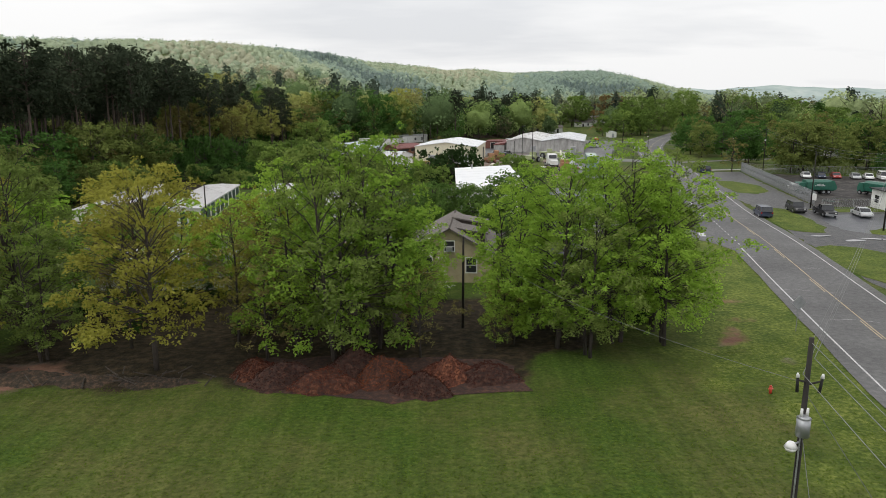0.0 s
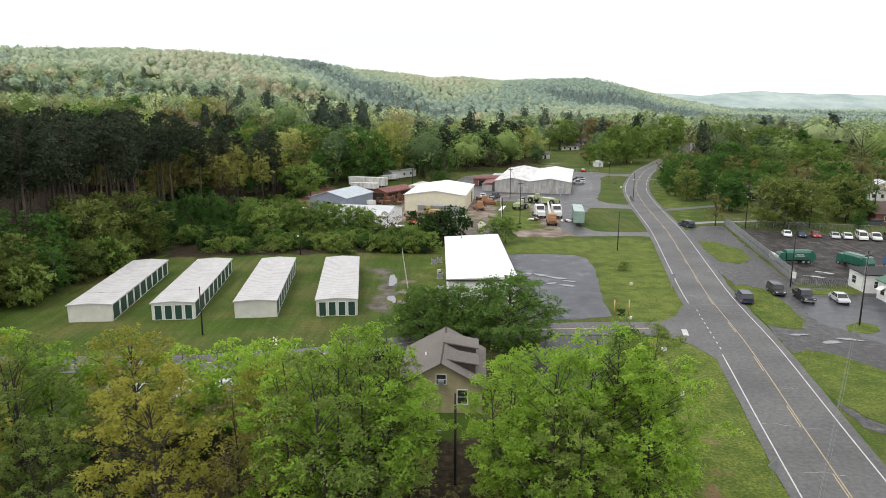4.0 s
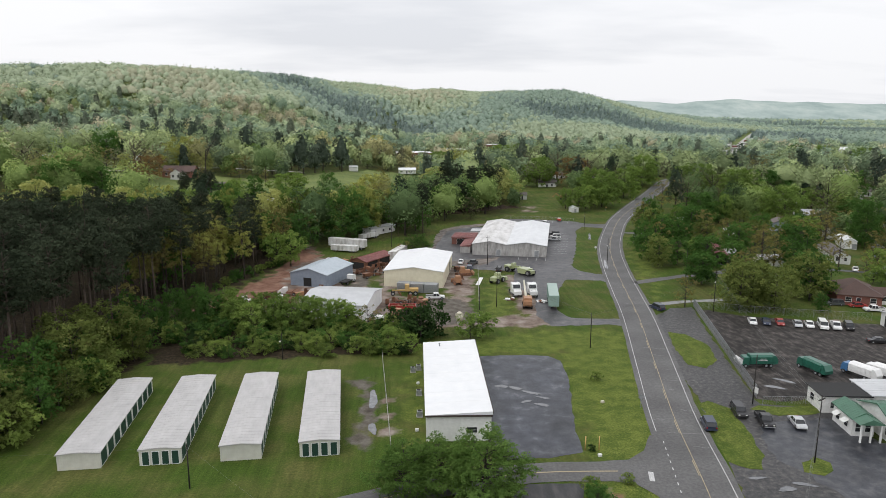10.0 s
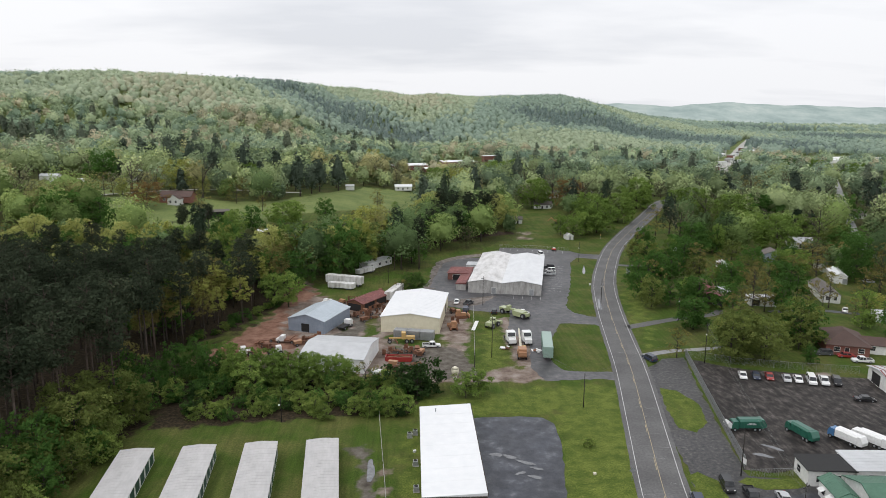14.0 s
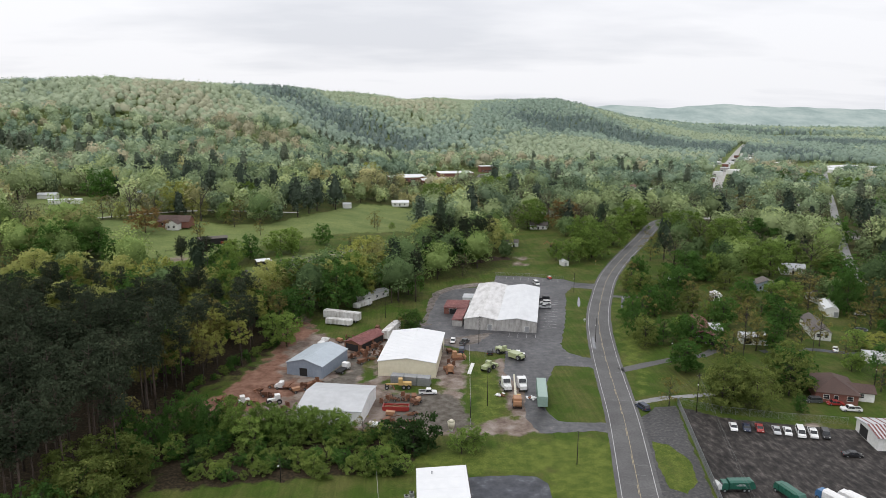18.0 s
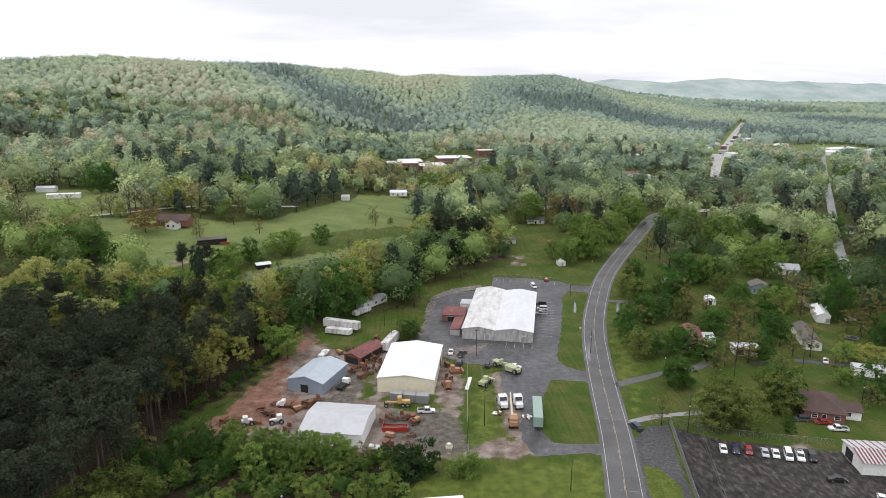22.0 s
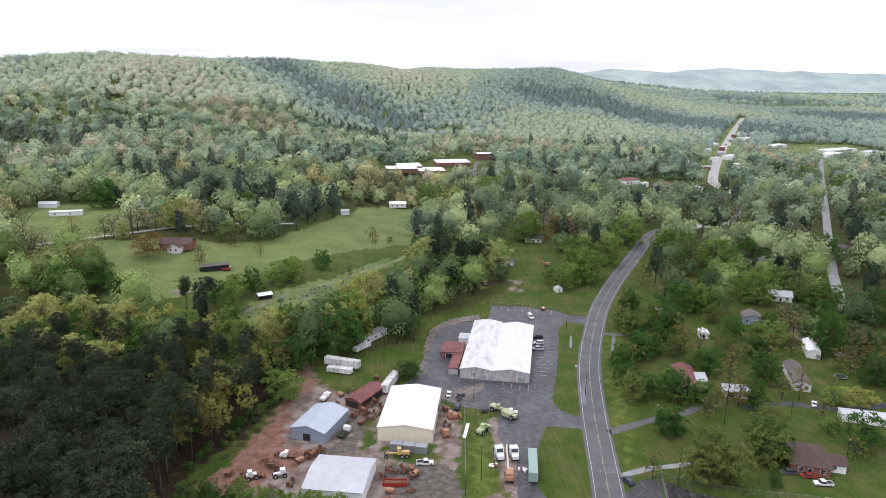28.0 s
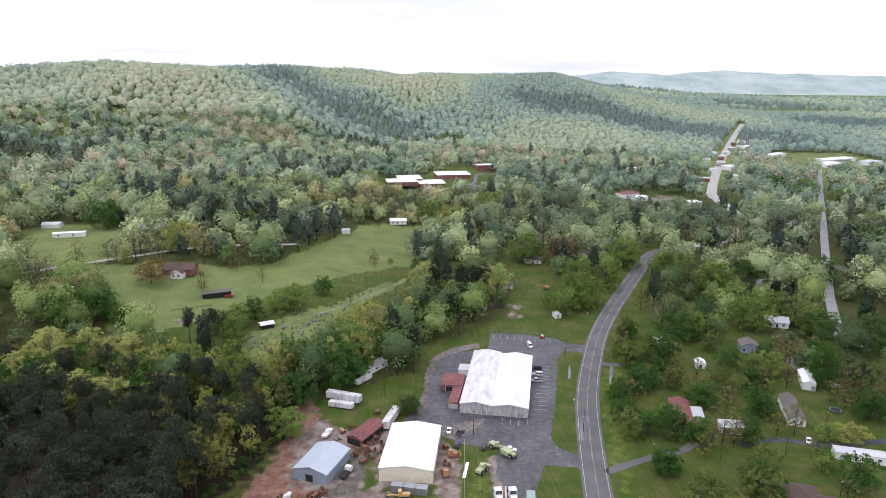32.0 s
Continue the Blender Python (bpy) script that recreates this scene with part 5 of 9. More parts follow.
def building(name, label, x, y, turn, W, L, h, rise, ridge, wall_m, roof_m, over=0.3, openings=(), seams=0.0, category="building", z=None, thick=0.14, off=0.5, trim=None):
    """A house or shed: W along its own x, L along y, eaves h, ridge rise along 'x' or 'y'."""
    zz = float(land(x, y)) if z is None else z
    ob = thing(name, label, category, pose(x, y, zz, 0, 0, turn))
    w = Build()
    if ridge == "y":
        w.prism([(0, -0.3), (W, -0.3), (W, h), (W * off, h + rise), (0, h)], 0, L, axis="y")
    elif ridge == "x":
        w.prism([(0, -0.3), (L, -0.3), (L, h), (L * off, h + rise), (0, h)], 0, W, axis="x")
    else:
        w.box(0, W, 0, L, -0.3, h)
    part("wall", w, wall_m, ob)
    r, t = Build(), thick
    span = W if ridge == "y" else L
    s = rise / (span * off) if ridge in "xy" else 0
    if ridge in "xy":
        drop0, drop1 = h - s * over, h - rise / (span * (1 - off)) * over
        sides = ([(-over, drop0), (span * off, h + rise), (span * off, h + rise + t), (-over, drop0 + t)], [(span * off, h + rise), (span + over, drop1), (span + over, drop1 + t), (span * off, h + rise + t)])
        for pts in sides:
            pts = [(a, b + 0.01) for a, b in pts]
            part("roof", Build().prism(pts, -over, (L if ridge == "y" else W) + over, axis=ridge), roof_m, ob)
        if seams:
            r = Build()
            for pts in sides:
                (a0, b0), (a1, b1), _, _ = pts
                n = int(((L if ridge == "y" else W) + 2 * over) / seams)
                for k in range(n + 1):
                    c = -over + k * ((L if ridge == "y" else W) + 2 * over - 0.06) / n
                    r.prism([(a0, b0 + t), (a1, b1 + t), (a1, b1 + t + 0.03), (a0, b0 + t + 0.03)], c, c + 0.06, axis=ridge)
            tagged(part("seaming", r, roof_m, ob), kind="stuff")
    elif ridge == "hip":
        k = min(W, L) / 2
        if W >= L:
            rp = [(k, L / 2), (W - k, L / 2)]
        else:
            rp = [(W / 2, k), (W / 2, L - k)]
        e = [(-over, -over), (W + over, -over), (W + over, L + over), (-over, L + over)]
        vs = [(a, b, h) for a, b in e] + [(a, b, h + rise) for a, b in rp] + [(a, b, h - 0.14) for a, b in e]
        fs = ([(0, 1, 5, 4), (1, 2, 5), (2, 3, 4, 5), (3, 0, 4)] if W >= L else [(0, 1, 4), (1, 2, 5, 4), (2, 3, 5), (3, 0, 4, 5)]) + [(6, 7, 1, 0), (7, 8, 2, 1), (8, 9, 3, 2), (9, 6, 0, 3), (9, 8, 7, 6)]
        part("roof", Build().add(vs, fs), roof_m, ob)
    else:
        part("roof", Build().add([(-over, -over, h + 0.01), (W + over, -over, h + 0.01), (W + over, L + over, h + 0.01), (-over, L + over, h + 0.01), (-over, -over, h + t), (W + over, -over, h + t + rise), (W + over, L + over, h + t + rise), (-over, L + over, h + t)], [(3, 2, 1, 0), (4, 5, 6, 7), (0, 1, 5, 4), (1, 2, 6, 5), (2, 3, 7, 6), (3, 0, 4, 7)]), roof_m, ob)
        if seams:
            r = Build()
            for k in range(1, int(L / seams)):
                r.box(-over, W + over, k * seams, k * seams + 0.08, 0, 0.03, pose(0, 0, h + t - 0.005, 0, -math.degrees(math.atan2(rise, W + 2 * over)), 0))
            tagged(part("seaming", r, roof_m, ob), kind="stuff")
    for o in openings:
        opening(ob, *o[:5], L, W, *o[5:])
    return ob


# storage units
def storage(x, y, end_doors, label):
    ob = building("storage_building", label, x, y, 5.3, 5.75, 28.0, 2.32, 0.22, "y", STORE_WALL, ROOF_STORE, 0.16, seams=0.95, category="storage units")
    for k in range(9):
        opening(ob, "r", 0.5 + k * 3.05, 0.05, 2.45, 2.15, 28.0, 5.75, "door", WHITE_METAL, GREEN_DOOR, "dark green roll-up door")
    if end_doors:
        for k in range(4):
            opening(ob, "f", 0.42 + k * 1.36, 0.05, 0.92, 2.0, 28.0, 5.75, "door", WHITE_METAL, GREEN_DOOR, "dark green roll-up door")
    ribs = Build()
    for k in range(20):
        if not end_doors:
            ribs.box(0.1 + k * 0.3, 0.16 + k * 0.3, -0.03, 0.0, 0, 2.3)
    for k in range(70):
        ribs.box(-0.03, 0, 0.3 + k * 0.4, 0.36 + k * 0.4, 0, 2.3)
    part("ribbing", ribs, STORE_WALL, ob)
    return ob


for sx, sy, doors in ((-50.1, 92.6, False), (-39.1, 93.6, True), (-27.9, 94.4, False), (-16.6, 95.2, True)):
    tagged(storage(sx, sy, doors, "long white metal storage block with dark green doors"), group="storage blocks")

# shop with white roof
shopb = building("shop_building", "long white metal commercial building with a coated roof", 2.1, 99.3, -0.6, 10.0, 33.6, 4.25, 0.55, "flat", SIDING_WHITE, ROOF_WHITE, 0.2, [("f", 6.2, 1.4, 1.6, 0.9)], 4.2, category="commercial building")
part("gutter", Build().box(10.21, 10.33, -0.2, 33.8, 4.55, 4.98), SHINGLE_DARK, shopb, "dark brown gutter along the roof edge")
part("fascia", Build().box(-0.2, 10.2, -0.26, -0.205, 4.1, 4.4), SHINGLE_DARK, shopb, "dark fascia board under the roof")
for k, yy in enumerate((31.0,)):
    part("roof_vent", Build().tube((3.0 + k % 2 * 3, yy, 4.4), (3.0 + k % 2 * 3, yy, 5.15), 0.12, 0.12, 10).tube((3.0 + k % 2 * 3, yy, 5.15), (3.0 + k % 2 * 3, yy, 5.25), 0.2, 0.05, 10), GREY_METAL, shopb, "small grey roof vent")
# yard buildings
building("metal_workshop", "cream metal workshop with a white gabled roof", -7.8, 195.8, -8.5, 17.2, 28.6, 4.6, 1.2, "y", CREAM_METAL, ROOF_WHITE, 0.25, [("r", 19, 0.05, 3.4, 3.4, "door", CREAM_METAL, DARK)], 1.4, category="workshop")
building("metal_shed", "blue-grey metal shed with a gabled roof", -35, 198.4, -22, 11.8, 16.5, 3.7, 1.6, "y", BLUE_METAL, BLUE_ROOF, 0.25, [("f", 4.3, 0.05, 2.6, 2.5, "door", BLUE_METAL, DARK), ("f", 7.9, 0.05, 0.9, 2.0, "door", BLUE_METAL, BLUE_METAL)], 1.0, category="shed")
building("metal_barn", "white metal barn with a low gabled roof", -27.2, 165.6, -10.5, 16.6, 16.8, 3.6, 1.3, "x", WHITE_METAL, ROOF_GALV, 0.2, [("r", 6.0, 0.05, 3.0, 2.8, "door", WHITE_METAL, WHITE_METAL)], 0.9, category="barn")
for i, (wx, wy, ww, ln, hh, rr, lab) in enumerate(((21.7, 239.4, 12.0, 51.5, 3.9, 1.1, "white warehouse with a stained low gabled roof"), (33.3, 236.8, 14.0, 50.0, 3.9, 1.1, "white warehouse with a clean low gabled roof"))):
    building("warehouse", lab, wx, wy, -12.3, ww, ln, hh, rr, "y", GRIMY_WALL, ROOF_DULL if i else ROOF_STORE_PALE, 0.2, [("f", ww * 0.7, 0.05, 1.6, 2.2, "door", SIDING_WHITE, GREY_METAL)], 1.2, category="warehouse")
# house behind the tree row
tan = building("tan_house", "tan clapboard house with a steep brown shingle roof", -3.4, 63.8, -4, 8.0, 10.5, 2.9, 2.2, "y", SIDING_TAN, SHINGLE, 0.4, [("f", 1.4, 1.0, 0.95, 1.4), ("f", 5.6, 1.0, 0.95, 1.4), ("f", 3.55, 3.0, 0.9, 0.95), ("r", 3, 1.0, 0.95, 1.4), ("r", 7, 1.0, 0.95, 1.4)], category="house")
for k, (yy, dz) in enumerate(((1.6, 0.0), (5.6, 0.25))):
    part("dormer", Build().prism([(4.1, 4.9), (7.3, 3.2), (7.3, 4.35 + dz), (4.1, 4.9 + dz)], yy, yy + 2.7, axis="y"), SHINGLE_DARK, tan, "dark shingled dormer on the roof")
    part("dormer_roof", Build().prism([(3.9, 4.95 + dz), (7.6, 4.36 + dz), (7.6, 4.48 + dz), (3.9, 5.1 + dz)], yy - 0.15, yy + 2.85, axis="y"), SHINGLE, tan)
part("ridge_cap", Build().prism([(3.75, 5.03), (4.0, 5.2), (4.25, 5.03), (4.0, 5.3)], -0.45, 10.95, axis="y"), SHINGLE_DARK, tan, "dark shingle ridge cap")
part("vent_pipe", Build().tube((2.2, 4.4, 3.9), (2.2, 4.4, 4.6), 0.06, 0.06, 8), SIDING_WHITE, tan)
building("mobile_home", "white mobile home with a grey roof", -31, 60.5, 2, 12.5, 4.6, 2.7, 0.35, "x", SIDING_WHITE, ROOF_GALV, 0.15, [("r", 1.6, 1.0, 1.1, 0.9), ("f", 2, 1.0, 1.1, 0.9), ("f", 8, 1.0, 1.1, 0.9)], category="mobile home")
# roadside station
building("station_building", "white roadside building with a green metal roof", 73.0, 94.0, -6, 14, 10.5, 3.2, 1.7, "x", SIDING_WHITE, GREEN_ROOF, 0.5, [("f", 2, 0.9, 1.4, 1.3), ("l", 7.5, 0.9, 1.2, 1.3)], 0.6, category="roadside building")
porch = building("station_porch", "white gabled porch with a green metal roof", 68.9, 98.4, -6, 3.4, 6.0, 3.0, 0.9, "y", SIDING_WHITE, GREEN_ROOF, 0.3, [("f", 0.5, 0.8, 0.9, 1.4), ("f", 2.0, 0.8, 0.9, 1.4), ("l", 1, 0.9, 1.1, 1.2), ("l", 3.6, 0.9, 1.1, 1.2)], 0.6, category="porch")
for k in range(3):
    part("column", Build().box(-0.12, 0.12, -0.12, 0.12, 0, 2.95, pose(0.2 + k * 1.5, -2.2, 0)), SIDING_WHITE, porch)
part("canopy", Build().prism([(-0.3, 3.0), (3.7, 3.0), (1.7, 3.9)], -2.5, -0.31, axis="y"), GREEN_ROOF, porch, "green metal porch roof")
for k in range(2):
    part("awning", Build().prism([(0, 2.3), (-0.9, 1.8), (-0.9, 1.75), (0, 2.2)], 1.0 + k * 2.6, 2.3 + k * 2.6, axis="y"), SIDING_WHITE, porch, "white sloping window awning")
building("station_annexe", "white annexe with a dark flat roof", 69.2, 107.0, -6, 7.8, 5.4, 3.0, 0.15, "flat", SIDING_WHITE, RUBBER, 0.35, [("l", 1.2, 0.9, 1.3, 1.2), ("f", 1.4, 0.9, 1.6, 1.1), ("f", 4.6, 0.05, 0.95, 2.1, "door", SIDING_WHITE, GLASS)], category="annexe")
building("station_workshop", "low white workshop with a pale ribbed roof", 77.2, 106.0, -6, 13, 7.0, 3.3, 0.3, "flat", SIDING_WHITE, ROOF_GALV, 0.3, [("f", 2, 0.05, 2.6, 2.5, "door", SIDING_WHITE, GREY_METAL)], 1.0, category="workshop")
# yards over the road
building("brown_roof_house", "brick bungalow with a red-brown hipped shingle roof", 112.4, 172.4, -20, 10.5, 13.5, 2.9, 2.9, "hip", BRICK_RED, SHINGLE_BROWN, 0.5, [("f", 2, 1, 1.4, 1.2), ("f", 7.8, 1, 1.4, 1.2), ("f", 4.6, 0.05, 1.0, 2.1, "door")], category="house")
building("bungalow_wing", "low brick wing with a red-brown shingle roof", 122.4, 172.6, -20, 6.0, 6, 2.6, 1.3, "x", SIDING_WHITE, SHINGLE_BROWN, 0.4, [("f", 2, 1, 1.4, 1.1)], category="house wing")
building("white_cottage", "small white cottage with a grey gabled roof", 144.0, 226.0, -18, 5.8, 20, 2.8, 1.5, "y", SIDING_WHITE, SHINGLE, 0.3, [("f", 1.2, 1, 0.9, 1.2), ("f", 3.8, 1, 0.9, 1.2), ("r", 4, 0.05, 1.0, 2.0, "door")], category="house")
building("white_shed", "white metal shed with a gabled roof", 167.6, 257.4, -22, 5, 14, 3.0, 1.1, "y", SIDING_WHITE, ROOF_WHITE, 0.2, [("f", 3.4, 0.05, 1.6, 2.0, "door", SIDING_WHITE, GREY_METAL)], 1.0, category="shed")
building("grey_roof_house", "house with a weathered red-grey metal roof", 98.6, 221.8, -15, 6.8, 20.5, 2.9, 1.3, "y", SHINGLE_DARK, RUST_ROOF, 0.4, [("f", 1.2, 1, 1.2, 1.2), ("f", 4.4, 0.05, 2.6, 2.2, "door", SIDING_WHITE, DARK)], 0.8, category="house")
building("white_lean_to", "white lean-to with a pale metal roof", 106.9, 228.4, -15, 5.0, 8.0, 2.3, 0.3, "flat", SIDING_TAN, ROOF_GALV, 0.2, (), 1.0, category="shed")
building("white_carport", "small white outbuilding with a flat roof", 115.2, 220.0, -12, 8.5, 6.0, 2.3, 0.3, "flat", SIDING_WHITE, ROOF_GALV, 0.25, [("f", 1, 0.05, 2.2, 2.0, "door", SIDING_WHITE, DARK)], category="shed")
building("mobile_home", "long white mobile home with a grey roof", 146.8, 202.0, -18, 16, 4.6, 2.7, 0.35, "x", SIDING_WHITE, ROOF_GALV, 0.15, [("f", 2, 1, 1.2, 0.9), ("f", 6, 0.1, 0.9, 2.0, "door"), ("f", 9, 1, 1.2, 0.9), ("f", 13, 1, 1.2, 0.9)], category="mobile home")
striped = building("striped_shed", "open white shed with a rust-streaked red roof", 110.4, 144.0, -10, 12, 11, 3.2, 0.9, "x", SIDING_WHITE, ROOF_GALV, 0.4, [("l", 2, 0.05, 4.0, 2.8, "door", SIDING_WHITE, DARK)], 0.45, category="shed")
for k in range(14):
    for lo, hi, za, zb in ((-0.42, 5.5, 3.2 - 0.069, 4.1), (5.5, 11.42, 4.1, 3.2 - 0.069)):
        if lo < 0 or k % 2:
            part("roof_stripe", Build().prism([(lo, za + 0.16), (hi, zb + 0.16), (hi, zb + 0.185), (lo, za + 0.185)], -0.3 + k * 0.9, 0.15 + k * 0.9, axis="x"), RUST_ROOF, striped, "rust-red roof sheet")
building("blue_house", "pale blue house with a red door", 159.5, 295.5, -15, 8, 8, 3.4, 1.8, "y", BLUE_METAL, SHINGLE, 0.35, [("f", 1, 1, 1.0, 1.3), ("f", 4.6, 0.1, 1.4, 2.2, "door", SIDING_WHITE, PAINT_RED)], category="house")
building("white_house", "white house among bare trees", 176, 276, 4, 13, 8, 3.0, 1.8, "x", SIDING_WHITE, SHINGLE, 0.35, [("f", 2, 1, 1.0, 1.3), ("f", 8, 1, 1.0, 1.3)], category="house")
building("garden_shed", "small pale shed with a white roof", 130.0, 276.5, -12, 4, 5, 2.4, 0.8, "y", SIDING_WHITE, ROOF_WHITE, 0.2, [("f", 1.2, 0.05, 1.2, 1.9, "door", SIDING_WHITE, DARK)], category="shed")
# solid block in DARK imitates the shaded space under the roof
building("carport", "white-roofed carport, its open bay filled shade-dark", 119.5, 300, -15, 5, 8, 2.6, 0.3, "flat", DARK, ROOF_WHITE, 0.3, (), category="carport")
# warehouse side
building("warehouse_annexe", "low annexe with a red and white striped roof", 15.6, 258.5, -12, 8.5, 10.5, 2.6, 0.25, "flat", BRICK_RED, RUST_ROOF, 0.3, [("f", 2, 0.05, 3.0, 2.1, "door", SIDING_WHITE, DARK)], 0.9, category="annexe")
building("store_room", "small white-roofed store room", 24, 272.5, -12, 9, 6, 2.6, 0.2, "flat", SIDING_WHITE, ROOF_GALV, 0.2, (), 1.0, category="store room")
awn = building("rusted_shelter", "open shelter with a rusted red metal roof", -19.6, 219.4, -33, 6.4, 14.5, 2.7, 1.0, "y", RUST, RUST_ROOF, 0.3, [("f", 0.6, 0.05, 5.0, 2.3, "door", RUST, DARK), ("r", 1, 0.05, 5.4, 2.3, "door", RUST, DARK), ("r", 7.6, 0.05, 5.4, 2.3, "door", RUST, DARK)], 0.7, category="shelter")
building("mobile_home", "white mobile home under the trees", -15.5, 269.5, 52, 15, 4.4, 2.7, 0.35, "x", SIDING_WHITE, ROOF_GALV, 0.15, [("f", 2, 1, 1.1, 0.9), ("f", 7, 1, 1.1, 0.9), ("f", 11, 1, 1.1, 0.9)], category="mobile home")
# lawn and fields beyond
building("white_hut", "small white garden hut on the lawn", 80.5, 339, 10, 3.4, 4.6, 2.2, 0.8, "y", SIDING_WHITE, ROOF_WHITE, 0.15, [("f", 1.1, 0.05, 1.1, 1.8, "door", SIDING_WHITE, GREY_METAL)], category="hut")
building("grey_cabin", "grey cabin at the wood edge", 57, 389, -5, 9, 6, 2.6, 1.3, "x", SIDING_WHITE, SHINGLE, 0.3, [("f", 2, 1, 1.0, 1.0), ("f", 6, 0.05, 0.9, 2.0, "door")], category="cabin")
building("field_house", "white farmhouse across the field", -9, 575, 3, 14, 8, 3.0, 1.5, "x", SIDING_WHITE, ROOF_WHITE, 0.3, [("f", 2, 1, 1.1, 1.2), ("f", 6, 0.1, 1.0, 2.0, "door"), ("f", 10, 1, 1.1, 1.2)], category="house")
building("brick_farmhouse", "brick farmhouse with white gables", -133, 380, -4, 17, 9, 3.2, 2.6, "x", BRICK_RED, SHINGLE_BROWN, 0.4, [("f", 2, 1, 1.2, 1.3), ("f", 12, 1, 1.2, 1.3)], category="house")
building("white_gable_wing", "white gabled wing of the farmhouse", -127, 374.5, -4, 6.5, 6, 3.2, 2.2, "y", SIDING_WHITE, SHINGLE_BROWN, 0.4, [("f", 1.2, 1, 1.0, 1.3), ("f", 4, 1, 1.0, 1.3)], category="house wing")
# barn and cemetery shelter: open shaded sides drawn as solid near-black blocks
building("pole_barn", "pole barn with a brown metal roof, open bays filled shade-dark", -102, 346.5, 22, 14, 5, 2.6, 0.7, "x", DARK, SHINGLE, 0.4, (), 0.8, category="barn")
building("cemetery_shelter", "white-roofed cemetery shelter, open sides filled shade-dark", -65.5, 309, 25, 6, 4.2, 2.3, 0.6, "x", DARK, ROOF_WHITE, 0.5, (), category="shelter")
building("green_roof_house", "tall white house with a pale green hipped roof", -189, 489, 8, 13, 11, 5.2, 5.0, "hip", SIDING_WHITE, GREEN_ROOF_PALE, 0.6, [("f", 2, 1, 1.1, 1.5), ("f", 6, 1, 1.1, 1.5), ("f", 10, 1, 1.1, 1.5)], category="house")
building("mobile_home", "long white mobile home by the lane", -232, 465, 12, 20, 5, 2.8, 0.4, "x", SIDING_WHITE, ROOF_WHITE, 0.2, [("f", 3, 1, 1.1, 0.9), ("f", 12, 1, 1.1, 0.9)], category="mobile home")
building("small_house", "small grey house by the lane", -253, 494, 5, 12, 7, 2.8, 1.2, "x", SIDING_WHITE, ROOF_GALV, 0.3, (), category="house")
building("field_shed", "small pale shed at the field edge", -44, 508, 0, 6, 5, 2.6, 1.0, "x", SIDING_WHITE, ROOF_GALV, 0.2, (), category="shed")
building("hill_house", "small white house on the wooded slope", -415, 890, 10, 16, 9, 3.0, 1.6, "x", SIDING_WHITE, ROOF_WHITE, 0.3, (), category="house")
# school, shops and houses of the town
for x, y, w, ln, h, t in ((-14, 762, 34, 26, 4.5, 6), (22, 778, 30, 30, 4.2, 6), (44, 812, 40, 30, 6.5, 6), (-2, 800, 28, 30, 4.2, 6), (98, 872, 30, 14, 7.5, 6)):
    building("school_building", "brick school block with a white flat roof", x, y, t, w, ln, h, 0.3, "flat", BRICK_RED, ROOF_WHITE, 0.3, [("f", 2 + k * 4, 1.2, 2.2, 1.6) for k in range(int(w / 4) - 1)], category="school")
town = random.Random(9)
for k in range(15):
    f = k / 14
    cx, cy, side = 372 + 268 * f, 790 + 470 * f, (-1) ** k
    building("shop", "small pale shop beside the main road", cx + side * town.uniform(15, 22), cy - side * town.uniform(7, 11), -29 + town.uniform(-4, 4), town.uniform(8, 13), town.uniform(9, 16), town.uniform(3.4, 6), 0.6, "flat" if k % 3 else "y", (SIDING_WHITE, BRICK_RED, GRIMY_WALL)[k % 3], (ROOF_WHITE, ROOF_GALV)[k % 2], 0.25, [("f", 1.5, 0.8, 3.0, 1.8)], category="shop")
for x, y, w, ln, roof in ((236, 706, 22, 14, RUST_ROOF), (244, 690, 14, 10, ROOF_WHITE), (262, 680, 20, 10, RUST_ROOF), (285, 655, 14, 10, ROOF_WHITE), (424, 836, 26, 16, ROOF_WHITE), (452, 920, 22, 18, ROOF_WHITE), (372, 882, 14, 24, ROOF_GALV), (428, 962, 16, 20, ROOF_GALV), (452, 1010, 18, 22, ROOF_WHITE), (530, 1010, 20, 16, ROOF_WHITE), (560, 1090, 24, 18, ROOF_GALV), (500, 1090, 18, 24, ROOF_WHITE), (600, 1180, 26, 18, ROOF_WHITE), (540, 1180, 22, 22, ROOF_GALV), (640, 1260, 24, 20, ROOF_WHITE), (610, 1320, 20, 22, ROOF_WHITE), (560, 1040, 70, 14, ROOF_WHITE), (640, 1004, 64, 20, ROOF_WHITE), (606, 950, 40, 22, ROOF_WHITE), (680, 960, 30, 20, ROOF_GALV), (730, 940, 50, 16, ROOF_GALV), (668, 1770, 80, 40, ROOF_WHITE), (300, 905, 24, 12, ROOF_WHITE), (250, 1000, 20, 14, ROOF_WHITE)):
    building("shop", "low pale shop building of the town", x, y, town.uniform(20, 34), w, ln, town.uniform(3.6, 6), 0.5, "flat" if w > 20 else "x", SIDING_WHITE, roof, 0.3, [("f", 2 + k * 5, 0.8, 3.0, 1.8) for k in range(int(w / 6))], category="shop")
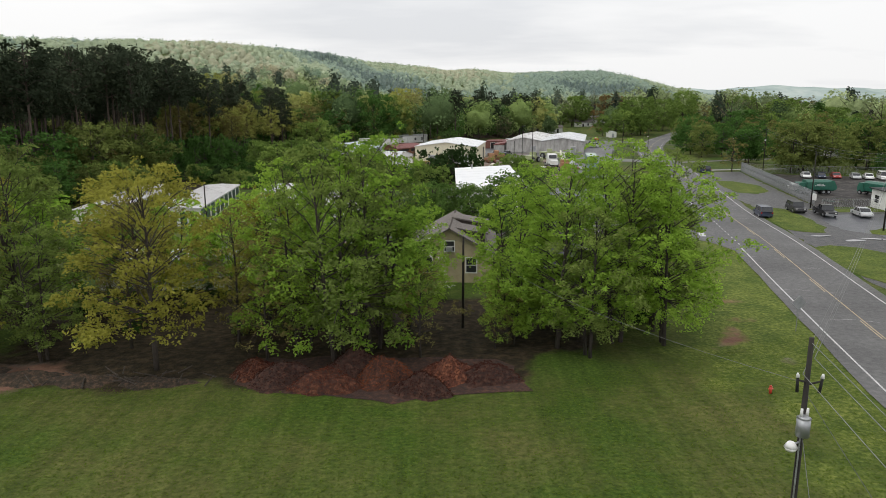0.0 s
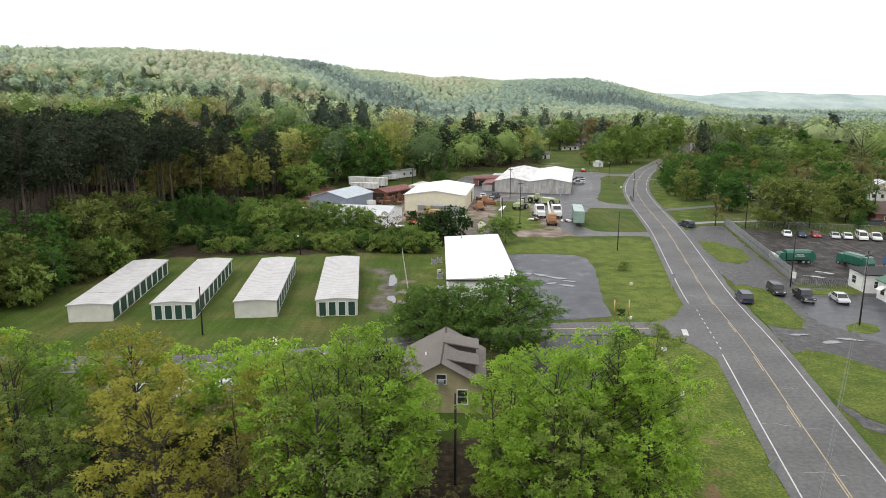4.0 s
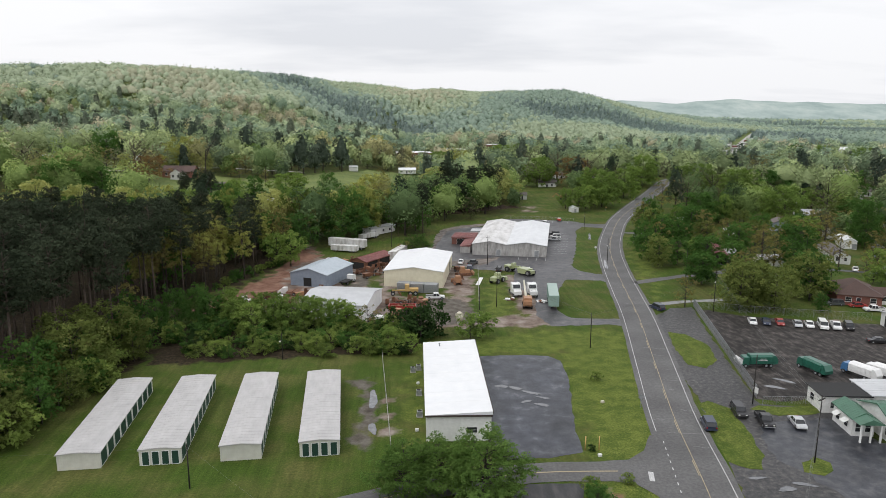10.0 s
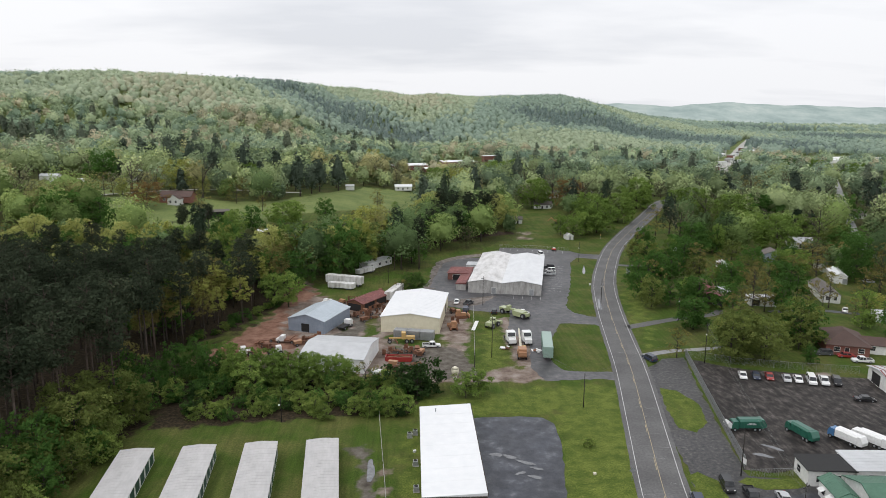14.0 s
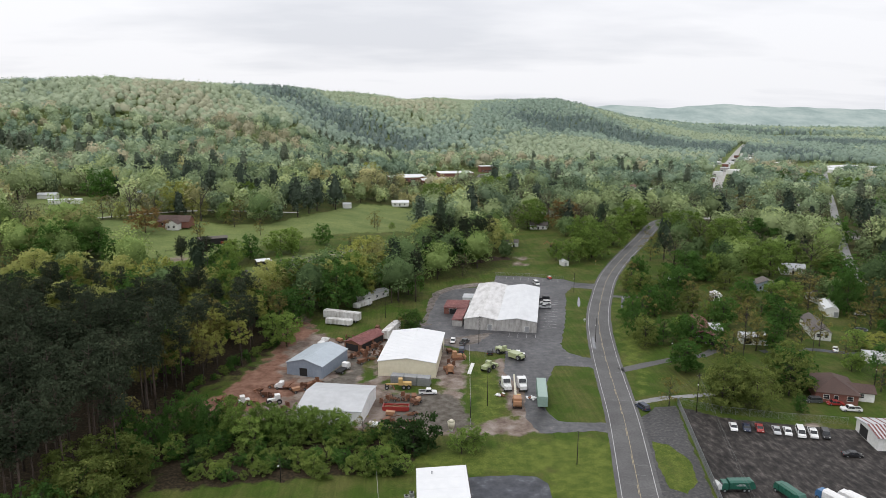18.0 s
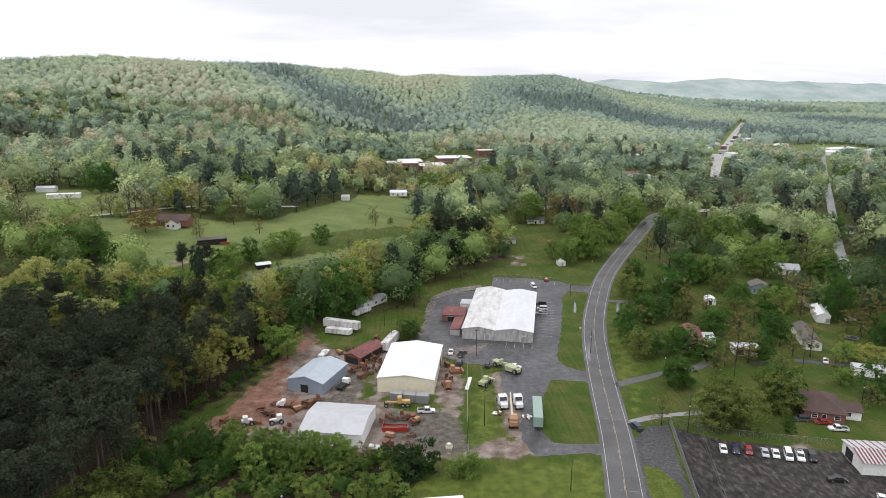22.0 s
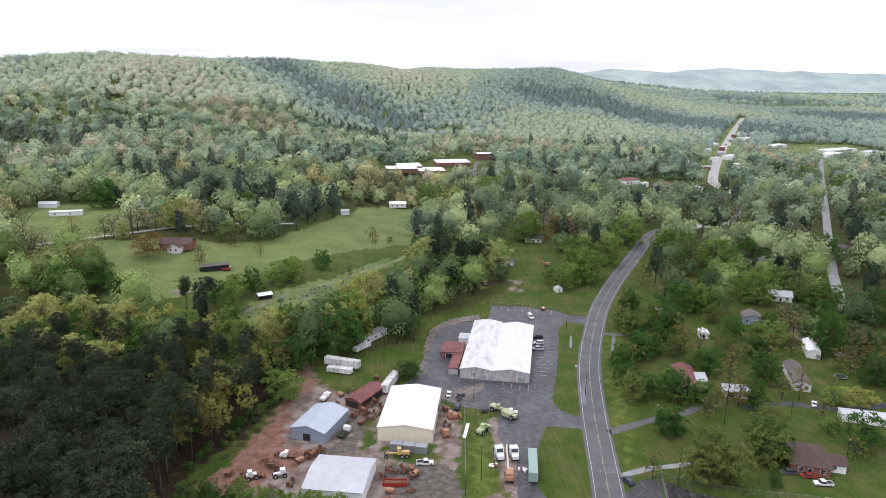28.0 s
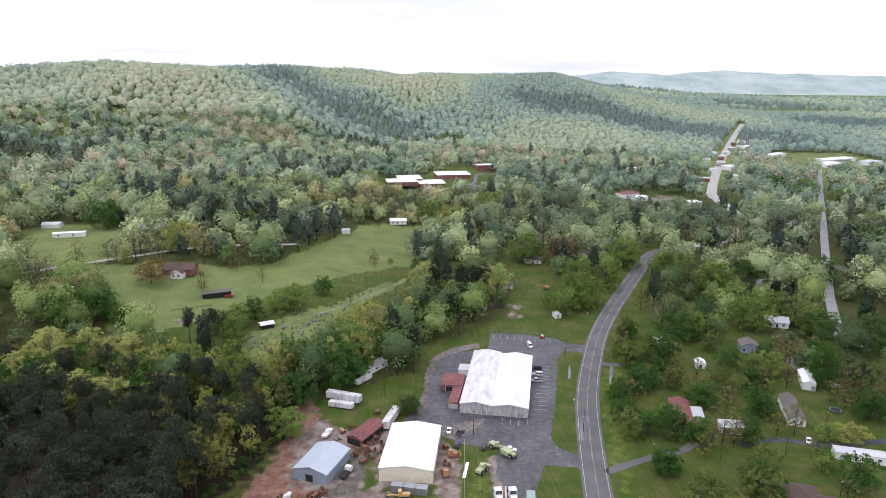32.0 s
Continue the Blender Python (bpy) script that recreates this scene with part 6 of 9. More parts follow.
for x, y, lb in ((214, 380, "white two-storey house among the trees"), (304, 505, "white house on the far street"), (398, 645, "grey house on the far street"), (452, 672, "white house on the far street"), (335, 462, "white house beyond the far street"), (200, 392, "tan house among the trees"), (102, 487, "white house behind the road trees"), (121, 440, "pale house beside the road"), (146, 538, "small house behind the crest"), (82, 440, "pale trailer home on red soil"), (282, 420, "dark-roofed house near the street"), (262, 500, "pale house near the street"), (330, 560, "grey-roofed house among trees"), (190, 470, "small house beside the crest"), (190, 330, "small house among bare trees"), (222, 300, "pale house behind the sheds"), (-330, 700, "white house far in the woods")):
    two = "two-storey" in lb
    building("town_house", lb, x, y, town.uniform(-20, 40), 11, 8, 5.2 if two else 3.0, 2.0, "x", SIDING_WHITE, SHINGLE if town.random() < 0.6 else ROOF_GALV, 0.4, [("f", 1.5, 1, 1.1, 1.3), ("f", 5, 0.1, 1.0, 2.0, "door", SIDING_WHITE, DARK), ("f", 8, 1, 1.1, 1.3)], category="house")
building("warehouse_lean_to", "rusty red lean-to along the warehouse wall", 17.6, 243, -12.3, 3.6, 20, 2.3, 0.6, "flat", GRIMY_WALL, RUST_ROOF, 0.2, [("l", 2, 0.05, 4.0, 1.9, "door", RUST, DARK), ("l", 9, 0.05, 4.0, 1.9, "door", RUST, DARK)], 0.9, category="lean-to")


# ---- single trees ----
MAPLE = Species("maple_tree", "spring-green maple with a loose leafy crown", 13.0, 4.0, 1.2, LEAF_SPRING, 17000, 0.088, 1, 120, stems=2, trunk=0.15, fine=True)
MAPLE_B = Species("maple_tree", "yellow-green maple budding with bronze young leaves", 12.0, 3.6, 1.6, LEAF_YELLOW, 14500, 0.088, 2, 110, trunk=0.15, fine=True)
MAPLE_C = Species("maple_tree", "dull olive-green maple with a loose crown", 12.5, 3.6, 1.0, LEAF_DULL, 14500, 0.088, 20, 110, stems=2, trunk=0.14, fine=True)
ELM = Species("elm_tree", "green young elm with several slim stems", 12.5, 3.5, 0.8, LEAF_SPRING, 15500, 0.088, 3, 110, stems=3, trunk=0.11, fine=True)
OLIVE = Species("oak_tree", "half-bare oak with olive-brown buds", 11.5, 3.8, 1.2, LEAF_OLIVE, 3600, 0.085, 4, 70, trunk=0.13, fine=True)
ROUND = Species("round_tree", "dense dark green rounded shade tree", 9.0, 5.2, 0.6, LEAF_SHADE, 24000, 0.125, 5, 110, trunk=0.28)
MIDS = [Species("shade_tree", "green shade tree in full spring leaf", 11, 4.8, 1.2, MID_SPRING, 3200, 0.27, 6, 46), Species("shade_tree", "olive-green budding shade tree with a broad crown", 13, 6.0, 1.2, MID_DULL, 4200, 0.28, 7, 60), Species("shade_tree", "dark green rounded shade tree", 10, 4.2, 0.6, LEAF_GREEN, 3000, 0.27, 8, 46), Species("bare_tree", "thin half-bare tree with pale buds", 11, 4.2, 1.6, LEAF_OLIVE, 1000, 0.20, 9, 40), Species("shade_tree", "tall tree in pale yellow-green new leaf", 15, 5.2, 1.5, LEAF_PALE, 4200, 0.34, 13, 60, fine=True)]
SHRUB = Species("shrub", "bushy green shrub of the thicket", 3.0, 2.0, 0.05, LEAF_DULL, 1300, 0.15, 10, 40, fine=True, trunk=0.06, category="shrub")
THICKET = Species("shrub", "leafy green shrub of the thicket", 3.2, 2.0, 0.05, LEAF_GREEN, 1300, 0.15, 14, 40, fine=True, trunk=0.06, category="shrub")
LOW_MAPLE = Species("maple_tree", "spring-green maple behind the tree row", 9.0, 3.6, 0.8, LEAF_SPRING, 4200, 0.17, 15, 60, stems=2, trunk=0.12, fine=True)
DOGWOOD = Species("dogwood_tree", "green dogwood with scattered white blossom", 10.0, 3.4, 1.0, LEAF_SPRING, 5200, 0.14, 16, 70, trunk=0.12, fine=True, flowers=420)
BIG = [Species("broad_oak", "broad green oak with a rounded crown", 15.0, 8.0, 1.2, LEAF_GREEN, 6200, 0.34, 17, 80), Species("broad_oak", "broad spring-green tree with a rounded crown", 15.0, 7.6, 1.2, MID_SPRING, 6000, 0.34, 18, 80), Species("broad_oak", "broad olive-green budding oak", 15.0, 7.8, 1.4, MID_DULL, 5200, 0.33, 19, 80)]
BROAD = dict(
    spring=BIG[1], green=BIG[0],
    pale=Species("broad_tree", "broad tree in pale cream-green new leaf", 16, 8.2, 1.5, LEAF_PALE, 6600, 0.30, 31, 90, fine=True),
    yellow=Species("broad_tree", "broad yellow-green tree in new leaf", 16, 8.2, 1.5, MID_YELLOW, 6600, 0.30, 32, 90, fine=True),
    rust=Species("broad_tree", "broad tree with rust-brown young leaves", 15, 8.0, 1.5, LEAF_RUST, 4600, 0.28, 33, 80, fine=True),
    dark=Species("broad_tree", "dense dark green tree", 14, 6.5, 0.8, LEAF_GREEN, 5200, 0.32, 34, 60),
    bare=Species("bare_tree", "thin half-bare tree with brownish buds", 14, 6.2, 1.6, LEAF_OLIVE, 1900, 0.19, 35, 70, fine=True),
)
SHRUB_DARK = Species("shrub", "dark evergreen shrub of the thicket", 3.0, 2.0, 0.05, LEAF_DARK, 1400, 0.16, 12, 30, fine=True, trunk=0.06, category="shrub")
TALL = [Species("slim_tree", "tall slim half-bare tree with a pale trunk", 19, 3.4, 8.5, LEAF_OLIVE, 2600, 0.19, 36, 60, trunk=0.17, fine=True), Species("slim_tree", "tall slim tree with sparse yellow-green leaves", 19, 3.6, 8.0, MID_YELLOW, 2600, 0.20, 37, 60, trunk=0.17, fine=True)]
PINES = [Pine(s, 24, 1900, c) for s, c in ((21, 0.56), (22, 0.66), (23, 0.61))]

ROW = [(-34, 44, 13.2, MAPLE_C), (-29.5, 47, 14.3, MAPLE_C), (-26, 43, 9.9, MAPLE_C), (-23.5, 50, 10.5, OLIVE), (-18.2, 41.6, 13.9, MAPLE_B), (-14.2, 46, 10.5, OLIVE), (-11.5, 43, 8.8, OLIVE), (-9.4, 44.5, 14.3, ELM), (-6.6, 42.6, 14.9, MAPLE_C), (-4.8, 45.2, 16.0, ELM), (-4.4, 48.5, 13.2, MAPLE_C), (-1.5, 43.6, 6.6, OLIVE), (-2.4, 49.5, 9.7, MAPLE), (4.8, 46.5, 7.2, ELM), (7.8, 46, 13.8, MAPLE), (9.8, 44, 11.0, MAPLE_C), (12.3, 46.5, 14.7, MAPLE), (15.4, 49.5, 14.1, MAPLE_C), (12.5, 51.0, 12.0, ELM), (8, 51, 11.0, MAPLE), (-6, 52, 12.1, MAPLE), (-14, 54, 11.0, MAPLE), (-25, 55, 12.1, MAPLE_B), (-36, 52, 13.2, MAPLE_B), (-33, 57, 9.5, MAPLE), (-28.5, 58.5, 8.5, ELM), (-23, 58, 9, MAPLE), (-18.5, 60.5, 8.5, MAPLE_B), (-39, 60, 10, ELM), (-12, 58, 8.5, ELM), (-9, 61, 8, MAPLE), (6.5, 55, 7.5, ELM), (14.5, 54, 8, MAPLE), (16.5, 53.5, 8, ELM), (-44, 52, 12.1, MAPLE), (-41, 46, 12.1, ELM), (15.6, 46.4, 13.0, MAPLE), (5.2, 48.6, 12.0, ELM), (3.6, 45.4, 5.0, OLIVE), (-13.0, 50.0, 11, MAPLE_B), (-21.5, 45.5, 10.5, OLIVE), (-31.5, 41.0, 12.5, MAPLE_B)]
for x, y, h, s in ROW:
    (LOW_MAPLE if y > 55.5 else s).at(x, y, h, group="tree row along the lawn")
DOGWOOD.at(-13.4, 56.5, 10.5)
DOGWOOD.at(-0.8, 58.2, 5.5)
ROUND.at(9.5, 83.3, 9.2)
ROUND.at(-1.2, 84.3, 7.6)
ROUND.at(3.2, 86.0, 7.0)
rnd = random.Random(5)
# pine stand beside the storage blocks
placed = []
tries = 0
while len(placed) < 240 and tries < 12000:
    tries += 1
    x, y = rnd.uniform(-165, -5), rnd.uniform(84, 290)
    if not bool(inside(PINE_STAND, x, y)) or x < -0.72 * y or any((x - a) ** 2 + (y - b) ** 2 < 24 for a, b in placed):
        continue
    placed.append((x, y))
    near_edge = float(distance(PINE_STAND, x, y)) < 9
    if y > 236 and x < -45 and rnd.random() < 0.75:
        rnd.choice([MIDS[4], TALL[1], TALL[0], MIDS[2]]).at(x, y, rnd.uniform(13, 18), group="wood edge trees")
    elif near_edge and y < 200 and rnd.random() < 0.28:
        rnd.choice([MIDS[2], MIDS[2], MIDS[3], MIDS[1]]).at(x, y, rnd.uniform(7, 13), group="wood edge trees")
    elif (near_edge or x > -75) and y > 190 and rnd.random() < 0.55:
        rnd.choice([TALL[0], TALL[0], TALL[1], TALL[1], MIDS[2]]).at(x, y, rnd.uniform(14, 19), group="wood edge trees")
    else:
        rnd.choice(PINES).at(x, y, rnd.uniform(21, 29) if y < 195 else rnd.uniform(16, 23), group="pine stand")
# slim trees along the wood's edge, and the belt of new-leaved trees behind it
for k in range(34):
    f = rnd.random()
    x, y = -66 + 20 * f - rnd.uniform(0, 9), 178 + 68 * f + rnd.uniform(-3, 3)
    TALL[k % 2].at(x, y, rnd.uniform(14, 19.5), group="wood edge trees")
for k in range(22):
    f = (k + rnd.random()) / 22
    x, y = -104 + 92 * f, 256 + 30 * f + rnd.uniform(-5, 9) - 14 * math.sin(3.1 * f)
    BROAD[("yellow", "pale", "spring", "bare", "green")[k * 3 % 5]].at(x, y, rnd.uniform(17, 21.5), w=rnd.uniform(10, 15), group="wood edge trees")
# small trees of the thicket
for x, y, h in ((-58, 150, 10), (-55, 158, 10.5), (-51, 163, 9.5), (-47, 159, 9), (-43, 163, 8.5), (-41, 157, 8), (-37, 160, 8.5), (-33, 158, 9), (-28, 156.5, 8.5), (-22, 156, 8), (-16, 156.5, 7), (-61, 143, 9), (-64, 152, 11)):
    (BROAD["spring"] if x > -45 else BROAD["green"]).at(x, y, h, w=rnd.uniform(6, 8), group="thicket")
# thicket behind the storage blocks
for k in range(150):
    x = rnd.uniform(-54, 0)
    y = rnd.uniform(137, 158) + max(0, (-x - 35) * 0.2)
    (SHRUB if rnd.random() < 0.45 else THICKET if rnd.random() < 0.75 else SHRUB_DARK).at(x, y, rnd.uniform(1.0, 4.0), group="thicket")
for x, y, h, s in ((-36, 152, 8, 0), (-31, 155, 8.5, 0), (-27, 153, 7.5, 0), (-24, 157, 8, 0), (-19, 156, 7.5, 0), (-15, 155, 6.5, 0), (-10, 155, 6.5, 3), (-39, 157, 6, 3), (2, 148, 7.0, 2), (5, 151, 7.0, 2), (-1, 152, 6.5, 2), (13, 147, 6.4, 0), (16, 149, 6, 0), (-5, 141, 5.5, 0), (0, 139, 4.5, 0), (-60, 108, 8, 2), (-64, 114, 9, 1), (-70, 104, 9, 3), (-58, 121, 7, 2), (-66, 122, 10, 1), (-62, 128, 9, 3), (-44, 226, 11, 0), (-39, 223, 12, 0), (-2, 237, 6, 3)):
    (MIDS[s] if (x, s) not in ((2, 2), (5, 2), (-1, 2)) else SHRUB_DARK).at(x, y, h)
for k in range(26):
    f = k / 25
    x, y = -61 + 9 * f - rnd.uniform(0, 7), 86 + 52 * f + rnd.uniform(-2, 2)
    rnd.choice([MIDS[1], MIDS[1], MIDS[2], MIDS[3], SHRUB]).at(x - 2, y, rnd.uniform(4, 8), group="wood edge trees")
    if k % 2 == 0:
        rnd.choice([MIDS[1], MIDS[1], MIDS[2], MIDS[3]]).at(x - rnd.uniform(6, 10), y + rnd.uniform(-2, 4), rnd.uniform(9, 14.5), group="wood edge trees")
# trees by the yards, the cemetery and the fields
for x, y, h, s in ((-19, 277, 15, 0), (-25, 277, 16, 4), (-17, 290, 16, 4), (-6, 290, 14, 2), (2, 284, 14, 2), (-2, 316, 15, 3), (4, 336, 13, 4), (8, 352, 14, 3), (12, 330, 15, 2), (20, 345, 16, 2), (28, 340, 15, 2), (35, 352, 16, 2), (-82, 305, 12, 2), (-77, 312, 12, 0), (-71, 320, 12, 2), (-55, 344, 11, 0), (-27, 349, 9, 3), (-16, 425, 10, 3), (-7, 437, 5, 0), (-78, 379, 9, 3), (-106, 364, 10, 3), (-140, 376, 9, 4), (-138, 318, 15, 2), (-128, 310, 12, 2), (-112, 276, 17, 4), (-186, 398, 9, 3), (-203, 388, 10, 3), (-218, 399, 9, 3), (-160, 400, 11, 4), (-120, 420, 12, 4), (-100, 430, 12, 3)):
    MIDS[s].at(x, y, h)
# yards over the road
for x, y, h, s in ((84, 168, 12.5, 1), (88.5, 171, 13.5, 1), (93.5, 168.5, 12.5, 1), (107, 176, 13, 1), (110, 180, 13, 2), (90, 176, 12, 1), (85, 194, 9, 2), (71, 171, 9, 3), (81, 229, 10, 2), (86, 230, 6, 2), (96, 227, 8, 0), (138, 239, 8, 2), (137.5, 250, 9, 3), (102, 205, 8, 3), (126, 239, 10, 3), (135, 218, 9, 3), (137, 194, 6, 0), (151, 213, 8, 0), (110, 284, 7, 2), (101, 281, 11, 2), (113, 256, 10, 3), (147, 257, 9, 2), (132, 256, 9, 3), (161, 258, 12, 3), (175, 240, 9, 3), (173, 246, 10, 3), (104, 165.5, 5, 2), (94, 214, 5, 3), (115, 246, 8, 0), (125, 265, 10, 3), (105, 306, 11, 3), (98, 292, 8, 3), (120, 290, 12, 2), (90, 350, 13, 0), (84, 342, 12, 0), (97, 362, 13, 0), (102, 378, 13, 0), (80, 352, 11, 0), (60, 400, 13, 3), (118, 300, 9, 0), (152, 270, 11, 0), (185, 268, 12, 1), (142, 205, 7, 3)):
    MIDS[s].at(x, y, h)
for k in range(58):
    x, y = rnd.uniform(78, 200), rnd.uniform(176, 300)
    if float(distance(ROAD, x, y, False)) < 11 or x > 0.82 * y or any(math.hypot(x - a, y - b) < r for a, b, r in ((113, 172, 22), (150, 236, 14), (171, 263, 10), (104, 231, 14), (119, 223, 10), (163, 299, 9), (132, 278, 8), (122, 304, 8), (152, 200, 16), (150, 213, 8), (178, 256, 9), (168, 235, 7), (112, 150, 14), (90, 205, 8), (156, 281, 9))):
        continue
    rnd.choice([MIDS[2], MIDS[2], MIDS[3], MIDS[3], MIDS[1]]).at(x, y, rnd.uniform(8, 14))
# broad trees round the fields and the yards over the road: place, height and width
TREE_SPOTS = {
    "bare": [(-64, 566, 18.9, 24), (-18, 435, 12.3, 10.0), (-96, 397, 13.7, 14.1), (-104, 352, 16.5, 8.5), (-171, 402, 14.6, 16.7), (-193, 411, 13.4, 12.1), (115, 261, 13.1, 13.5), (113, 214, 15.0, 15.5), (172, 276, 13.5, 20.2), (178, 245, 20, 14.2), (184, 245, 18.6, 14.4), (130, 351, 16.8, 14.4), (238, 468, 22, 24), (290, 535, 22, 24), (516, 705, 22, 24)],
    "dark": [(207, 389, 18.0, 20.2), (132, 311, 15.2, 19.7), (177, 258, 20, 9.8), (181, 266, 19.5, 12.5), (146, 256, 9.0, 10.4), (102, 276, 6.7, 6.9), (111, 272, 6.7, 8.1)],
    "green": [(263, 403, 18.0, 22.3), (222, 295, 19.7, 20.3), (211, 315, 14.2, 20.5), (-153, 312, 20, 24), (-42, 360, 11.4, 9.8), (-26, 263, 20, 21.0), (-209, 495, 22, 24), (145, 278, 10.7, 11.0), (98, 225, 9.5, 7.8), (118, 242, 10.3, 6.3), (109, 310, 12.4, 8.9), (84, 242, 12.8, 9.2), (420, 747, 22, 24), (347, 477, 22, 24)],
    "pale": [(-143, 272, 21, 22.8), (-50, 262, 20, 14.8), (14, 379, 20, 23.4), (47, 373, 20, 21.7)],
    "pine": [(-89, 292, 19.1, 16.9), (1, 274, 21.0, 11.8), (-5, 270, 14.6, 9.3), (28, 367, 22, 26.3), (40, 367, 22, 18.6)],
    "rust": [(-134, 365, 14.5, 19.5), (104, 436, 20, 24)],
    "spring": [(-75, 295, 15.0, 11.9), (-59, 332, 12.2, 18.3), (27, 586, 22, 24), (83, 442, 20, 24), (142, 419, 20, 24), (100, 356, 20, 22.8), (103, 386, 17.8, 18.4), (120, 384, 18.0, 18.6), (-112, 496, 15.0, 19.3), (80, 602, 22, 24), (100, 637, 21.3, 24), (181, 325, 18.1, 21.5), (209, 335, 14.7, 19.8), (181, 376, 20, 24), (184, 356, 13.4, 20.1), (160, 273, 10.8, 13.6), (145, 312, 14.2, 10.7), (429, 707, 22, 24), (427, 636, 22, 24), (168, 394, 19.4, 20.0), (159, 402, 16.3, 15.1)],
    "yellow": [(-92, 261, 21.5, 18.6), (-68, 263, 20, 12.9), (-16, 303, 20, 22.5), (42, 561, 22, 24), (-34, 712, 22, 24), (-138, 428, 20, 24), (160, 215, 6.2, 12.7)],
}
for kind, spots in TREE_SPOTS.items():
    for x, y, h, w in spots:
        if kind == "pine":
            for j in range(max(2, int(w / 4))):
                rnd.choice(PINES).at(x + rnd.uniform(-0.4, 0.4) * w, y + rnd.uniform(-3, 4), h * rnd.uniform(0.85, 1.05))
        else:
            BROAD[kind].at(x, y, h, w=w)
ROUND.at(2.5, 240.5, 7.5, label="dark rounded tree at the yard edge")
for x, y, h, s in ((110.5, 313, 9, 2), (87, 250, 7.5, 2), (86, 232, 4, 2), (121, 281, 11, 3), (143, 312, 11, 2), (96.7, 224, 9, 2), (85, 196, 10, 2), (109.4, 184.6, 12.5, 1), (107, 210, 9, 3), (165, 284.5, 10, 2), (204, 344, 15, 0), (209, 320, 14, 1), (156, 222, 8, 3), (141, 196, 6, 0), (162, 341, 14, 2), (177, 281, 11, 3), (129, 245, 11, 3), (104, 262, 9, 3)):
    MIDS[s].at(x, y, h)
# undergrowth between the pines and the bare soil
for k in range(46):
    f = rnd.random()
    x, y = -63 + 22 * f + rnd.uniform(-3, 1.0), 178 + 52 * f + rnd.uniform(-3, 3)
    rnd.choice([SHRUB, THICKET, THICKET]).at(x, y, rnd.uniform(0.8, 2.6), group="undergrowth")
# low growth under the tree row
for k in range(34):
    x, y = rnd.uniform(-40, 16), rnd.uniform(47, 57)
    if abs(x - 1.0) < 4.2:
        continue
    rnd.choice([THICKET, THICKET, SHRUB_DARK, SHRUB]).at(x, y, rnd.uniform(0.9, 2.6), group="undergrowth")
# dark pines behind the warehouse car park
for x, y, h in ((11, 331, 17), (19, 343, 18), (26, 337, 16), (33, 350, 17), (15, 358, 18), (38, 366, 17), (6, 322, 15), (28, 358, 18)):
    PINES[int(x) % 3].at(x, y, h, group="pines behind the car park")


# ---- vehicles ----
def paint(name, c, rough=0.35):
    return surface(name, [(0.3, tuple(v * 0.9 for v in c)), (0.7, tuple(min(0.85, v * 1.05) for v in c))], 2, 5, rough, coat=0.3, blotch=0.05)


PAINT = dict(white=paint("white_car_paint", (0.74, 0.74, 0.73)), black=paint("black_car_paint", (0.015, 0.015, 0.017)), dark_blue=paint("dark_blue_car_paint", (0.02, 0.03, 0.06)), silver=paint("silver_car_paint", (0.45, 0.46, 0.47)), red=paint("red_car_paint", (0.30, 0.03, 0.025)), grey=paint("dark_grey_car_paint", (0.07, 0.075, 0.08)), green=paint("green_truck_paint", (0.02, 0.11, 0.075)), pale_green=paint("faded_army_green_paint", (0.36, 0.40, 0.22)), orange=paint("weathered_orange_paint", (0.36, 0.19, 0.10), 0.8), yellow=paint("weathered_yellow_paint", (0.52, 0.34, 0.12), 0.6), cream=paint("cream_paint", (0.62, 0.58, 0.45)), teal=paint("faded_sea_green_paint", (0.25, 0.35, 0.30)), blue=paint("blue_cab_paint", (0.06, 0.16, 0.32)), bright_red=paint("bright_red_paint", (0.50, 0.05, 0.03)))
LAMP_RED = paint("red_lamp_glass", (0.35, 0.02, 0.02), 0.2)
LAMP_CLEAR = paint("clear_lamp_glass", (0.65, 0.65, 0.62), 0.15)
CACHE = {}


def wheel_meshes(r, w):
    key = ("wheel", round(r, 2), round(w, 2))
    if key not in CACHE:
        CACHE[key] = (Build().tube((0, -w / 2, 0), (0, w / 2, 0), r, r, 14).mesh("tyre", RUBBER), Build().tube((0, -w / 2 - 0.015, 0), (0, w / 2 + 0.015, 0), r * 0.58, r * 0.55, 10).mesh("rim", GREY_METAL))
    return CACHE[key]


def wheels(ob, spots, r, w=0.24):
    t, h = wheel_meshes(r, w)
    for x, y in spots:
        o = part("wheel", t, None, ob, m=pose(x, y, r))
        part("rim", h, None, o)


def slope_box(x0, x1, x2, x3, w0, w1, z0, z1):
    """A tapering cabin: x0 to x3 below, x1 to x2 above, half widths w0 and w1."""
    vs = [(x0, -w0, z0), (x3, -w0, z0), (x3, w0, z0), (x0, w0, z0), (x1, -w1, z1), (x2, -w1, z1), (x2, w1, z1), (x1, w1, z1)]
    return Build().add(vs, [(3, 2, 1, 0), (4, 5, 6, 7), (0, 1, 5, 4), (1, 2, 6, 5), (2, 3, 7, 6), (3, 0, 4, 7)])


CARS = dict(sedan=(4.7, 1.8, 0.85, 1.42, (0.9, 1.5, 3.0, 3.75)), suv=(4.8, 1.9, 1.0, 1.75, (1.15, 1.55, 4.35, 4.75)), van=(5.2, 1.95, 1.05, 1.95, (0.75, 1.35, 5.0, 5.15)), pickup=(5.5, 1.95, 0.98, 1.78, (1.45, 1.85, 3.2, 3.45)))


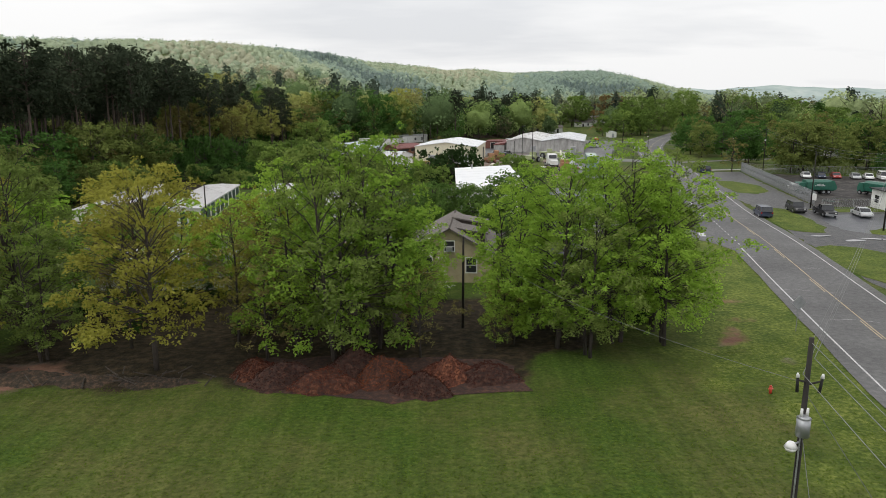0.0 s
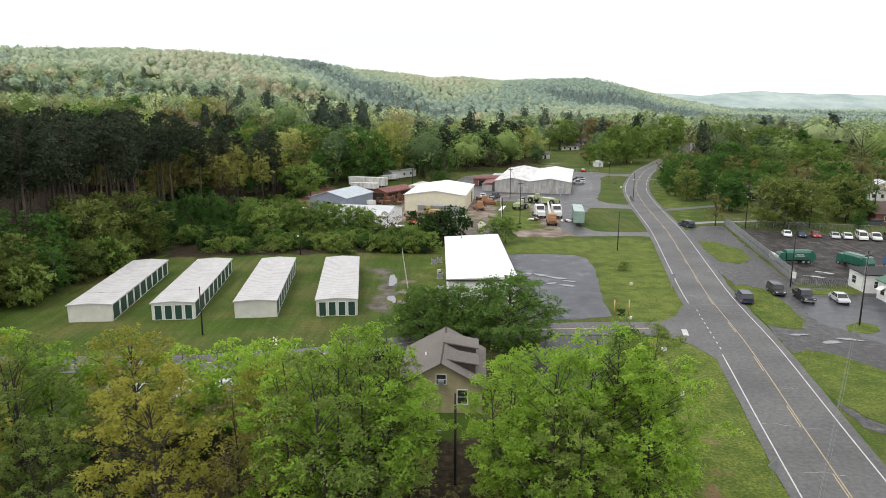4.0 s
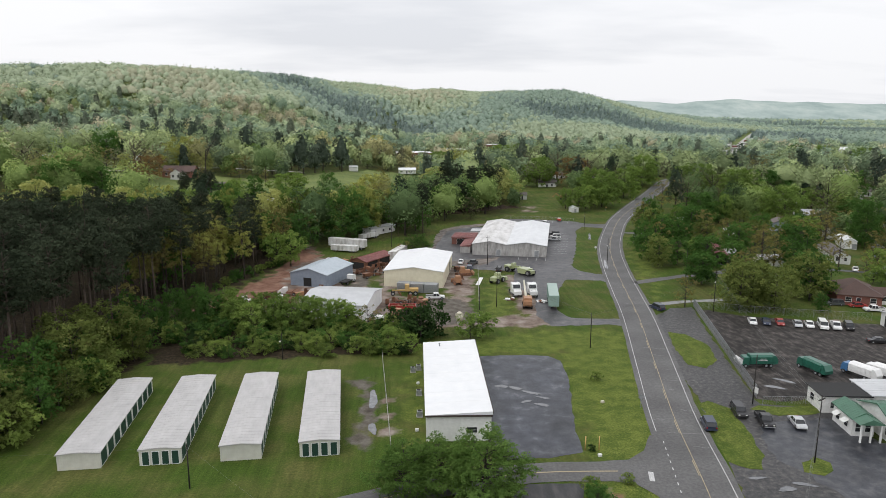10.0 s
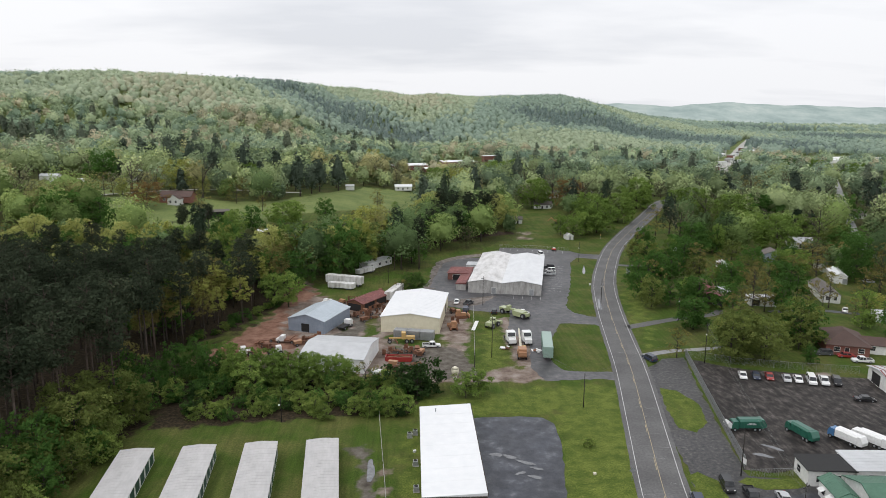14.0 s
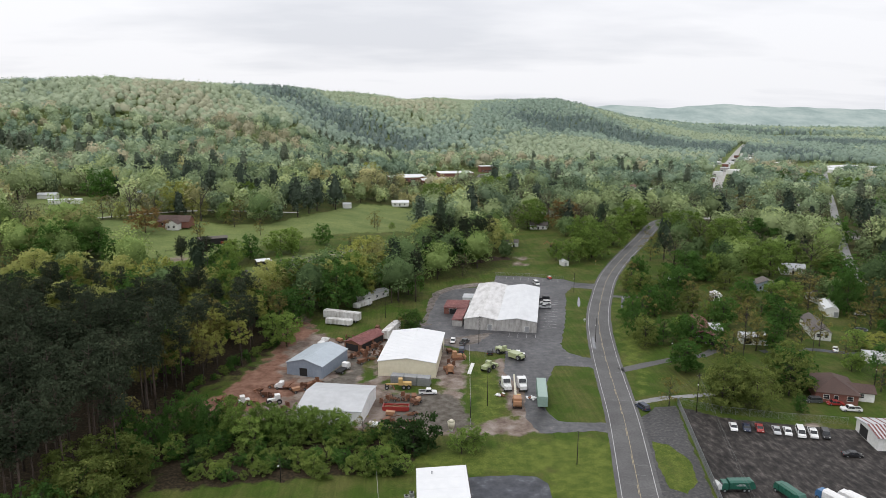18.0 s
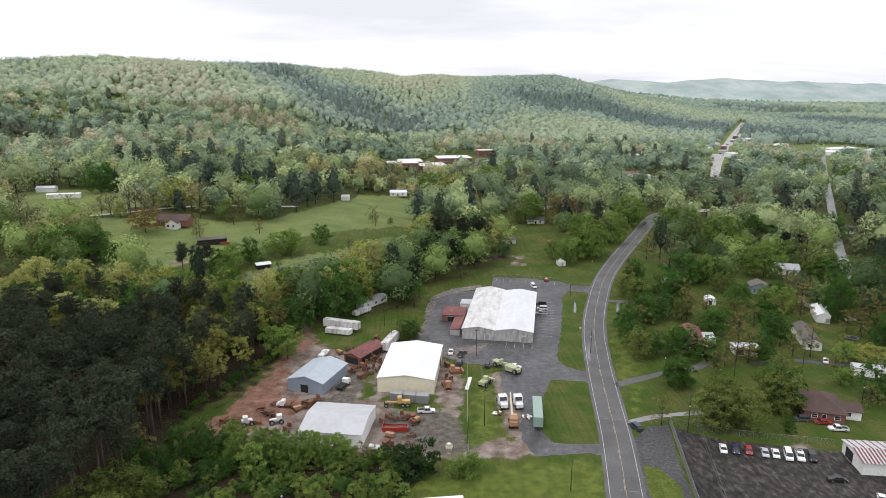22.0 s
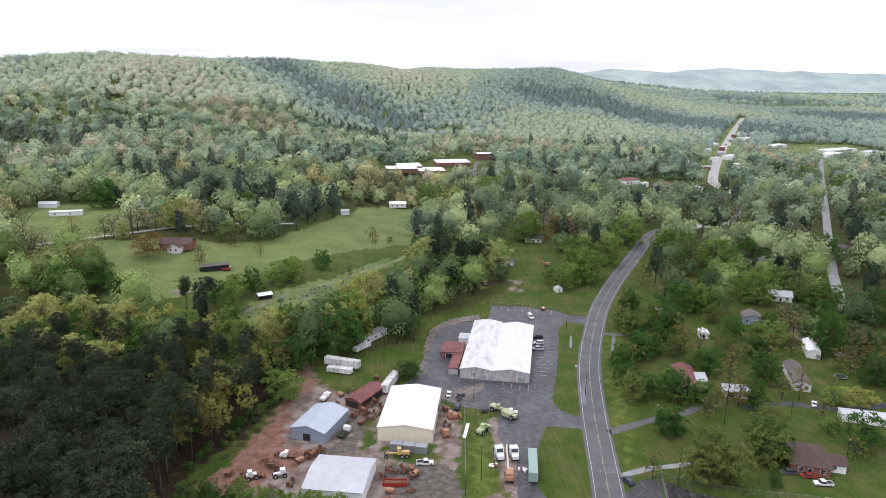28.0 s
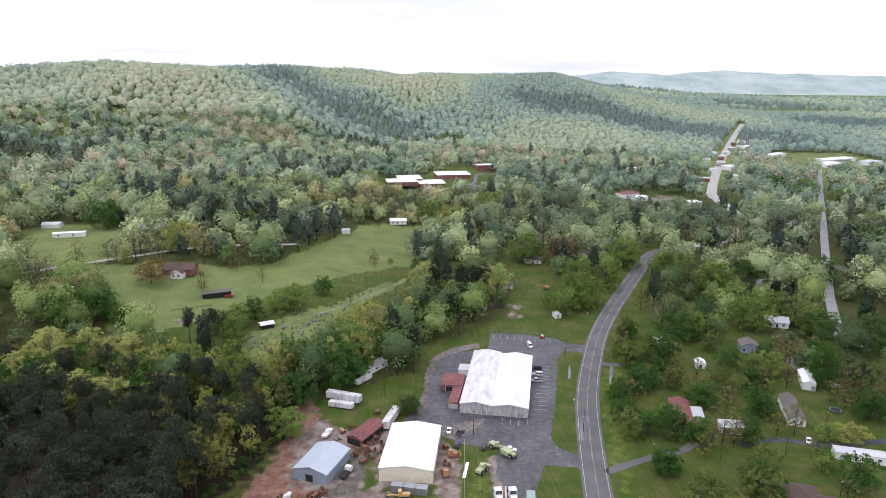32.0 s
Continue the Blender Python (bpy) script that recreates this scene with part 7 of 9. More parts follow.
def car(kind, colour, x, y, turn, label, group="", z=None):
    """turn: degrees from +x that the nose points to."""
    ln, wd, belt, top, (a, b, c, d) = CARS[kind]
    key = (kind, colour)
    if key not in CACHE:
        hw = wd / 2
        body = Build().prism([(0.0, 0.32), (0.12, 0.25), (ln - 0.15, 0.25), (ln, 0.36), (ln - 0.02, belt - 0.12), (ln - 0.35, belt), (a, belt), (0.25, belt - 0.14), (0.03, belt - 0.3)] if kind != "pickup" else [(0.0, 0.38), (ln, 0.38), (ln, belt), (d, belt), (a, belt + 0.02), (0.2, belt - 0.08), (0.02, belt - 0.25)], -hw, hw, axis="y")
        if kind == "pickup":
            body.box(d + 0.02, ln, -hw, -hw + 0.09, belt, belt + 0.16).box(d + 0.02, ln, hw - 0.09, hw, belt, belt + 0.16).box(ln - 0.08, ln, -hw, hw, belt, belt + 0.16)
        hw2 = hw - 0.16
        glass = slope_box(a, b, c, d, hw - 0.06, hw2, belt - 0.01, top - 0.05)
        roof = Build().box(b - 0.04, c + 0.04, -hw2 - 0.02, hw2 + 0.02, top - 0.055, top, None, 0.02)
        pillars = []
        for s in (-1, 1):
            for p, q in ((a, b), (d, c), ((a + d) / 2, (b + c) / 2)):
                pillars.append(Build().tube((p, s * (hw - 0.06), belt), (q, s * hw2, top - 0.03), 0.045, 0.045, 5))
        lamps = []
        for s in (-1, 1):
            hl, tl = Build(), Build()
            lamps += [("headlight", hl, LAMP_CLEAR, "clear headlight glass"), ("tail_light", tl, LAMP_RED, "red tail light glass")]
            hl.box(-0.01, 0.1, s * (hw - 0.32) - 0.16, s * (hw - 0.32) + 0.16, belt - 0.34, belt - 0.2)
            tl.box(ln - 0.08, ln + 0.012, s * (hw - 0.14) - 0.1, s * (hw - 0.14) + 0.1, belt - 0.3, belt - 0.06)
        bump = Build().box(-0.06, 0.12, -hw + 0.03, hw - 0.03, 0.3, 0.5, None, 0.03)
        rear = Build().box(ln - 0.1, ln + 0.06, -hw + 0.03, hw - 0.03, 0.3, 0.52, None, 0.03)
        mats = PAINT[colour]
        CACHE[key] = [("body", body.mesh("body", mats), ""), ("window_glass", glass.mesh("window_glass", GLASS), "dark tinted window glass"), ("roof", roof.mesh("roof", mats), ""), *[("window_pillar", q.mesh("window_pillar", mats), "") for q in pillars], ("bumper", bump.mesh("bumper", GREY_METAL if kind == "pickup" else mats), ""), ("bumper", rear.mesh("bumper", GREY_METAL if kind == "pickup" else mats), "")] + [(n, b.mesh(n, mt), lb) for n, b, mt, lb in lamps]
        if kind == "pickup":
            CACHE[key].append(("cargo_bed", Build().box(d + 0.03, ln - 0.08, -hw + 0.1, hw - 0.1, belt - 0.25, belt + 0.003).mesh("cargo_bed", RUBBER), "dark open cargo bed"))
    m = pose(x, y, float(land(x, y)) + 0.03 if z is None else z, 0, 0, turn + 180) @ Matrix.Scale(0.92, 4) @ Matrix.Translation((-ln / 2, 0, 0))
    ob = thing({"suv": "suv", "van": "van"}.get(kind, "car" if kind == "sedan" else "pickup_truck"), label, {"sedan": "car", "suv": "car", "van": "van", "pickup": "pickup"}[kind], m, group)
    for nm, me, lb in CACHE[key]:
        part(nm, me, None, ob, lb)
    r = 0.33 if kind == "sedan" else 0.37
    wheels(ob, [(0.85, -wd / 2 + 0.1), (0.85, wd / 2 - 0.1), (ln - 0.95, -wd / 2 + 0.1), (ln - 0.95, wd / 2 - 0.1)], r)
    return ob


LINE = "cars in the truck yard"
for i, (x, y, k, c, lb) in enumerate(((82, 157, "sedan", "white", "white saloon car parked by the fence"), (85.1, 156.5, "sedan", "dark_blue", "dark blue saloon car parked by the fence"), (88.2, 156, "sedan", "red", "dark red saloon car parked by the fence"), (91.8, 154.6, "sedan", "silver", "silver saloon car parked by the fence"), (94.3, 154, "sedan", "white", "white saloon car parked by the fence"), (97, 152.9, "van", "white", "white passenger van parked by the fence"), (99.8, 152.4, "pickup", "white", "white pickup truck parked by the fence"), (102.6, 151.8, "suv", "black", "black off-road car parked by the fence"))):
    car(k, c, x, y, -108 - 0.5 * i, lb, LINE)
for k, c, x, y, t, lb in (("suv", "dark_blue", 47.8, 102.6, 80, "dark blue open-top off-road car on the verge"), ("suv", "black", 55.0, 107.2, -98, "black estate car on the forecourt"), ("pickup", "black", 57.6, 103.6, -98, "black pickup truck with a white load"), ("sedan", "silver", 62.6, 102.6, -100, "silver saloon car on the forecourt"), ("suv", "dark_blue", 63.2, 169.5, 108, "dark blue car parked beside the road"), ("suv", "grey", 111.4, 171.6, 175, "dark grey estate car beside the bungalow"), ("sedan", "red", 116.4, 169.6, 170, "red car beside the brick bungalow"), ("pickup", "white", 118.2, 165.6, 170, "white pickup truck beside the brick bungalow"), ("sedan", "white", 144.6, 213.9, 60, "white car on the cottage drive"), ("sedan", "silver", 183.9, 259.9, 170, "silver car on the grass"), ("suv", "black", 105.2, 219.4, 60, "dark car under the carport"), ("sedan", "black", 102.8, 141.7, -12, "black and white car in the truck yard"), ("sedan", "white", 108.0, 133.5, 60, "white car beside the open shed"),
                          ("sedan", "white", 16.7, 225.6, 80, "white saloon car beside the workshop"), ("pickup", "grey", 20.4, 223.6, 60, "dark grey pickup truck in the yard"), ("suv", "dark_blue", 18.8, 215.7, 80, "dark blue car in the yard"), ("suv", "black", 27.9, 213.6, 80, "black off-road car on the grass"), ("pickup", "white", 36.4, 211.4, -15, "white pickup truck on the asphalt"), ("suv", "black", 58.8, 277.6, 172, "black car beside the warehouse"), ("suv", "white", 57.9, 271.2, 172, "white car beside the warehouse"), ("pickup", "silver", 56.2, 265.0, 172, "silver pickup truck beside the warehouse"), ("pickup", "white", 6.5, 181.6, 0, "white pickup truck with a dark flat bed"), ("van", "white", 60.2, 303, -82, "white box van in the car park"),
                          ("suv", "black", -6.4, 77.2, 15, "black car beside the tan house"), ("sedan", "red", -11.6, 75.6, 20, "red car behind the mobile home")):
    car(k, c, x, y, t, lb)


OLD_WHITE = surface("weathered_white_metal", [(0.34, (0.34, 0.32, 0.29)), (0.5, (0.55, 0.54, 0.52)), (0.66, (0.68, 0.68, 0.67))], 0.7, 10, 0.65, blotch=0.15, blotch_scale=0.4, stretch=(1, 1, 0.3))


def box_trailer(x, y, turn, ln, wd, h, material, label, name="box_trailer", floor=0.9, ribs=True, wheel=True, category="trailer"):
    ob = thing(name, label, category, pose(x, y, float(land(x, y)) + 0.02, 0, 0, turn))
    part("body", Build().box(-ln / 2, ln / 2, -wd / 2, wd / 2, floor, floor + h, None, 0.04), material, ob)
    if ribs:
        b = Build()
        for k in range(int(ln / 0.6)):
            a = -ln / 2 + 0.3 + k * 0.6
            b.box(a, a + 0.12, -wd / 2 - 0.035, -wd / 2, floor + 0.1, floor + h - 0.1).box(a, a + 0.12, wd / 2, wd / 2 + 0.035, floor + 0.1, floor + h - 0.1)
        part("ribbing", b, material, ob)
    for s in (-1, 1):
        dr = Build()
        dr.box(ln / 2, ln / 2 + 0.04, min(0.03 * s, s * (wd / 2 - 0.06)), max(0.03 * s, s * (wd / 2 - 0.06)), floor + 0.06, floor + h - 0.06)
        part("rear_door", dr, material, ob)
    if wheel:
        part("chassis", Build().box(-ln / 2 + 0.4, ln / 2 - 0.3, -0.45, 0.45, floor - 0.25, floor), RUST, ob)
        wheels(ob, [(ln / 2 - a, s * (wd / 2 - 0.18)) for a in (1.2, 2.4) for s in (-1, 1)], 0.48, 0.3)
        for s in (-1, 1):
            leg = Build()
            leg.box(-ln / 2 + 1.6, -ln / 2 + 1.75, s * 0.7 - 0.07, s * 0.7 + 0.07, 0, floor - 0.02)
            part("landing_leg", leg, GREY_METAL, ob)
    return ob


box_trailer(-22.9, 250.2, -22, 14.4, 2.6, 2.8, OLD_WHITE, "long weathered white trailer at the wood edge")
box_trailer(-23.6, 245.4, -17, 9.8, 2.5, 1.9, OLD_WHITE, "small white storage trailer with grey stains", floor=0.5)
box_trailer(-4.4, 233.0, 72, 13, 2.6, 2.8, OLD_WHITE, "white box trailer beside the rusted shelter")
for k in range(3):
    box_trailer(-1.9 + k * 3.75, 190.0 - k * 0.95, -14, 3.7, 2.6, 2.5, GREY_METAL, "grey ribbed container beside the workshop", "container", 0.12, True, False, "container")
box_trailer(37.4, 176.2, 81, 13.2, 2.6, 2.9, PAINT["teal"], "faded sea-green trailer on the gravel")
box_trailer(-16.2, 265.5, 52, 9, 2.4, 1.6, OLD_WHITE, "white low trailer under the trees", floor=0.7)


def semi_tractor(x, y, turn, colour, label):
    ob = thing("truck_tractor", label, "truck", pose(x, y, 0.03, 0, 0, turn))
    p = PAINT[colour]
    part("cab", Build().prism([(-0.2, 0.9), (2.3, 0.9), (2.3, 3.4), (0.5, 3.3), (-0.05, 2.2)], -1.2, 1.2, axis="y"), p, ob)
    part("bonnet", Build().prism([(-1.7, 0.7), (-0.2, 0.7), (-0.2, 2.0), (-1.6, 1.7)], -1.0, 1.0, axis="y"), p, ob)
    part("windscreen", Build().add([(-0.08, -1.0, 2.25), (-0.08, 1.0, 2.25), (0.42, 1.0, 3.15), (0.42, -1.0, 3.15), (-0.13, -1.0, 2.25), (-0.13, 1.0, 2.25), (0.37, 1.0, 3.15), (0.37, -1.0, 3.15)], [(0, 1, 2, 3), (7, 6, 5, 4), (0, 4, 5, 1), (1, 5, 6, 2), (2, 6, 7, 3), (3, 7, 4, 0)]), GLASS, ob)
    part("chassis", Build().box(-1.5, 5.2, -0.45, 0.45, 0.55, 0.88), RUBBER, ob)
    part("exhaust", Build().tube((2.45, 0.8, 0.9), (2.45, 0.8, 3.6), 0.09).tube((2.45, -0.8, 0.9), (2.45, -0.8, 3.6), 0.09), GREY_METAL, ob)
    for s in (-1.05, 1.05):
        part("fuel_tank", Build().tube((0.8, s, 0.7), (2.2, s, 0.7), 0.32, None, 12), GREY_METAL, ob)
    wheels(ob, [(-1.0, -1.0), (-1.0, 1.0), (3.4, -0.95), (3.4, 0.95), (4.6, -0.95), (4.6, 0.95)], 0.5, 0.32)
    return ob


semi_tractor(28.9, 183.4, 95, "white", "white truck tractor with a sleeper cab")
semi_tractor(33.3, 183.2, 93, "white", "white truck tractor parked on the gravel")


def refuse_truck(x, y, turn, cab, body, label, cab_open=False):
    ob = thing("refuse_truck", label, "truck", pose(x, y, 0.03, 0, 0, turn) @ Matrix.Scale(0.8, 4))
    part("chassis", Build().box(-4.4, 4.0, -0.5, 0.5, 0.6, 0.95), RUBBER, ob)
    part("cab", Build().prism([(-4.6, 0.75), (-2.9, 0.75), (-2.9, 2.7), (-4.2, 2.7), (-4.6, 1.8)], -1.15, 1.15, axis="y"), PAINT[cab], ob)
    part("windscreen", Build().prism([(-4.62, 1.85), (-4.56, 1.85), (-4.2, 2.55), (-4.26, 2.55)], -1.0, 1.0, axis="y"), GLASS, ob)
    hw = 1.22
    part("hopper", Build().prism([(-hw, 1.0), (hw, 1.0), (hw + 0.05, 1.6), (hw, 2.8), (hw - 0.45, 3.25), (-hw + 0.45, 3.25), (-hw, 2.8), (-hw - 0.05, 1.6)], -2.7, 2.9, axis="x"), PAINT[body], ob)
    rib = Build()
    for k in range(6):
        a = -2.5 + k * 1.0
        rib.box(a, a + 0.1, -hw - 0.1, hw + 0.1, 1.1, 2.75)
    part("ribbing", rib, PAINT[body], ob)
    part("tailgate", Build().prism([(2.92, 0.8), (4.2, 1.0), (4.3, 1.8), (3.6, 3.1), (2.92, 3.2)], -1.15, 1.15, axis="y"), PAINT[body], ob)
    wheels(ob, [(-3.8, -1.0), (-3.8, 1.0), (1.4, -0.95), (1.4, 0.95), (2.6, -0.95), (2.6, 0.95)], 0.52, 0.34)
    return ob


refuse_truck(69.3, 128.7, -2, "green", "green", "green refuse truck with its white cab tilted forward")
part("tilted_cab", Build().prism([(-5.6, 0.9), (-4.7, 0.9), (-4.3, 1.9), (-5.4, 2.6), (-6.0, 1.8)], -1.1, 1.1, axis="y"), PAINT["white"], bpy.data.objects["refuse_truck"], "white cab tilted forward")
part("lettering_bar", Build().box(-0.8, 1.6, -1.29, -1.275, 1.9, 2.1).box(-0.5, 1.2, -1.29, -1.275, 2.25, 2.4), WHITE_PAINT, bpy.data.objects["refuse_truck"], "pale bars of lettering")
refuse_truck(78.6, 125.0, -76, "green", "green", "dark green refuse truck in the wet yard")
refuse_truck(86.2, 122.2, -66, "blue", "white", "white refuse truck with a blue cab")
refuse_truck(90.4, 121.4, -63, "white", "white", "white refuse truck in the yard")


# ---- heavy plant ----
def plant(name, label, x, y, turn, pieces, wheel=(), wr=0.6, ww=0.4, category="machine"):
    ob = thing(name, label, category, pose(x, y, float(land(x, y)) + 0.02, 0, 0, turn))
    for nm, b, mt in pieces:
        part(nm, b, mt, ob)
    if wheel:
        wheels(ob, wheel, wr, ww)
    return ob


P = PAINT
plant("scraper", "pale green earth scraper with a long bowl", 33.5, 211.2, 130, [("engine_body", Build().box(2.2, 4.9, -1.1, 1.1, 0.9, 2.0, None, 0.08), P["pale_green"]), ("cab", Build().box(1.2, 2.2, -0.7, 0.7, 1.2, 2.9, None, 0.05), P["pale_green"]), ("gooseneck", Build().prism([(-1.2, 1.6), (1.4, 1.5), (1.4, 2.0), (-0.8, 2.3)], -0.35, 0.35, axis="y"), P["pale_green"]), ("bowl", Build().prism([(-4.6, 0.5), (-1.2, 0.4), (-0.9, 2.0), (-4.9, 2.0)], -1.4, 1.4, axis="y"), P["pale_green"]), ("push_frame", Build().box(-6.2, -4.6, -0.9, 0.9, 0.7, 1.7), P["pale_green"])], [(3.2, -1.3), (3.2, 1.3), (-5.2, -1.2), (-5.2, 1.2)], 0.85, 0.6)
plant("wheel_loader", "pale green wheel loader with its bucket lowered", 25.6, 199.2, 55, [("engine_body", Build().box(-2.9, -0.4, -1.0, 1.0, 0.9, 2.0, None, 0.08), P["pale_green"]), ("cab", Build().box(-0.6, 0.8, -0.75, 0.75, 1.2, 2.9, None, 0.05), P["pale_green"]), ("loader_arm", Build().prism([(0.5, 1.4), (3.2, 0.6), (3.2, 0.9), (0.6, 1.9)], -0.9, -0.65, axis="y").prism([(0.5, 1.4), (3.2, 0.6), (3.2, 0.9), (0.6, 1.9)], 0.65, 0.9, axis="y"), P["pale_green"]), ("bucket", Build().prism([(3.0, 0.1), (4.4, 0.1), (3.7, 1.2), (3.0, 1.1)], -1.35, 1.35, axis="y"), P["pale_green"])], [(1.3, -1.1), (1.3, 1.1), (-1.8, -1.1), (-1.8, 1.1)], 0.75, 0.55)
plant("mobile_crane", "weathered orange crane with a long lattice boom", 30.1, 173.0, 84, [("carrier", Build().box(-2.6, 2.4, -1.15, 1.15, 0.8, 1.4, None, 0.06), P["orange"]), ("house", Build().box(-2.2, 0.4, -1.1, 1.1, 1.4, 2.9, None, 0.08), P["orange"]), ("cab", Build().box(0.5, 1.5, -1.1, 0.0, 1.4, 2.7, None, 0.05), P["yellow"]), ("boom", Build().tube((0.2, 0.3, 2.3), (11.5, 0.3, 4.2), 0.34, 0.2, 4).tube((-0.6, 0.3, 2.7), (0.2, 0.3, 2.3), 0.1, 0.1, 5), P["cream"]), ("counterweight", Build().box(-3.1, -2.2, -1.0, 1.0, 1.3, 2.3, None, 0.08), P["orange"])], [(a, s) for a in (-1.9, -0.7, 1.6) for s in (-1.05, 1.05)], 0.55, 0.4)
plant("road_grader", "yellow road grader with a long frame", -1.4, 186.0, 0, [("frame", Build().prism([(-3.8, 1.1), (0.2, 1.1), (0.2, 1.5), (-3.9, 1.4)], -0.2, 0.2, axis="y"), P["yellow"]), ("engine_body", Build().box(0.9, 3.4, -0.7, 0.7, 0.9, 1.9, None, 0.06), P["yellow"]), ("cab", Build().box(-0.3, 0.9, -0.75, 0.75, 1.1, 3.0, None, 0.05), P["yellow"]), ("blade", Build().box(-1.9, -1.75, -1.7, 1.7, 0.25, 0.8, pose(0, 0, 0, 0, 0, 15)), RUST)], [(-3.6, -0.95), (-3.6, 0.95), (1.2, -0.95), (1.2, 0.95), (2.6, -0.95), (2.6, 0.95)], 0.6, 0.4)
for x, y, t, lb in ((13.6, 197.6, 95, "orange bulldozer with a broad blade"), (16.9, 208.8, 10, "faded orange bulldozer beside the fence")):
    plant("bulldozer", lb, x, y, t, [("body", Build().box(-1.8, 1.4, -0.7, 0.7, 0.7, 1.7, None, 0.06), P["orange"]), ("cab", Build().box(-1.6, -0.3, -0.75, 0.75, 1.7, 2.7, None, 0.05), P["orange"]), ("track", Build().prism([(-2.0, 0.35), (-1.6, 0.0), (1.5, 0.0), (1.9, 0.35), (1.6, 0.8), (-1.7, 0.8)], -1.2, -0.75, axis="y"), RUST), ("track", Build().prism([(-2.0, 0.35), (-1.6, 0.0), (1.5, 0.0), (1.9, 0.35), (1.6, 0.8), (-1.7, 0.8)], 0.75, 1.2, axis="y"), RUST), ("blade", Build().prism([(2.2, 0.1), (2.45, 0.1), (2.3, 0.6), (2.5, 1.2), (2.3, 1.2), (2.1, 0.6)], -1.6, 1.6, axis="y"), P["orange"]), ("push_arm", Build().box(0, 2.2, -1.3, -1.22, 0.3, 0.5).box(0, 2.2, 1.22, 1.3, 0.3, 0.5), RUST)])
plant("old_tractor", "old white tractor with a cab", -34.6, 177.2, 200, [("bonnet", Build().box(0.2, 2.2, -0.45, 0.45, 0.8, 1.5, None, 0.06), P["white"]), ("cab", Build().box(-1.2, 0.2, -0.75, 0.75, 0.9, 2.5, None, 0.05), P["white"]), ("axle", Build().box(-0.9, -0.6, -1.1, 1.1, 0.6, 0.85), RUST)], [(-0.8, -1.05), (-0.8, 1.05), (1.7, -0.7), (1.7, 0.7)], 0.7, 0.4, "tractor")
plant("backhoe_loader", "old white and black loader with a rusty bucket", -42.8, 176.4, 20, [("body", Build().box(-1.4, 1.5, -0.7, 0.7, 0.8, 1.7, None, 0.06), P["white"]), ("cab", Build().box(-1.0, 0.3, -0.8, 0.8, 1.7, 2.7, None, 0.05), P["white"]), ("loader_arm", Build().prism([(0.5, 1.2), (3.0, 0.6), (3.0, 0.85), (0.6, 1.6)], -0.8, 0.8, axis="y"), RUST), ("bucket", Build().prism([(2.9, 0.1), (4.0, 0.1), (3.5, 1.0), (2.9, 1.0)], -1.2, 1.2, axis="y"), RUST)], [(-0.9, -1.0), (-0.9, 1.0), (1.2, -0.9), (1.2, 0.9)], 0.65, 0.4)
plant("tow_truck", "white tow truck with a rusty flat bed", -33.6, 187.0, 170, [("cab", Build().prism([(0.6, 0.6), (2.9, 0.6), (2.9, 1.2), (2.1, 1.4), (1.7, 2.1), (0.6, 2.1)], -0.95, 0.95, axis="y"), P["white"]), ("flat_bed", Build().box(-3.0, 0.55, -1.05, 1.05, 0.85, 1.05), RUST), ("winch_frame", Build().tube((-1.0, -0.7, 1.0), (-2.6, -0.2, 2.2), 0.07).tube((-1.0, 0.7, 1.0), (-2.6, 0.2, 2.2), 0.07), RUST)], [(2.1, -0.85), (2.1, 0.85), (-1.7, -0.85), (-1.7, 0.85)], 0.42, 0.3, "truck")
plant("flat_truck", "dark truck with a white cab beside the shed", -18.4, 199.8, 65, [("cab", Build().prism([(0.8, 0.6), (2.7, 0.6), (2.7, 1.7), (2.3, 2.3), (0.8, 2.3)], -1.0, 1.0, axis="y"), P["white"]), ("flat_bed", Build().box(-3.4, 0.7, -1.1, 1.1, 0.8, 1.1), RUBBER)], [(1.9, -0.9), (1.9, 0.9), (-2.1, -0.9), (-2.1, 0.9)], 0.45, 0.3, "truck")
plant("boat", "white motor boat on a trailer beside the shed", -27.0, 224.5, 70, [("hull", Build().prism([(-2.6, 0.7), (1.2, 0.7), (3.0, 1.5), (-2.7, 1.5)], -0.95, 0.95, axis="y"), P["white"]), ("deck_house", slope_box(-0.6, -0.3, 0.8, 1.3, 0.75, 0.6, 1.5, 2.3), P["white"]), ("trailer_frame", Build().box(-2.8, 3.6, -0.06, 0.06, 0.45, 0.55).box(-1.4, -1.2, -1.0, 1.0, 0.4, 0.5), RUST)], [(-1.3, -0.95), (-1.3, 0.95)], 0.33, 0.22, "boat")
bin_b = Build().prism([(-3.2, 0.1), (3.2, 0.1), (3.6, 1.3), (-3.6, 1.3)], -1.15, -1.05, axis="y").prism([(-3.2, 0.1), (3.2, 0.1), (3.6, 1.3), (-3.6, 1.3)], 1.05, 1.15, axis="y").box(-3.2, 3.2, -1.05, 1.05, 0.1, 0.3).box(-3.5, -3.3, -1.1, 1.1, 0.3, 1.3).box(3.3, 3.5, -1.1, 1.1, 0.3, 1.3)
plant("skip", "faded red open skip filled with rusty scrap", -2.3, 171.6, -4, [("shell", bin_b, P["red"]), ("scrap", Build().box(-3.2, 3.2, -1.0, 1.0, 0.3, 0.95, None, 0.3).tube((-2.6, -0.5, 0.9), (0.4, 0.5, 1.5), 0.09, 0.09, 6).tube((-0.4, 0.6, 1.0), (2.8, -0.3, 1.4), 0.12, 0.1, 6).box(1.2, 2.4, -0.6, 0.3, 0.9, 1.25), RUST)], category="skip")
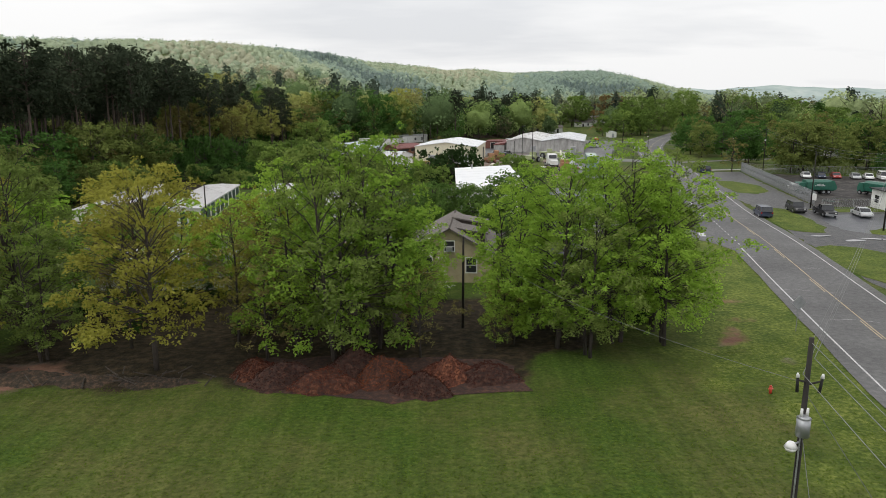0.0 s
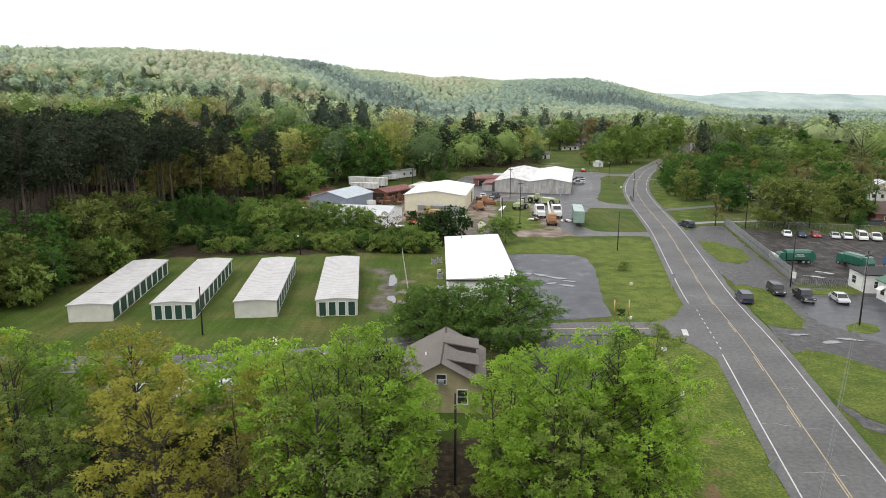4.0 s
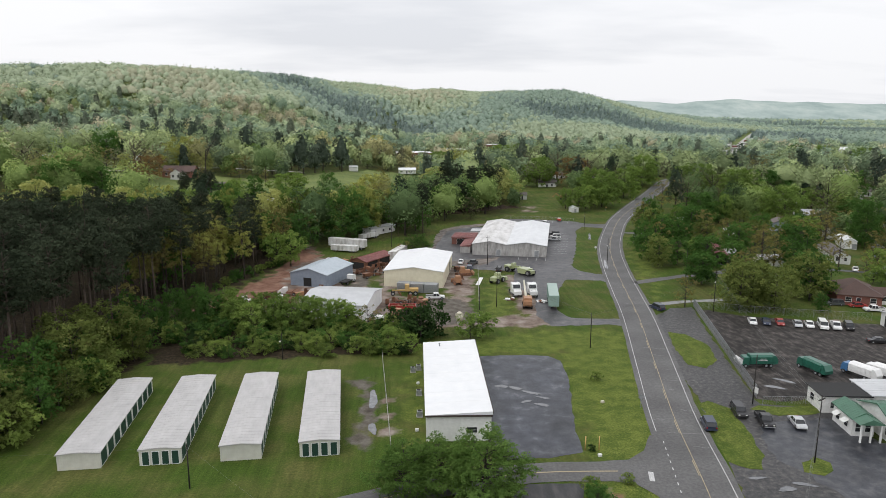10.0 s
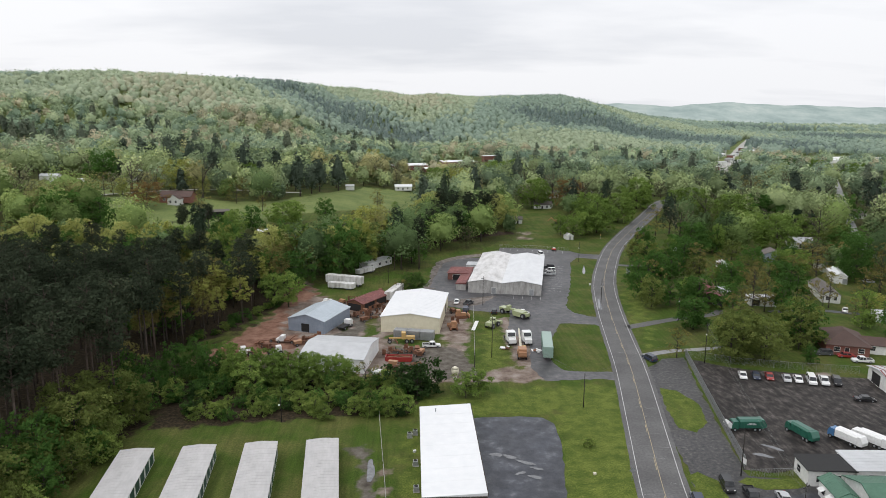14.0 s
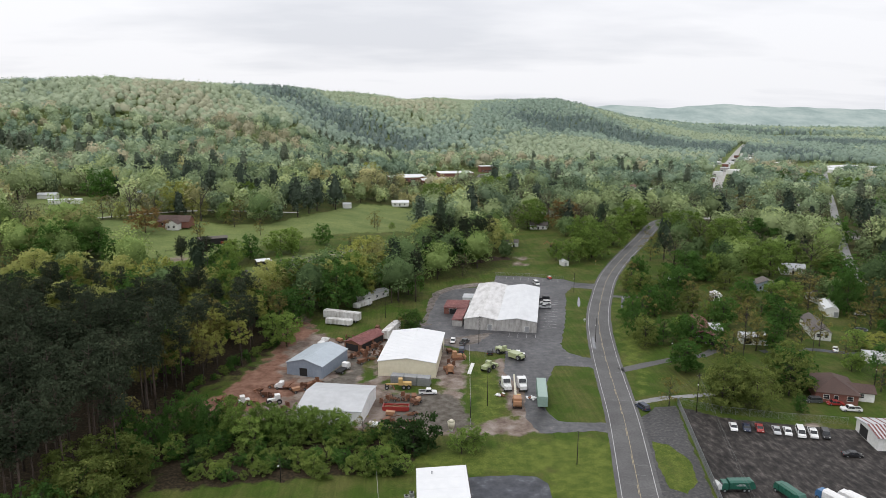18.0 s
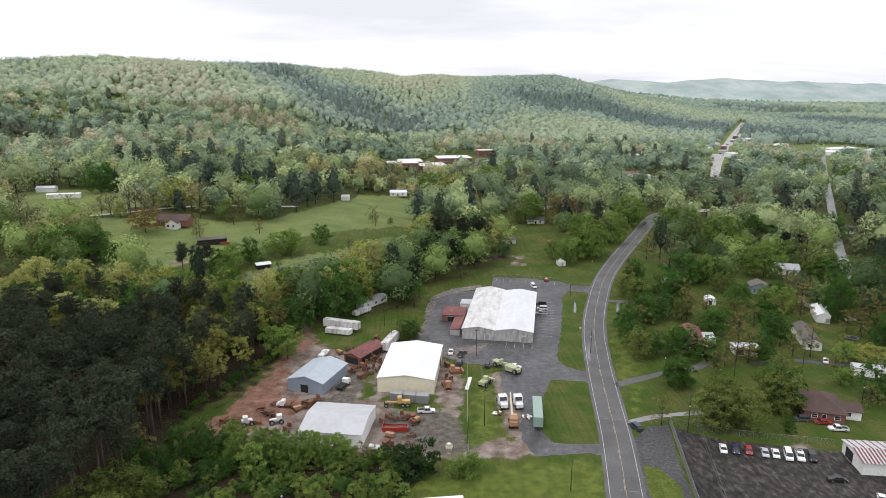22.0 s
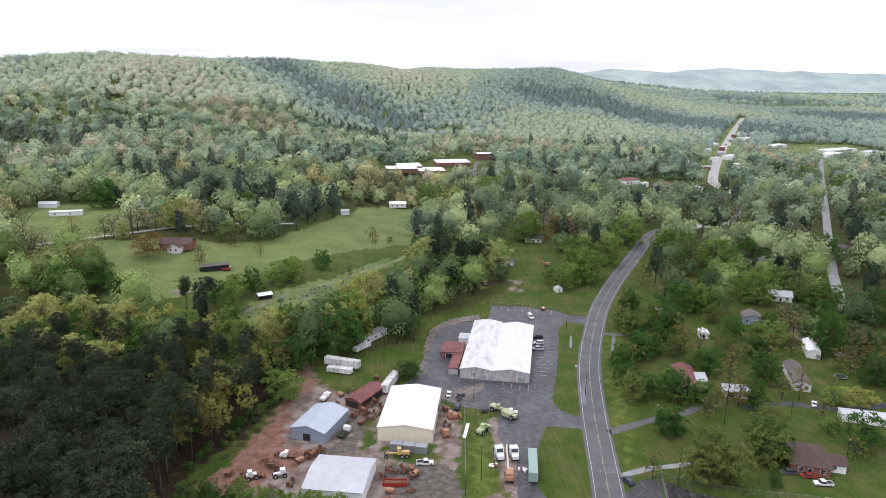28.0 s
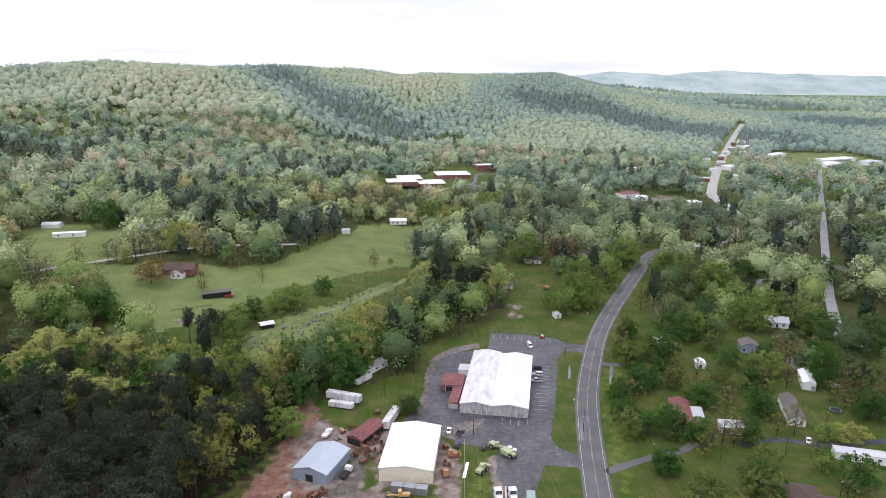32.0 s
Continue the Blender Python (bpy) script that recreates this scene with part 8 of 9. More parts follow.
plant("horizontal_tank", "white tank with a pipe on a frame", -7.6, 161.0, -20, [("tank", Build().tube((-1.2, 0, 1.1), (1.4, 0, 1.1), 0.75, 0.75, 16), P["white"]), ("saddle", Build().box(-0.9, -0.7, -0.6, 0.6, 0, 0.6).box(0.9, 1.1, -0.6, 0.6, 0, 0.6), RUST), ("pipe", Build().tube((1.4, 0, 1.3), (5.0, 0.4, 1.1), 0.1), P["white"])], category="tank")
plant("mixer_drum", "upright beige drum tank with a grey base", 11.4, 158.6, 0, [("drum", Build().tube((0, 0, 0.9), (0, 0, 2.6), 0.75, 0.95, 16).tube((0, 0, 2.6), (0, 0, 3.1), 0.95, 0.3, 16), P["cream"]), ("stand", Build().tube((0, 0, 0), (0, 0, 0.9), 0.5, 0.4, 8), P["white"])], category="tank")
plant("excavator", "orange excavator on the far lawn", 85.5, 386, 160, [("body", Build().box(-1.4, 1.0, -1.1, 1.1, 0.9, 2.2, None, 0.06), P["orange"]), ("track", Build().box(-1.7, 1.5, -1.3, -0.75, 0, 0.8, None, 0.15), RUBBER), ("track", Build().box(-1.7, 1.5, 0.75, 1.3, 0, 0.8, None, 0.15), RUBBER), ("boom", Build().prism([(0.9, 1.4), (3.4, 3.4), (3.7, 3.1), (1.1, 1.0)], -0.2, 0.2, axis="y").prism([(3.3, 3.4), (5.4, 1.2), (5.1, 1.0), (3.2, 3.0)], -0.15, 0.15, axis="y"), P["orange"])])
plant("ride_on_mower", "small red and white machine on the lawn", 68.3, 313, 100, [("body", Build().box(-1.0, 1.1, -0.7, 0.7, 0.4, 1.1, None, 0.08), P["bright_red"]), ("hood", Build().box(-0.6, 0.5, -0.5, 0.5, 1.1, 1.6, None, 0.08), P["white"])], [(-0.7, -0.75), (-0.7, 0.75), (0.8, -0.7), (0.8, 0.7)], 0.38, 0.25)

# rusty implements and scrap
rnd2 = random.Random(31)


def implement(x, y, turn, kind, label="rusty farm implement lying in the yard"):
    ob = thing("rusty_implement", label, "farm implement", pose(x, y, float(land(x, y)), 0, 0, turn))
    fr = Build().box(-1.5, 1.5, -0.7, -0.6, 0.5, 0.65).box(-1.5, 1.5, 0.6, 0.7, 0.5, 0.65)
    for k in range(4):
        fr.box(-1.45 + k * 0.95, -1.33 + k * 0.95, -0.7, 0.7, 0.5, 0.62)
    fr.box(1.5, 2.6, -0.08, 0.08, 0.45, 0.58)
    part("frame", fr, RUST, ob)
    if kind % 3 == 0:
        for k in range(5):
            part("disc", Build().tube((-1.3 + k * 0.6, -0.1, 0.35), (-1.3 + k * 0.6, 0.0, 0.35), 0.36, 0.3, 10), RUST, ob)
    elif kind % 3 == 1:
        part("hopper", Build().prism([(-1.0, 0.65), (0.8, 0.65), (1.1, 1.5), (-1.3, 1.5)], -0.6, 0.6, axis="y"), RUST if kind % 2 else P["orange"], ob)
    else:
        part("rack", Build().box(-1.4, -1.3, -0.6, 0.6, 0.6, 1.9).box(1.2, 1.3, -0.6, 0.6, 0.6, 1.9).box(-1.4, 1.3, -0.05, 0.05, 1.8, 1.9), RUST, ob)
    wheels(ob, [(-0.6, -0.85), (-0.6, 0.85)], 0.4, 0.2)
    return ob


for k, (x, y) in enumerate(((-10.7, 209), (-13.3, 206), (-8.6, 212), (-12, 213), (-6.8, 207), (-15.5, 211), (0.2, 177.8), (2.6, 178), (-5.4, 176), (-4.2, 179.5), (3.4, 175.6), (-6.8, 158), (-4.2, 163), (-3.0, 158.5), (-28, 186.4), (-27.4, 189.2), (-30.2, 184.4), (-39, 183.5), (-37.2, 188), (-46.2, 173.4), (-31.3, 172.6), (-36.5, 171.5), (-21.8, 226.4), (-18.5, 228.6), (-15.7, 226), (-9.5, 240), (-6.2, 216), (2, 168), (-3.6, 167.6), (-8.2, 218.4), (-24.5, 190.4), (-49.5, 178.5), (14.5, 203), (21.5, 258), (17.5, 262))):
    implement(x, y, rnd2.uniform(0, 360), k)
for k, (x, y) in enumerate(((-15.5, 213.5), (-13.0, 214.5), (-11.2, 217.5), (-16.8, 211.5), (-9.8, 221), (-12.4, 212.0), (-8.6, 223.5), (-27, 187.5), (-25.4, 189.6), (-24.4, 186.4), (2.6, 174.8), (0.2, 178.2), (-2.6, 177.6), (-4.6, 163.5), (-2.4, 161.2), (1.6, 163.4), (-38, 182), (-36, 180.4), (-45.5, 178.5), (14.6, 214.2))):
    implement(x, y, rnd2.uniform(0, 360), k % 3)
for k, (x, y, mt, nm, lb) in enumerate(((26.3, 179.8, P["white"], "scrap_pile", "pale scrap metal heap on the gravel"), (34.9, 177.4, P["white"], "scrap_pile", "white scrap heap beside the green trailer"), (-22.5, 222, GREY_METAL, "scrap_pile", "grey scrap heap behind the shed"), (-17, 221.5, RUST, "scrap_pile", "rusty scrap heap behind the shed"), (-41, 186, RUST, "scrap_pile", "rusty scrap heap on red soil"))):
    ob = thing(nm, lb, "scrap", pose(x, y, 0.0, 0, 0, rnd2.uniform(0, 360)))
    for j in range(9):
        part("sheet_piece" if j % 2 else "pipe_piece", Build().box(-rnd2.uniform(0.3, 0.9), 0.5, -0.3, 0.3, 0, rnd2.uniform(0.08, 0.3)), mt if j % 3 else RUST, ob, m=pose(rnd2.uniform(-1.3, 1.3), rnd2.uniform(-1, 1), 0.02 + j * 0.05, rnd2.uniform(-15, 15), rnd2.uniform(-15, 15), rnd2.uniform(0, 360)))
    
# ---- poles, wires, fences and signs ----
def utility_pole(x, y, h, arm=0.0, turn=0.0, lamp=False, transformer=False, label="weathered wooden utility pole"):
    ob = thing("utility_pole", label, "utility pole", pose(x, y, float(land(x, y)), 0, 0, turn))
    part("pole", Build().tube((0, 0, -0.3), (0, 0, h), 0.115, 0.07, 10), POLE_WOOD, ob)
    if arm:
        part("crossarm", Build().box(-arm / 2, arm / 2, -0.06, 0.06, h - 0.75, h - 0.62), POLE_WOOD, ob)
        for s in (-1, 0, 1):
            part("insulator", Build().tube((s * arm * 0.45, 0, h - 0.62), (s * arm * 0.45, 0, h - 0.4), 0.05, 0.03, 8), GREY_METAL, ob)
    if transformer:
        tr = part("transformer", Build().tube((-0.2, -0.3, h - 3.0), (-0.2, -0.3, h - 2.42), 0.2, 0.2, 16).tube((-0.2, -0.3, h - 2.42), (-0.2, -0.3, h - 2.36), 0.215, 0.12, 16), GREY_METAL, ob, "grey transformer can")
        for s in (-1, 1):
            part("bushing", Build().tube((-0.2 + s * 0.1, -0.3, h - 2.36), (-0.2 + s * 0.1, -0.3, h - 2.12), 0.05, 0.035, 8), SIDING_WHITE, tr, "white porcelain bushing")
        for s, z in ((-1, h - 1.4), (1, h - 1.5)):
            part("bracket", Build().tube((0, 0, z), (s * 0.4, -0.1, z + 0.12), 0.03, 0.03, 6), POLE_WOOD, ob)
            cut = part("fuse_cutout", Build().tube((s * 0.38, -0.1, z - 0.25), (s * 0.42, -0.12, z + 0.22), 0.05, 0.04, 8), DARK, ob)
            part("insulator_cap", Build().tube((s * 0.42, -0.12, z + 0.22), (s * 0.43, -0.12, z + 0.36), 0.06, 0.03, 8), SIDING_WHITE, cut)
        part("conduit", Build().tube((-0.1, -0.1, 0), (-0.09, -0.09, h - 3.1), 0.025, 0.025, 6), GREY_METAL, ob, "thin grey conduit along the pole")
    if lamp:
        lz = h - 3.35 if transformer else h * 0.72
        part("lamp_arm", Build().tube((0, 0, lz), (-0.42, -0.25, lz + 0.06), 0.03, 0.03, 6), GREY_METAL, ob)
        lampo = part("lamp_head", Build().tube((-0.5, -0.25, lz - 0.02), (-0.5, -0.25, lz + 0.14), 0.2, 0.1, 14), SIDING_WHITE, ob, "white dusk lamp head")
        part("lens", Build().tube((-0.5, -0.25, lz - 0.14), (-0.5, -0.25, lz - 0.02), 0.13, 0.2, 14), SIDING_WHITE, lampo)
    return ob


def wire(a, b, sag=0.6, r=0.014, n=14, label="thin sagging grey power line"):
    p = [Vector(a).lerp(Vector(b), k / n) - Vector((0, 0, 4 * sag * (k / n) * (1 - k / n))) for k in range(n + 1)]
    bb, vs = Build(), []
    for q in p:
        vs += [(q.x - r, q.y, q.z), (q.x, q.y - r, q.z + r), (q.x + r, q.y, q.z), (q.x, q.y + r, q.z - r)]
    bb.add(vs, [(4 * k + j, 4 * k + (j + 1) % 4, 4 * k + 4 + (j + 1) % 4, 4 * k + 4 + j) for k in range(n) for j in range(4)])
    ob = part("power_line", bb, WIRE, None)
    return tagged(ob, label, "cable")


utility_pole(11.0, 19.7, 9.75, 0, 10, True, True, "wooden pole with transformer, fuses and dusk lamp")
for x, y, h, arm, lamp, lb in ((58.3, 90.4, 10.5, 1.6, False, "wooden pole with a crossarm on the forecourt"), (59.3, 111, 9, 0, False, "slim wooden pole beside the fence"), (76.6, 166.5, 11, 1.6, True, "wooden pole with a lamp at the yard corner"), (-30.1, 87.2, 6.5, 0, False, "short wooden pole beside the storage blocks"), (38.4, 141, 8, 0, False, "wooden pole on the verge"), (22.1, 173, 11, 1.6, False, "wooden pole with wires in the yard"), (25.2, 222.6, 10, 1.6, False, "wooden pole beside the warehouse"), (16.6, 163.2, 8, 0, False, "bare wooden pole by the yard lane"), (-26.4, 136.5, 5.5, 0, True, "slim pole with a dusk lamp"), (1.6, 53.6, 6.3, 0, False, "dark wooden pole before the house"), (84, 203, 9, 0, True, "wooden pole with a dusk lamp"), (136, 228, 9, 0, False, "wooden pole among the yards"), (105.8, 200.5, 8, 0, False, "wooden pole among the yards"), (130.4, 204, 9, 0, False, "wooden pole among the yards"), (133.8, 179, 9, 0, True, "pole with a dusk lamp by the bungalow"), (65.4, 223.5, 8.5, 0, True, "slim lamp pole at the car park edge"), (74, 289, 8.5, 0, True, "slim lamp pole at the car park edge"), (-7, 253, 8, 0, False, "wooden pole on the grass")):
    utility_pole(x, y, h, arm, 30, lamp, False, lb)
for dz, dx in ((0, 0), (-0.5, 0.15), (-1.0, -0.15)):
    wire((11.0 + dx, 19.7, 9.6 + dz), (58.3 + dx, 90.4, 10.1 + dz), 1.3)
    wire((11.0 + dx, 19.7, 9.6 + dz), (4 + dx, -40, 10 + dz), 1.0)
    wire((58.3 + dx, 90.4, 10.0 + dz), (76.6 + dx, 166.5, 10.6 + dz), 1.2)
    wire((22.1 + dx, 173, 10.5 + dz), (38.4 + dx * 2, 141, 7.6 + dz * 0.4), 0.7)
    wire((22.1 + dx, 173, 10.5 + dz), (25.2 + dx, 222.6, 9.7 + dz), 0.8)
    wire((38.4 + dx, 141, 7.6 + dz * 0.4), (76.6 + dx, 166.5, 10.4 + dz), 0.8)
wire((11.0, 19.7, 6.8), (8.2, 9.0, 0.2), 0.9, 0.011)
wire((11.0, 19.7, 8.0), (15.6, 16.0, 0.1), 0.02, 0.012)
wire((11.0, 19.7, 8.3), (1.6, 53.6, 6.0), 0.9, 0.011)
wire((58.3, 90.4, 9.4), (71, 104, 3.6), 0.4, 0.011)
wire((58.3, 90.4, 9.4), (59.3, 111, 8.6), 0.3, 0.011)
wire((-30.1, 87.2, 6.2), (-80, 84, 7), 0.6, 0.012)
wire((-30.1, 87.2, 6.2), (1.6, 53.6, 5.9), 0.6, 0.012)


def chain_fence(pts, h, gap, label, wide=0.012):
    ob = thing("chain_link_fence", label, "fence")
    for k in range(len(pts) - 1):
        a, c = Vector(pts[k]), Vector(pts[k + 1])
        n = max(1, int((c - a).length / gap))
        for j in range(n + (k == len(pts) - 2)):
            p = a.lerp(c, j / n)
            part("post", Build().tube((0, 0, -0.1), (0, 0, h), 0.035, 0.035, 6), GREY_METAL, ob, m=pose(p.x, p.y, float(land(p.x, p.y))))
        za, zc = float(land(*a)), float(land(*c))
        part("top_rail", Build().tube((a.x, a.y, za + h), (c.x, c.y, zc + h), 0.025, 0.025, 5), GREY_METAL, ob)
        w, m = Build(), int((c - a).length / 0.28)
        for j in range(m):
            for s in (0, 1):
                p, q = a.lerp(c, (j + s) / m), a.lerp(c, min(1, max(0, (j + 1 - s) / m)))
                w.add([(p.x, p.y, za + 0.05), (p.x + wide, p.y, za + 0.05), (q.x + wide, q.y, zc + h), (q.x, q.y, zc + h), (p.x, p.y + wide, za + 0.05), (q.x, q.y + wide, zc + h)], [(0, 1, 2, 3), (0, 4, 5, 3), (1, 4, 5, 2)])
        part("wire_mesh", w, GREY_METAL, ob)
    return ob


chain_fence([(73.5, 171.5), (66.8, 140), (61.2, 113.5)], 2.3, 3.0, "tall chain-link fence round the truck yard", 0.03)
chain_fence([(73.5, 171.5), (83, 165.6), (96, 161.4), (112, 157.5)], 2.0, 3.0, "chain-link fence behind the parked cars")
chain_fence([(60.8, 110.5), (73.5, 110.4)], 1.5, 2.5, "low chain-link fence beside the forecourt")
chain_fence([(44, 322), (60, 319), (75, 313)], 1.3, 3.0, "low wire fence behind the car park")
sgn = thing("fence_sign", "white sign board on the fence end", "sign", pose(61.1, 113.6, 0.6, 0, 0, -75))
part("board", Build().box(-0.6, 0.6, -0.08, -0.04, 0.3, 1.4), SIDING_WHITE, sgn)
pf = thing("pipe_fence", "pale rail fence along the storage yard", "fence")
for j in range(19):
    f = j / 18
    part("post", Build().tube((0, 0, -0.1), (0, 0, 1.25), 0.04, 0.04, 6), CONCRETE, pf, m=pose(-6.4 + 3.1 * f, 141 - 44 * f, 0))
part("rail", Build().tube((-6.4, 141, 1.2), (-3.3, 97, 1.2), 0.035, 0.035, 6), CONCRETE, pf)
bf = thing("yard_fence", "long pale wire fence beside the yard lane", "fence")
for j in range(16):
    f = j / 15
    part("post", Build().tube((0, 0, -0.1), (0, 0, 1.3), 0.04, 0.04, 6), CONCRETE, bf, m=pose(16 + 5.6 * f, 156 + 62 * f, 0))
part("rail", Build().tube((16, 156, 1.25), (21.6, 218, 1.25), 0.05, 0.05, 6), CONCRETE, bf)
tagged(part("white_board", Build().box(-0.55, 0.55, -4.6, 4.6, 0.0, 0.12, pose(20.4, 200.4, 0.05, 0, 0, -13)), SIDING_WHITE, None), "long white panel lying on the grass", "panel")


def road_sign(x, y, turn, shape, colour, label, h=2.1):
    ob = thing("road_sign", label, "road sign", pose(x, y, float(land(x, y)), 0, 0, turn))
    part("post", Build().tube((0, 0, -0.1), (0, 0, h), 0.035, 0.035, 6), GREY_METAL, ob)
    n, rot = (4, 0) if shape == "diamond" else (8, math.pi / 8)
    r = 0.55 if shape == "diamond" else 0.42
    part("plate", Build().prism([(r * math.sin(2 * math.pi * k / n + rot), h - 0.1 + r * math.cos(2 * math.pi * k / n + rot)) for k in range(n)], -0.06, -0.04, axis="y"), colour, ob)
    return ob


road_sign(39.2, 110.2, 0, "diamond", GREY_METAL, "grey back of a diamond warning sign")
road_sign(26.2, 49.2, 0, "diamond", GREY_METAL, "grey back of a diamond warning sign", 2.3)
road_sign(98, 341, 40, "diamond", P["yellow"], "yellow diamond warning sign by the bend", 2.2)
road_sign(67.5, 246, 0, "octagon", SIDING_WHITE, "small white sign on the verge", 1.2)
for x, y, c, lb in ((33.2, 112.5, P["cream"], "pale utility pedestal in the grass"), (25.6, 67.5, SIDING_WHITE, "white utility box on the verge"), (28.2, 80.8, SIDING_WHITE, "white utility box at the corner"), (27.6, 93.6, SIDING_WHITE, "small white box by the car park"), (1.1, 122.3, SIDING_WHITE, "white air-conditioning pad beside the shop"), (0.7, 103, SIDING_WHITE, "white concrete pad beside the shop")):
    ob = thing("utility_box", lb, "utility box", pose(x, y, 0, 0, 0, 20) @ Matrix.Diagonal((0.65, 0.65, 0.5, 1)))
    part("body", Build().box(-0.4, 0.4, -0.3, 0.3, 0, 0.7, None, 0.03), c, ob)
    part("lid", Build().box(-0.43, 0.43, -0.33, 0.33, 0.7, 0.76), c, ob)
for x, y in ((1.3, 129.6), (1.2, 117.2), (1.2, 108.4), (0.2, 128.4)):
    ob = thing("air_conditioner", "grey air-conditioning unit beside the shop", "air conditioner", pose(x, y, 0, 0, 0, 3))
    part("casing", Build().box(-0.45, 0.45, -0.45, 0.45, 0.1, 1.0, None, 0.03), GREY_METAL, ob)
    part("fan_grille", Build().tube((0, 0, 1.0), (0, 0, 1.04), 0.36, 0.36, 14), DARK, ob)
    part("base", Build().box(-0.55, 0.55, -0.55, 0.55, 0, 0.1), CONCRETE, ob)
for x in (25.9, 28.0):
    ob = thing("gate_post", "pale yellow painted post beside the car park", "post", pose(x, 95.6, 0))
    part("post", Build().tube((0, 0, -0.1), (0, 0, 2.2), 0.09, 0.09, 8), P["yellow"], ob)
SHRUB_DARK.at(26.8, 95.4, 1.0, label="small rounded dark green bush")
SHRUB.at(34.7, 123, 1.8, label="small upright green bush")
for x, y, h in ((29.6, 86.0, 1.5), (24.0, 81.5, 2.6), (23.4, 79.2, 3.0), (24.1, 83.8, 2.2), (23.0, 76.8, 3.2), (22.6, 74.4, 3.0), (22.9, 72.0, 2.6)):
    (THICKET if y < 82 else SHRUB).at(x, y, h, label="rough green bush by the verge")
for x, y, h in ((-26, 72.4, 3.2), (-21.5, 73.0, 2.6), (-33, 73, 2.4)):
    MIDS[3].at(x, y, h, label="small bare reddish shrub tree")

# ---- mulch heaps and brush along the lawn ----
gr = np.random.default_rng(77)


def heap(name, x, y, rx, ry, h, material, label, seed, n=26):
    b, g = Build(), np.random.default_rng(seed)
    vs, ph = [], g.uniform(0, 6.28, 4)
    for j in range(n + 1):
        for i in range(n + 1):
            u, v = 2 * i / n - 1, 2 * j / n - 1
            q = math.hypot(u, v) * (1.3 + 0.18 * math.sin(3 * math.atan2(v, u) + ph[0]) + 0.1 * math.sin(7 * math.atan2(v, u) + ph[1]))
            z = h * max(0.0, 1 - q) ** 0.8 * (1 + 0.25 * math.sin(5 * u + ph[2]) * math.sin(6 * v + ph[3])) + g.uniform(-0.05, 0.05) * (q < 0.95)
            px, py = x + u * rx * 1.3, y + v * ry * 1.3
            vs.append((px, py, float(land(px, py)) + (z if q < 1 else -0.1)))
    b.add(vs, [(j * (n + 1) + i, j * (n + 1) + i + 1, (j + 1) * (n + 1) + i + 1, (j + 1) * (n + 1) + i) for j in range(n) for i in range(n)], None, True)
    return tagged(part(name, b, material, None), label, "heap")


BRUSH = surface("brown_brush", [(0.35, (0.014, 0.012, 0.007)), (0.5, (0.035, 0.024, 0.014)), (0.65, (0.085, 0.050, 0.030))], 4, 9, 0.95, bump=1.0, bump_scale=9, blotch=0.3, blotch_scale=0.5)
BED = surface("dark_soil_and_bark", [(0.3, (0.014, 0.008, 0.006)), (0.5, (0.040, 0.018, 0.012)), (0.7, (0.085, 0.038, 0.022))], 3, 12, 0.95, bump=0.8, bump_scale=10, blotch=0.3, blotch_scale=0.5)
sheet("mulch_bed", slab(MULCH_BED, 0.03, ragged=0.45, seed=12), BED, "spread red bark mulch on the lawn edge", "mulch")
HEAPS = ((-9.8, 39.8, 2.2, 1.7, 1.25), (-7.0, 38.9, 2.0, 1.5, 1.2), (-5.4, 41.6, 2.2, 1.8, 1.4), (-3.6, 39.9, 1.8, 1.6, 1.55), (-1.2, 38.2, 1.7, 1.4, 1.2), (0.4, 40.4, 1.7, 1.5, 1.2), (2.8, 40.2, 1.8, 1.5, 1.15), (-11.6, 41.0, 1.7, 1.4, 0.9))
CHIPS = [leaf("loose_bark_chips", (0.030, 0.010, 0.008), (0.095, 0.032, 0.020), (0.22, 0.09, 0.05), 0.0), leaf("dark_damp_bark_chips", (0.020, 0.009, 0.007), (0.058, 0.024, 0.018), (0.13, 0.06, 0.04), 0.0), leaf("fresh_orange_bark_chips", (0.060, 0.020, 0.010), (0.19, 0.065, 0.030), (0.36, 0.16, 0.085), 0.0)]
MULCH_DARK = surface("dark_bark_mulch", [(0.32, (0.014, 0.007, 0.005)), (0.5, (0.040, 0.017, 0.011)), (0.68, (0.095, 0.042, 0.026))], 4, 12, 0.95, bump=0.9, bump_scale=12, blotch=0.25, blotch_scale=0.4)
for k, (x, y, rx, ry, h) in enumerate(HEAPS):
    tone = (1, 0, 1, 2, 1, 0, 1, 0)[k]
    hp = heap("mulch_mound", x, y, rx, ry, h, MULCH_DARK if tone == 1 else MULCH, ("heap of damp red bark mulch", "heap of dark damp bark mulch", "heap of fresh orange-red bark mulch")[tone], 40 + k)
    me = hp.data
    co = np.array([v.co for v in me.vertices])
    co = co[co[:, 2] > 0.06]
    pick = co[gr.integers(0, len(co), 2200)] + gr.normal(size=(2200, 3)) * np.array([0.09, 0.09, 0.02])
    tagged(part("bark_chip", cards("bark_chip", leaf_quads(pick + np.array([0, 0, 0.03]), np.zeros_like(pick), 0.06, gr, up=1.0, slim=0.45, wild=0.6), CHIPS[tone]), None, hp), kind="stuff")
for k, (x, y, rx, ry, h) in enumerate(((-26, 40, 2.5, 1.2, 0.5), (-22, 39.6, 2.2, 1.0, 0.45), (-17.5, 39.4, 2.4, 0.9, 0.35), (-30, 41, 2.5, 1.2, 0.4))):
    heap("brush_mound", x, y, rx, ry, h, BRUSH, "low heap of brown brushwood and leaves", 60 + k)
